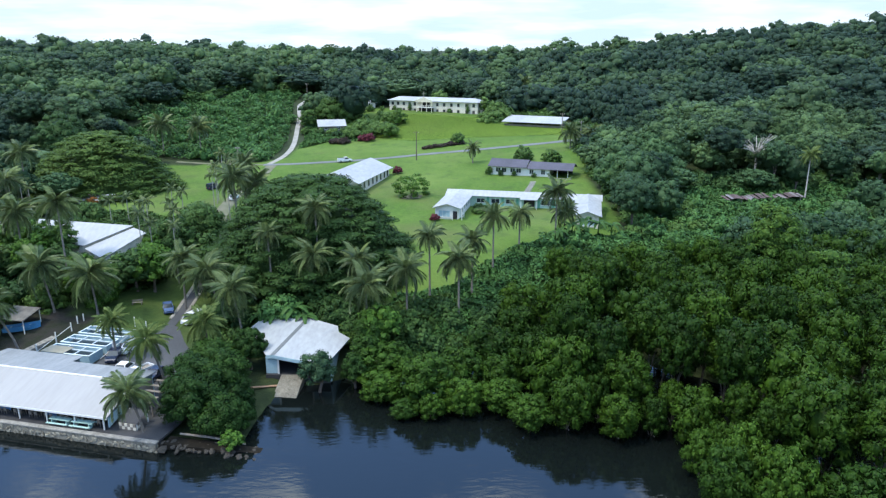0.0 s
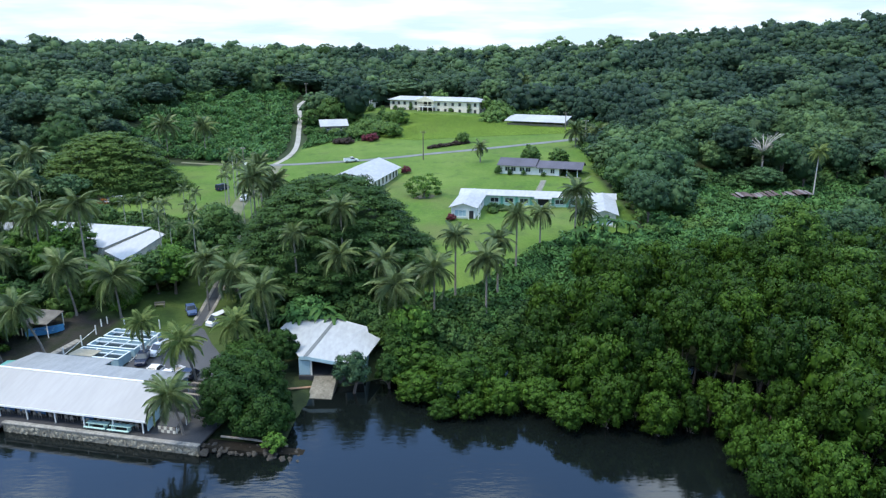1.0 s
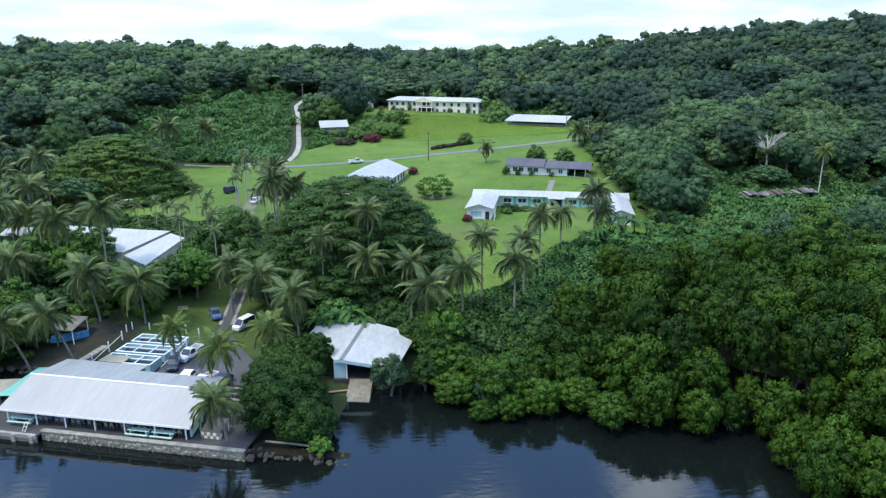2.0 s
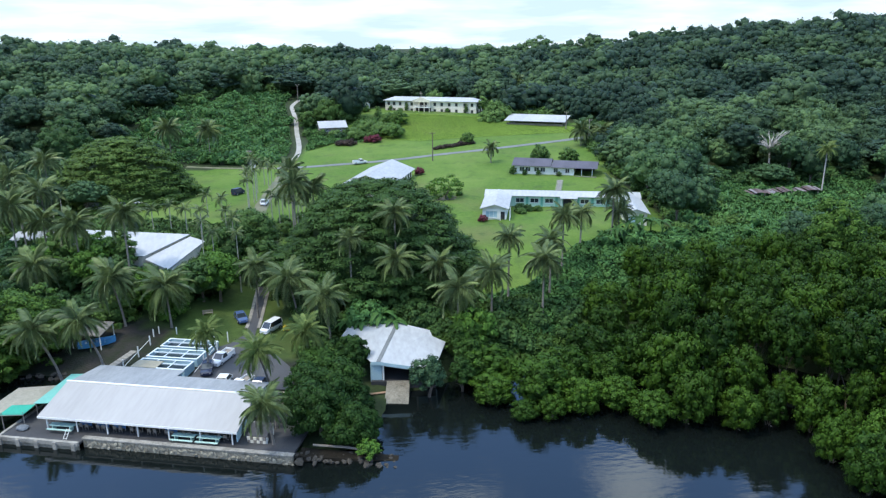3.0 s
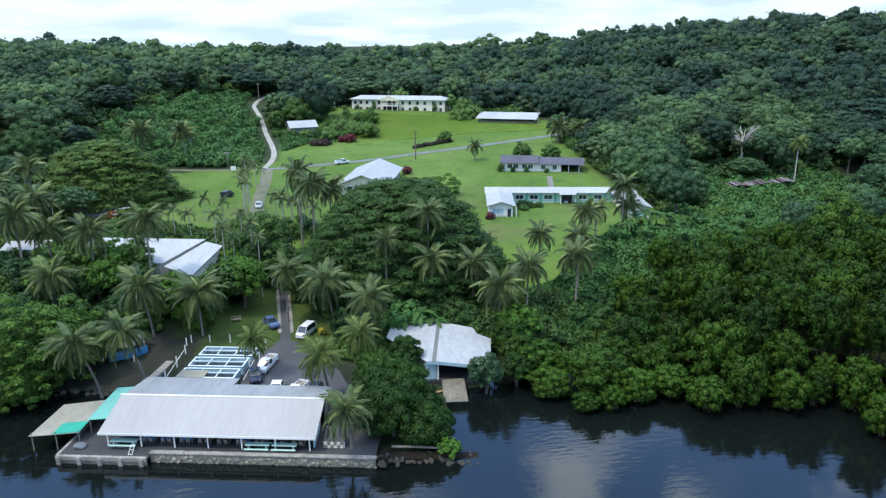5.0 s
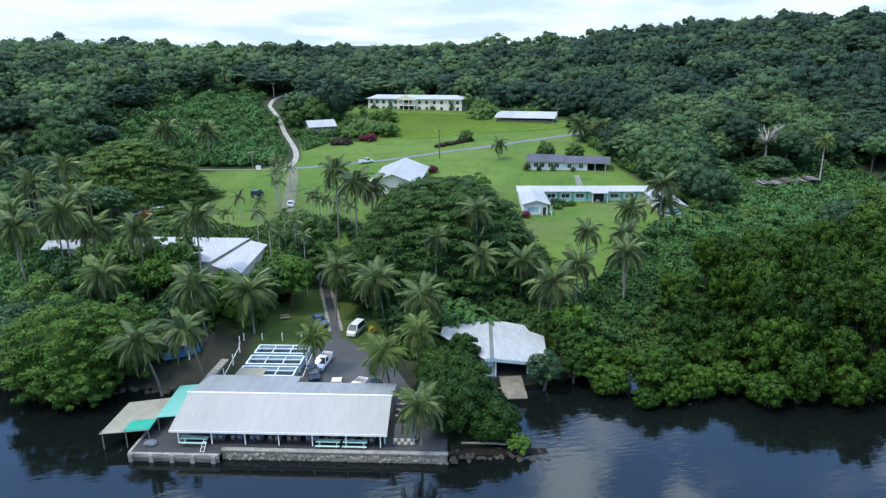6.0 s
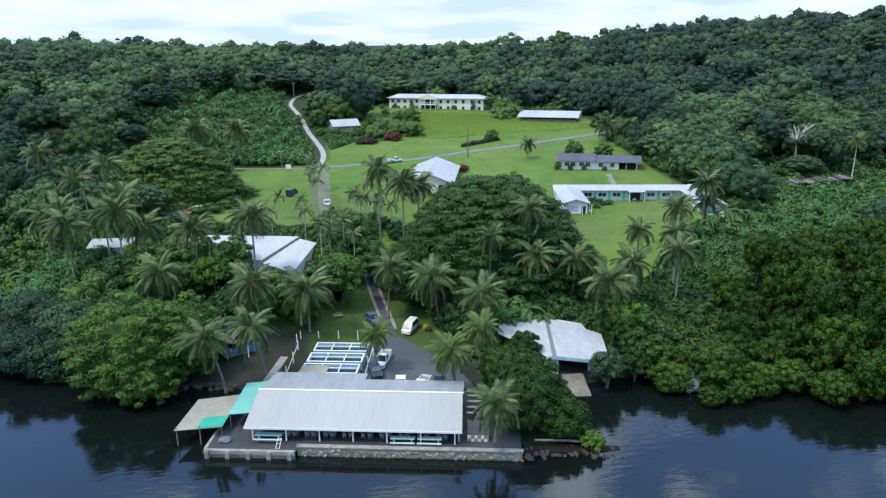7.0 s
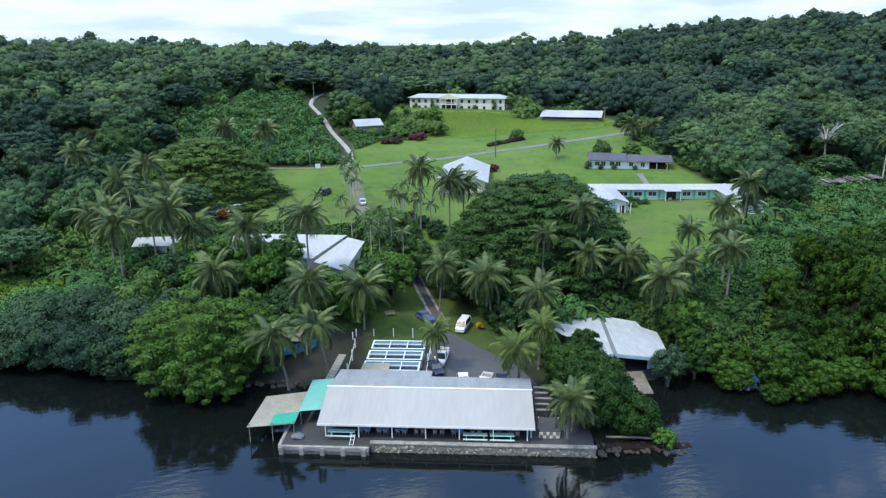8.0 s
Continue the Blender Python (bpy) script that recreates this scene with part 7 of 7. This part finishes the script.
def pole(x, y, hgt, label, arms=1, mat=TIMBER):
    t = thing("utility_pole", pose(x, y, h(x, y), 0, 0, -15), label, "pole", "utility poles")
    part("mast", tubed([(0, 0, -0.5), (0, 0, hgt)], [0.2, 0.14], 7), mat, t)
    for k in range(arms):
        part("crossarm", boxed(-0.9, 0.9, -0.06, 0.06, hgt - 0.5 - 0.7 * k, hgt - 0.38 - 0.7 * k), mat, t)
        for s in (-0.8, 0.8):
            part("insulator", boxed(s - 0.05, s + 0.05, -0.05, 0.05, hgt - 0.38 - 0.7 * k, hgt - 0.2 - 0.7 * k), WHITE, t)
    return t


pole(-8.8, 227.5, 9.5, "dark wooden utility pole beside the lane", 1, BARK)
pole(49, 246, 8, "pale utility pole at the end of the lane", 1, CONCRETE)
pole(46, 268, 7, "grey utility pole beside the open shed")
pole(-69, 357, 9, "grey utility pole beside the hill road")
lamp = pole(-70, 234, 5.0, "grey pole with two white floodlights", 0)
for s in (-0.6, 0.6):
    part("floodlight", boxed(s - 0.3, s + 0.3, -0.2, 0.2, 4.4, 4.9, 0.04), CONCRETE, lamp)
sg = thing("roadside_board", pose(-67.5, 226.5, h(-67.5, 226.5), 0, 0, -5), "small pale board beside the side road", "board")
part("panel", boxed(-0.8, 0.8, -0.05, 0.05, 0.6, 2.0), WHITE, sg)
for s in (-0.7, 0.7):
    part("post", boxed(s - 0.05, s + 0.05, 0.06, 0.16, -0.3, 2.0), TIMBER, sg)


def snag(x, y, top, r):
    """A leafless white tree."""
    rng = random.Random(6)
    t = thing("dead_tree", Matrix.Translation((x, y, h(x, y))), "bare bleached dead tree with spreading branches", "tree")
    g = top - h(x, y)
    part("trunk", tubed([(0, 0, -0.4), (0.2, 0, g * 0.4), (0, 0.1, g * 0.62)], [0.4, 0.3, 0.25], 7), DEADWOOD, t)
    for i in range(16):
        a = i * 2.4
        s = r * rng.uniform(0.55, 1)
        z = g * rng.uniform(0.72, 1.0)
        p1 = Vector((s * 0.45 * math.cos(a), s * 0.45 * math.sin(a), g * 0.62 + (z - g * 0.62) * 0.6))
        p2 = Vector((s * math.cos(a), s * math.sin(a), z))
        bm = tubed([(0, 0.1, g * rng.uniform(0.5, 0.62)), p1, p2], [0.17, 0.11, 0.04], 5)
        for k in range(4):
            q = p1.lerp(p2, 0.1 + 0.25 * k)
            tube(bm, [q, q + Vector((rng.uniform(-1, 1), rng.uniform(-1, 1), rng.uniform(0.3, 1.2)))], [0.06, 0.02], 4)
        part("branch", bm, DEADWOOD, t)


snag(90, 197, 24.2, 6.0)
palm(96.4, 179.5, 20.4, 0.7, (0, 0), True, 290, "palm with a pale straight trunk and drooping fronds", 20, bark=DEADWOOD)

# ---------------------------------------------------------------- quayside


def on_quay(x, y, z=1.13, turn=0):
    return pose(RX, RY, 0, 0, 0, RA) @ pose(x, y, z, 0, 0, turn)


def picnic_table(m, label, top=PALE_BLUE, L=2.6):
    t = thing("picnic_table", m, label, "table", "picnic tables")
    for k in range(3):
        part("board", boxed(-L / 2, L / 2, -0.36 + 0.25 * k, -0.13 + 0.25 * k, 0.70, 0.75), top, t)
    for s in (-1, 1):
        part("bench", boxed(-L / 2, L / 2, s * 0.75 - 0.14, s * 0.75 + 0.14, 0.42, 0.47), top, t)
        part("leg", boxed(s * L * 0.36 - 0.05, s * L * 0.36 + 0.05, -0.35, 0.35, 0.0, 0.70), top, t)
        part("brace", boxed(s * L * 0.36 - 0.04, s * L * 0.36 + 0.04, -0.88, 0.88, 0.32, 0.42), top, t)
    return t


MINT_TOP = material("mint_bench_paint", (0.42, 0.62, 0.56), 0.6, (0.33, 0.5, 0.45), 0.6, 5)
picnic_table(on_quay(2.9, 0.6, turn=0), "mint green picnic table with attached benches on the quay", MINT_TOP, 3.4)
for x in (19.6, 22.9):
    picnic_table(on_quay(x, 0.5), "mint green picnic table with attached benches on the quay", MINT_TOP, 3.0)
picnic_table(on_quay(-6 + 12.2, 3.4), "mint green picnic table beneath the restaurant roof", MINT_TOP, 2.6)


def dining_table(m, cloth, label, L=2.2, W=0.9):
    t = thing("dining_table", m, label, "table", "dining tables")
    part("tabletop", boxed(-L / 2, L / 2, -W / 2, W / 2, 0.71, 0.75), TIMBER, t)
    for a in (-1, 1):
        for b in (-1, 1):
            part("leg", boxed(a * (L / 2 - 0.12) - 0.04, a * (L / 2 - 0.12) + 0.04, b * (W / 2 - 0.1) - 0.04, b * (W / 2 - 0.1) + 0.04, 0, 0.71), TIMBER, t)
    if cloth:
        c = thing("tablecloth", m, "bright blue tablecloth draped over a dining table", "tablecloth", "tablecloths")
        bm = boxed(-L / 2 - 0.03, L / 2 + 0.03, -W / 2 - 0.03, W / 2 + 0.03, 0.754, 0.77)
        for s in (-1, 1):
            box(bm, -L / 2 - 0.03, L / 2 + 0.03, s * (W / 2 + 0.025) - 0.005, s * (W / 2 + 0.025) + 0.005, 0.35, 0.77)
        part("cloth", bm, BLUE, c)


def chair(m):
    t = thing("chair", m, "plain dark wooden dining chair", "chair", "dining chairs")
    part("seat", boxed(-0.22, 0.22, -0.22, 0.22, 0.42, 0.46), TIMBER, t)
    part("backrest", boxed(-0.22, 0.22, 0.18, 0.22, 0.55, 0.92), TIMBER, t)
    for a in (-1, 1):
        for b in (-1, 1):
            part("leg", boxed(a * 0.19 - 0.02, a * 0.19 + 0.02, b * 0.19 - 0.02, b * 0.19 + 0.02, 0, 0.42 if b < 0 else 0.92), TIMBER, t)
    return t


first_chair = None
for i in range(9):
    x = 5.6 + i * 2.35
    for j, y in enumerate((1.9, 5.0)):
        dining_table(on_quay(x + 0.3 * j, y), i < 3 and j == 0 or (i + j) % 4 == 1, "wooden dining table beneath the restaurant roof", 1.6, 0.85)
        for k, (dx, dy, turn) in enumerate(((-0.4, -0.75, 180), (0.4, -0.75, 180), (-0.4, 0.75, 0), (0.4, 0.75, 0))):
            m = on_quay(x + 0.3 * j + dx, y + dy, 1.13, turn)
            if first_chair is None:
                first_chair = chair(m)
            else:
                copy_thing(first_chair, m)

ct = thing("crate_stack", on_quay(28.8, 1.6), "stack of pale crates under a dark tarpaulin", "crates")
for i in range(2):
    for j in range(6):
        part("crate", boxed(-1.2 + j * 0.4, -0.84 + j * 0.4, -0.5, 0.4, 0.02 + i * 0.42, 0.4 + i * 0.42), CREAM if (i + j) % 2 else TIMBER, ct)
part("tarpaulin", slabbed([(-1.3, -0.4, 0.9), (1.3, -0.4, 0.9), (1.35, 1.9, 1.6), (-1.35, 1.9, 1.6)], 0.05), DARK_FLOOR, ct, "dark sagging tarpaulin")
for x in (-1.25, 1.25):
    part("prop", boxed(x - 0.05, x + 0.05, 1.75, 1.85, 0, 1.6), WHITE, ct)
    part("prop", boxed(x - 0.05, x + 0.05, -0.35, -0.25, 0, 0.86), WHITE, ct)
# timber frames between the restaurant and the trees
fr = thing("timber_frame", on_quay(27.6, 6.0), "weathered timber lean-to frame beside the restaurant", "frame")
for i in range(5):
    part("slat", boxed(-0.3, 2.4, -1.5 + i * 1.2, -1.1 + i * 1.2, 1.9 + i * 0.16, 1.98 + i * 0.16), TIMBER, fr)
for x in (-0.2, 2.2):
    for y in (-1.4, 3.6):
        part("post", boxed(x, x + 0.12, y, y + 0.12, 0, 2.0 + (y > 0) * 0.6), TIMBER, fr)
# railing poles at the quay end
rl = thing("quay_ladder", on_quay(3.9, -1.9, 1.1), "leaning white ladder pole at the quay edge", "ladder")
for dx in (0, 0.45):
    part("rail", tubed([(dx, -0.15, -1.6), (dx + 0.5, 1.3, 1.0)], [0.04, 0.04], 5), WHITE, rl)
for k in range(6):
    s = k / 5
    part("rung", boxed(0.5 * s, 0.5 * s + 0.45, -0.15 + 1.45 * s - 0.02, -0.15 + 1.45 * s + 0.02, -1.5 + 2.4 * s, -1.46 + 2.4 * s), WHITE, rl)
sc = thing("net_heap", on_quay(-2.6, 0.2), "heap of grey fishing net on the quay", "net")
bm = bmesh.new()
bmesh.ops.create_icosphere(bm, subdivisions=2, radius=0.8)
rr = random.Random(2)
for v in bm.verts:
    v.co = Vector((v.co.x * 1.1, v.co.y * 0.8, max(0, v.co.z * 0.5))) * rr.uniform(0.8, 1.15)
part("heap", bm, material("grey_net", (0.17, 0.19, 0.21), 0.9, (0.07, 0.08, 0.09), 4, 20, 0.6), sc)

# stone spit and driftwood
rng_s = random.Random(12)
for i in range(46):
    s = i / 45
    x, y = -34.5 + 12.5 * s + rng_s.uniform(-0.4, 0.4), 73.6 - 1.2 * s + rng_s.uniform(-1.0, 1.6)
    r = rng_s.uniform(0.25, 0.6) * (1.1 - 0.5 * s)
    t = thing("rock", pose(x, y, max(-0.1, 0.45 - 0.55 * s), rng_s.uniform(0, 40), 0, rng_s.uniform(0, 360)), "dark weathered rock on the low spit", "rock", "spit rocks")
    bm = bmesh.new()
    bmesh.ops.create_icosphere(bm, subdivisions=1, radius=r)
    for v in bm.verts:
        v.co = Vector((v.co.x * 1.3, v.co.y, v.co.z * 0.7)) * rng_s.uniform(0.75, 1.15)
    part("stone", bm, DARK_ROCK, t)
sp = thing("spit", pose(-34, 74.2, 0, 0, 0, -6), "low dark bank of rubble and roots beyond the sea wall", "bank", kind="structure")
bm = bmesh.new()
loft(bm, [[(xx, -w, -1.5), (xx, w + 1.5, -1.5), (xx, w * 0.6 + 0.8, zt), (xx, -w * 0.6, zt)] for xx, w, zt in ((0, 0.9, 0.7), (3, 0.8, 0.5), (6, 0.7, 0.35), (9, 0.5, 0.15), (12, 0.25, 0.0))])
part("bank", bm, material("dark_bank", (0.03, 0.026, 0.02), 1.0, (0.012, 0.011, 0.009), 1.2, 7, 0.9, spec=0.05), sp)
lg = thing("driftwood_log", pose(-28.5, 74.6, 0.95, 0, 4, -8), "long weathered driftwood log on the spit", "log")
part("log", tubed([(-4, 0, 0), (0, 0.1, 0.05), (4.5, -0.1, -0.1)], [0.14, 0.16, 0.09], 7), TIMBER, lg)
lg = thing("landing_plank", pose(-25.6, 88.2, 0.9, 0, 8, 25), "brown plank leading to the boat ramp", "plank")
part("board", boxed(-2.0, 2.2, -0.22, 0.22, -0.05, 0.04), material("brown_plank", (0.33, 0.2, 0.12), 0.8, None, 1, 8, 0.2), lg)

bn = thing("garden_bench", pose(-55.2, 116.4, h(-55.2, 116.4), 0, 0, 12), "weathered pale garden bench on the grass", "bench")
for k in range(3):
    part("seat_slat", boxed(-0.9, 0.9, -0.25 + 0.17 * k, -0.11 + 0.17 * k, 0.42, 0.46), TIMBER, bn)
for k in range(2):
    part("back_slat", boxed(-0.9, 0.9, 0.26, 0.3, 0.56 + 0.18 * k, 0.69 + 0.18 * k), TIMBER, bn)
for dx in (-0.75, 0.75):
    part("leg", boxed(dx - 0.05, dx + 0.05, -0.24, -0.16, -0.1, 0.42), TIMBER, bn)
    part("leg", boxed(dx - 0.05, dx + 0.05, 0.305, 0.36, -0.1, 0.88), TIMBER, bn)
# blue boat under its shelter
bt = thing("boat", pose(-70.6, 106.6, h(-70.6, 106.6) + 0.1, 0, 0, -70), "bright blue wooden boat drawn up under a shelter", "boat")
BOAT_BLUE = material("bright_blue_paint", (0.07, 0.27, 0.5), 0.45, (0.05, 0.2, 0.38), 0.6, 5)
bm = bmesh.new()
loft(bm, [[(-w, yy, 1.0 + up), (-w * 0.6, yy, 0.1 + up * 0.6), (w * 0.6, yy, 0.1 + up * 0.6), (w, yy, 1.0 + up), (w * 0.88, yy, 0.98 + up), (w * 0.5, yy, 0.35 + up * 0.7), (-w * 0.5, yy, 0.35 + up * 0.7), (-w * 0.88, yy, 0.98 + up)]
          for yy, w, up in ((-2.6, 0.7, 0.0), (-1.5, 0.9, 0), (0, 0.95, 0), (1.6, 0.75, 0.1), (2.6, 0.35, 0.3), (3.0, 0.08, 0.45))])
part("hull", bm, BOAT_BLUE, bt)
for yy in (-1.4, 0.2, 1.4):
    part("thwart", boxed(-0.75, 0.75, yy - 0.13, yy + 0.13, 0.72, 0.77), PALE_BLUE, bt)
sh = thing("boat_shelter", pose(-71.5, 108, h(-71, 107.5), 0, 0, -12), "low grey-roofed boat shelter on posts", "shelter")
part("roof", slabbed([(-2.6, -2.2, 2.2), (2.8, -2.2, 2.2), (2.8, 2.0, 3.0), (-2.6, 2.0, 3.0)], 0.12), material("grey_thatch", (0.2, 0.19, 0.17), 0.95, (0.1, 0.095, 0.085), 1, 6, 0.4), sh)
for x in (-2.4, 2.5):
    for y in (-2.0, 1.7):
        part("post", boxed(x, x + 0.12, y, y + 0.12, -0.3, 2.2 + (y > 0) * 0.7), WHITE, sh)
# beach stones by the dark shore
for i in range(40):
    x = -79 + rng_s.uniform(0, 13)
    y = float(shore_y(x)) + rng_s.uniform(-0.8, 1.3)
    r = rng_s.uniform(0.2, 0.5)
    t = thing("rock", pose(x, y, h(x, y) + 0.05, rng_s.uniform(0, 40), 0, rng_s.uniform(0, 360)), "dark shore rock beside the restaurant", "rock", "shore rocks")
    bm = bmesh.new()
    bmesh.ops.create_icosphere(bm, subdivisions=1, radius=r)
    for v in bm.verts:
        v.co = Vector((v.co.x * 1.2, v.co.y, v.co.z * 0.75)) * rng_s.uniform(0.75, 1.15)
    part("stone", bm, DARK_ROCK, t)
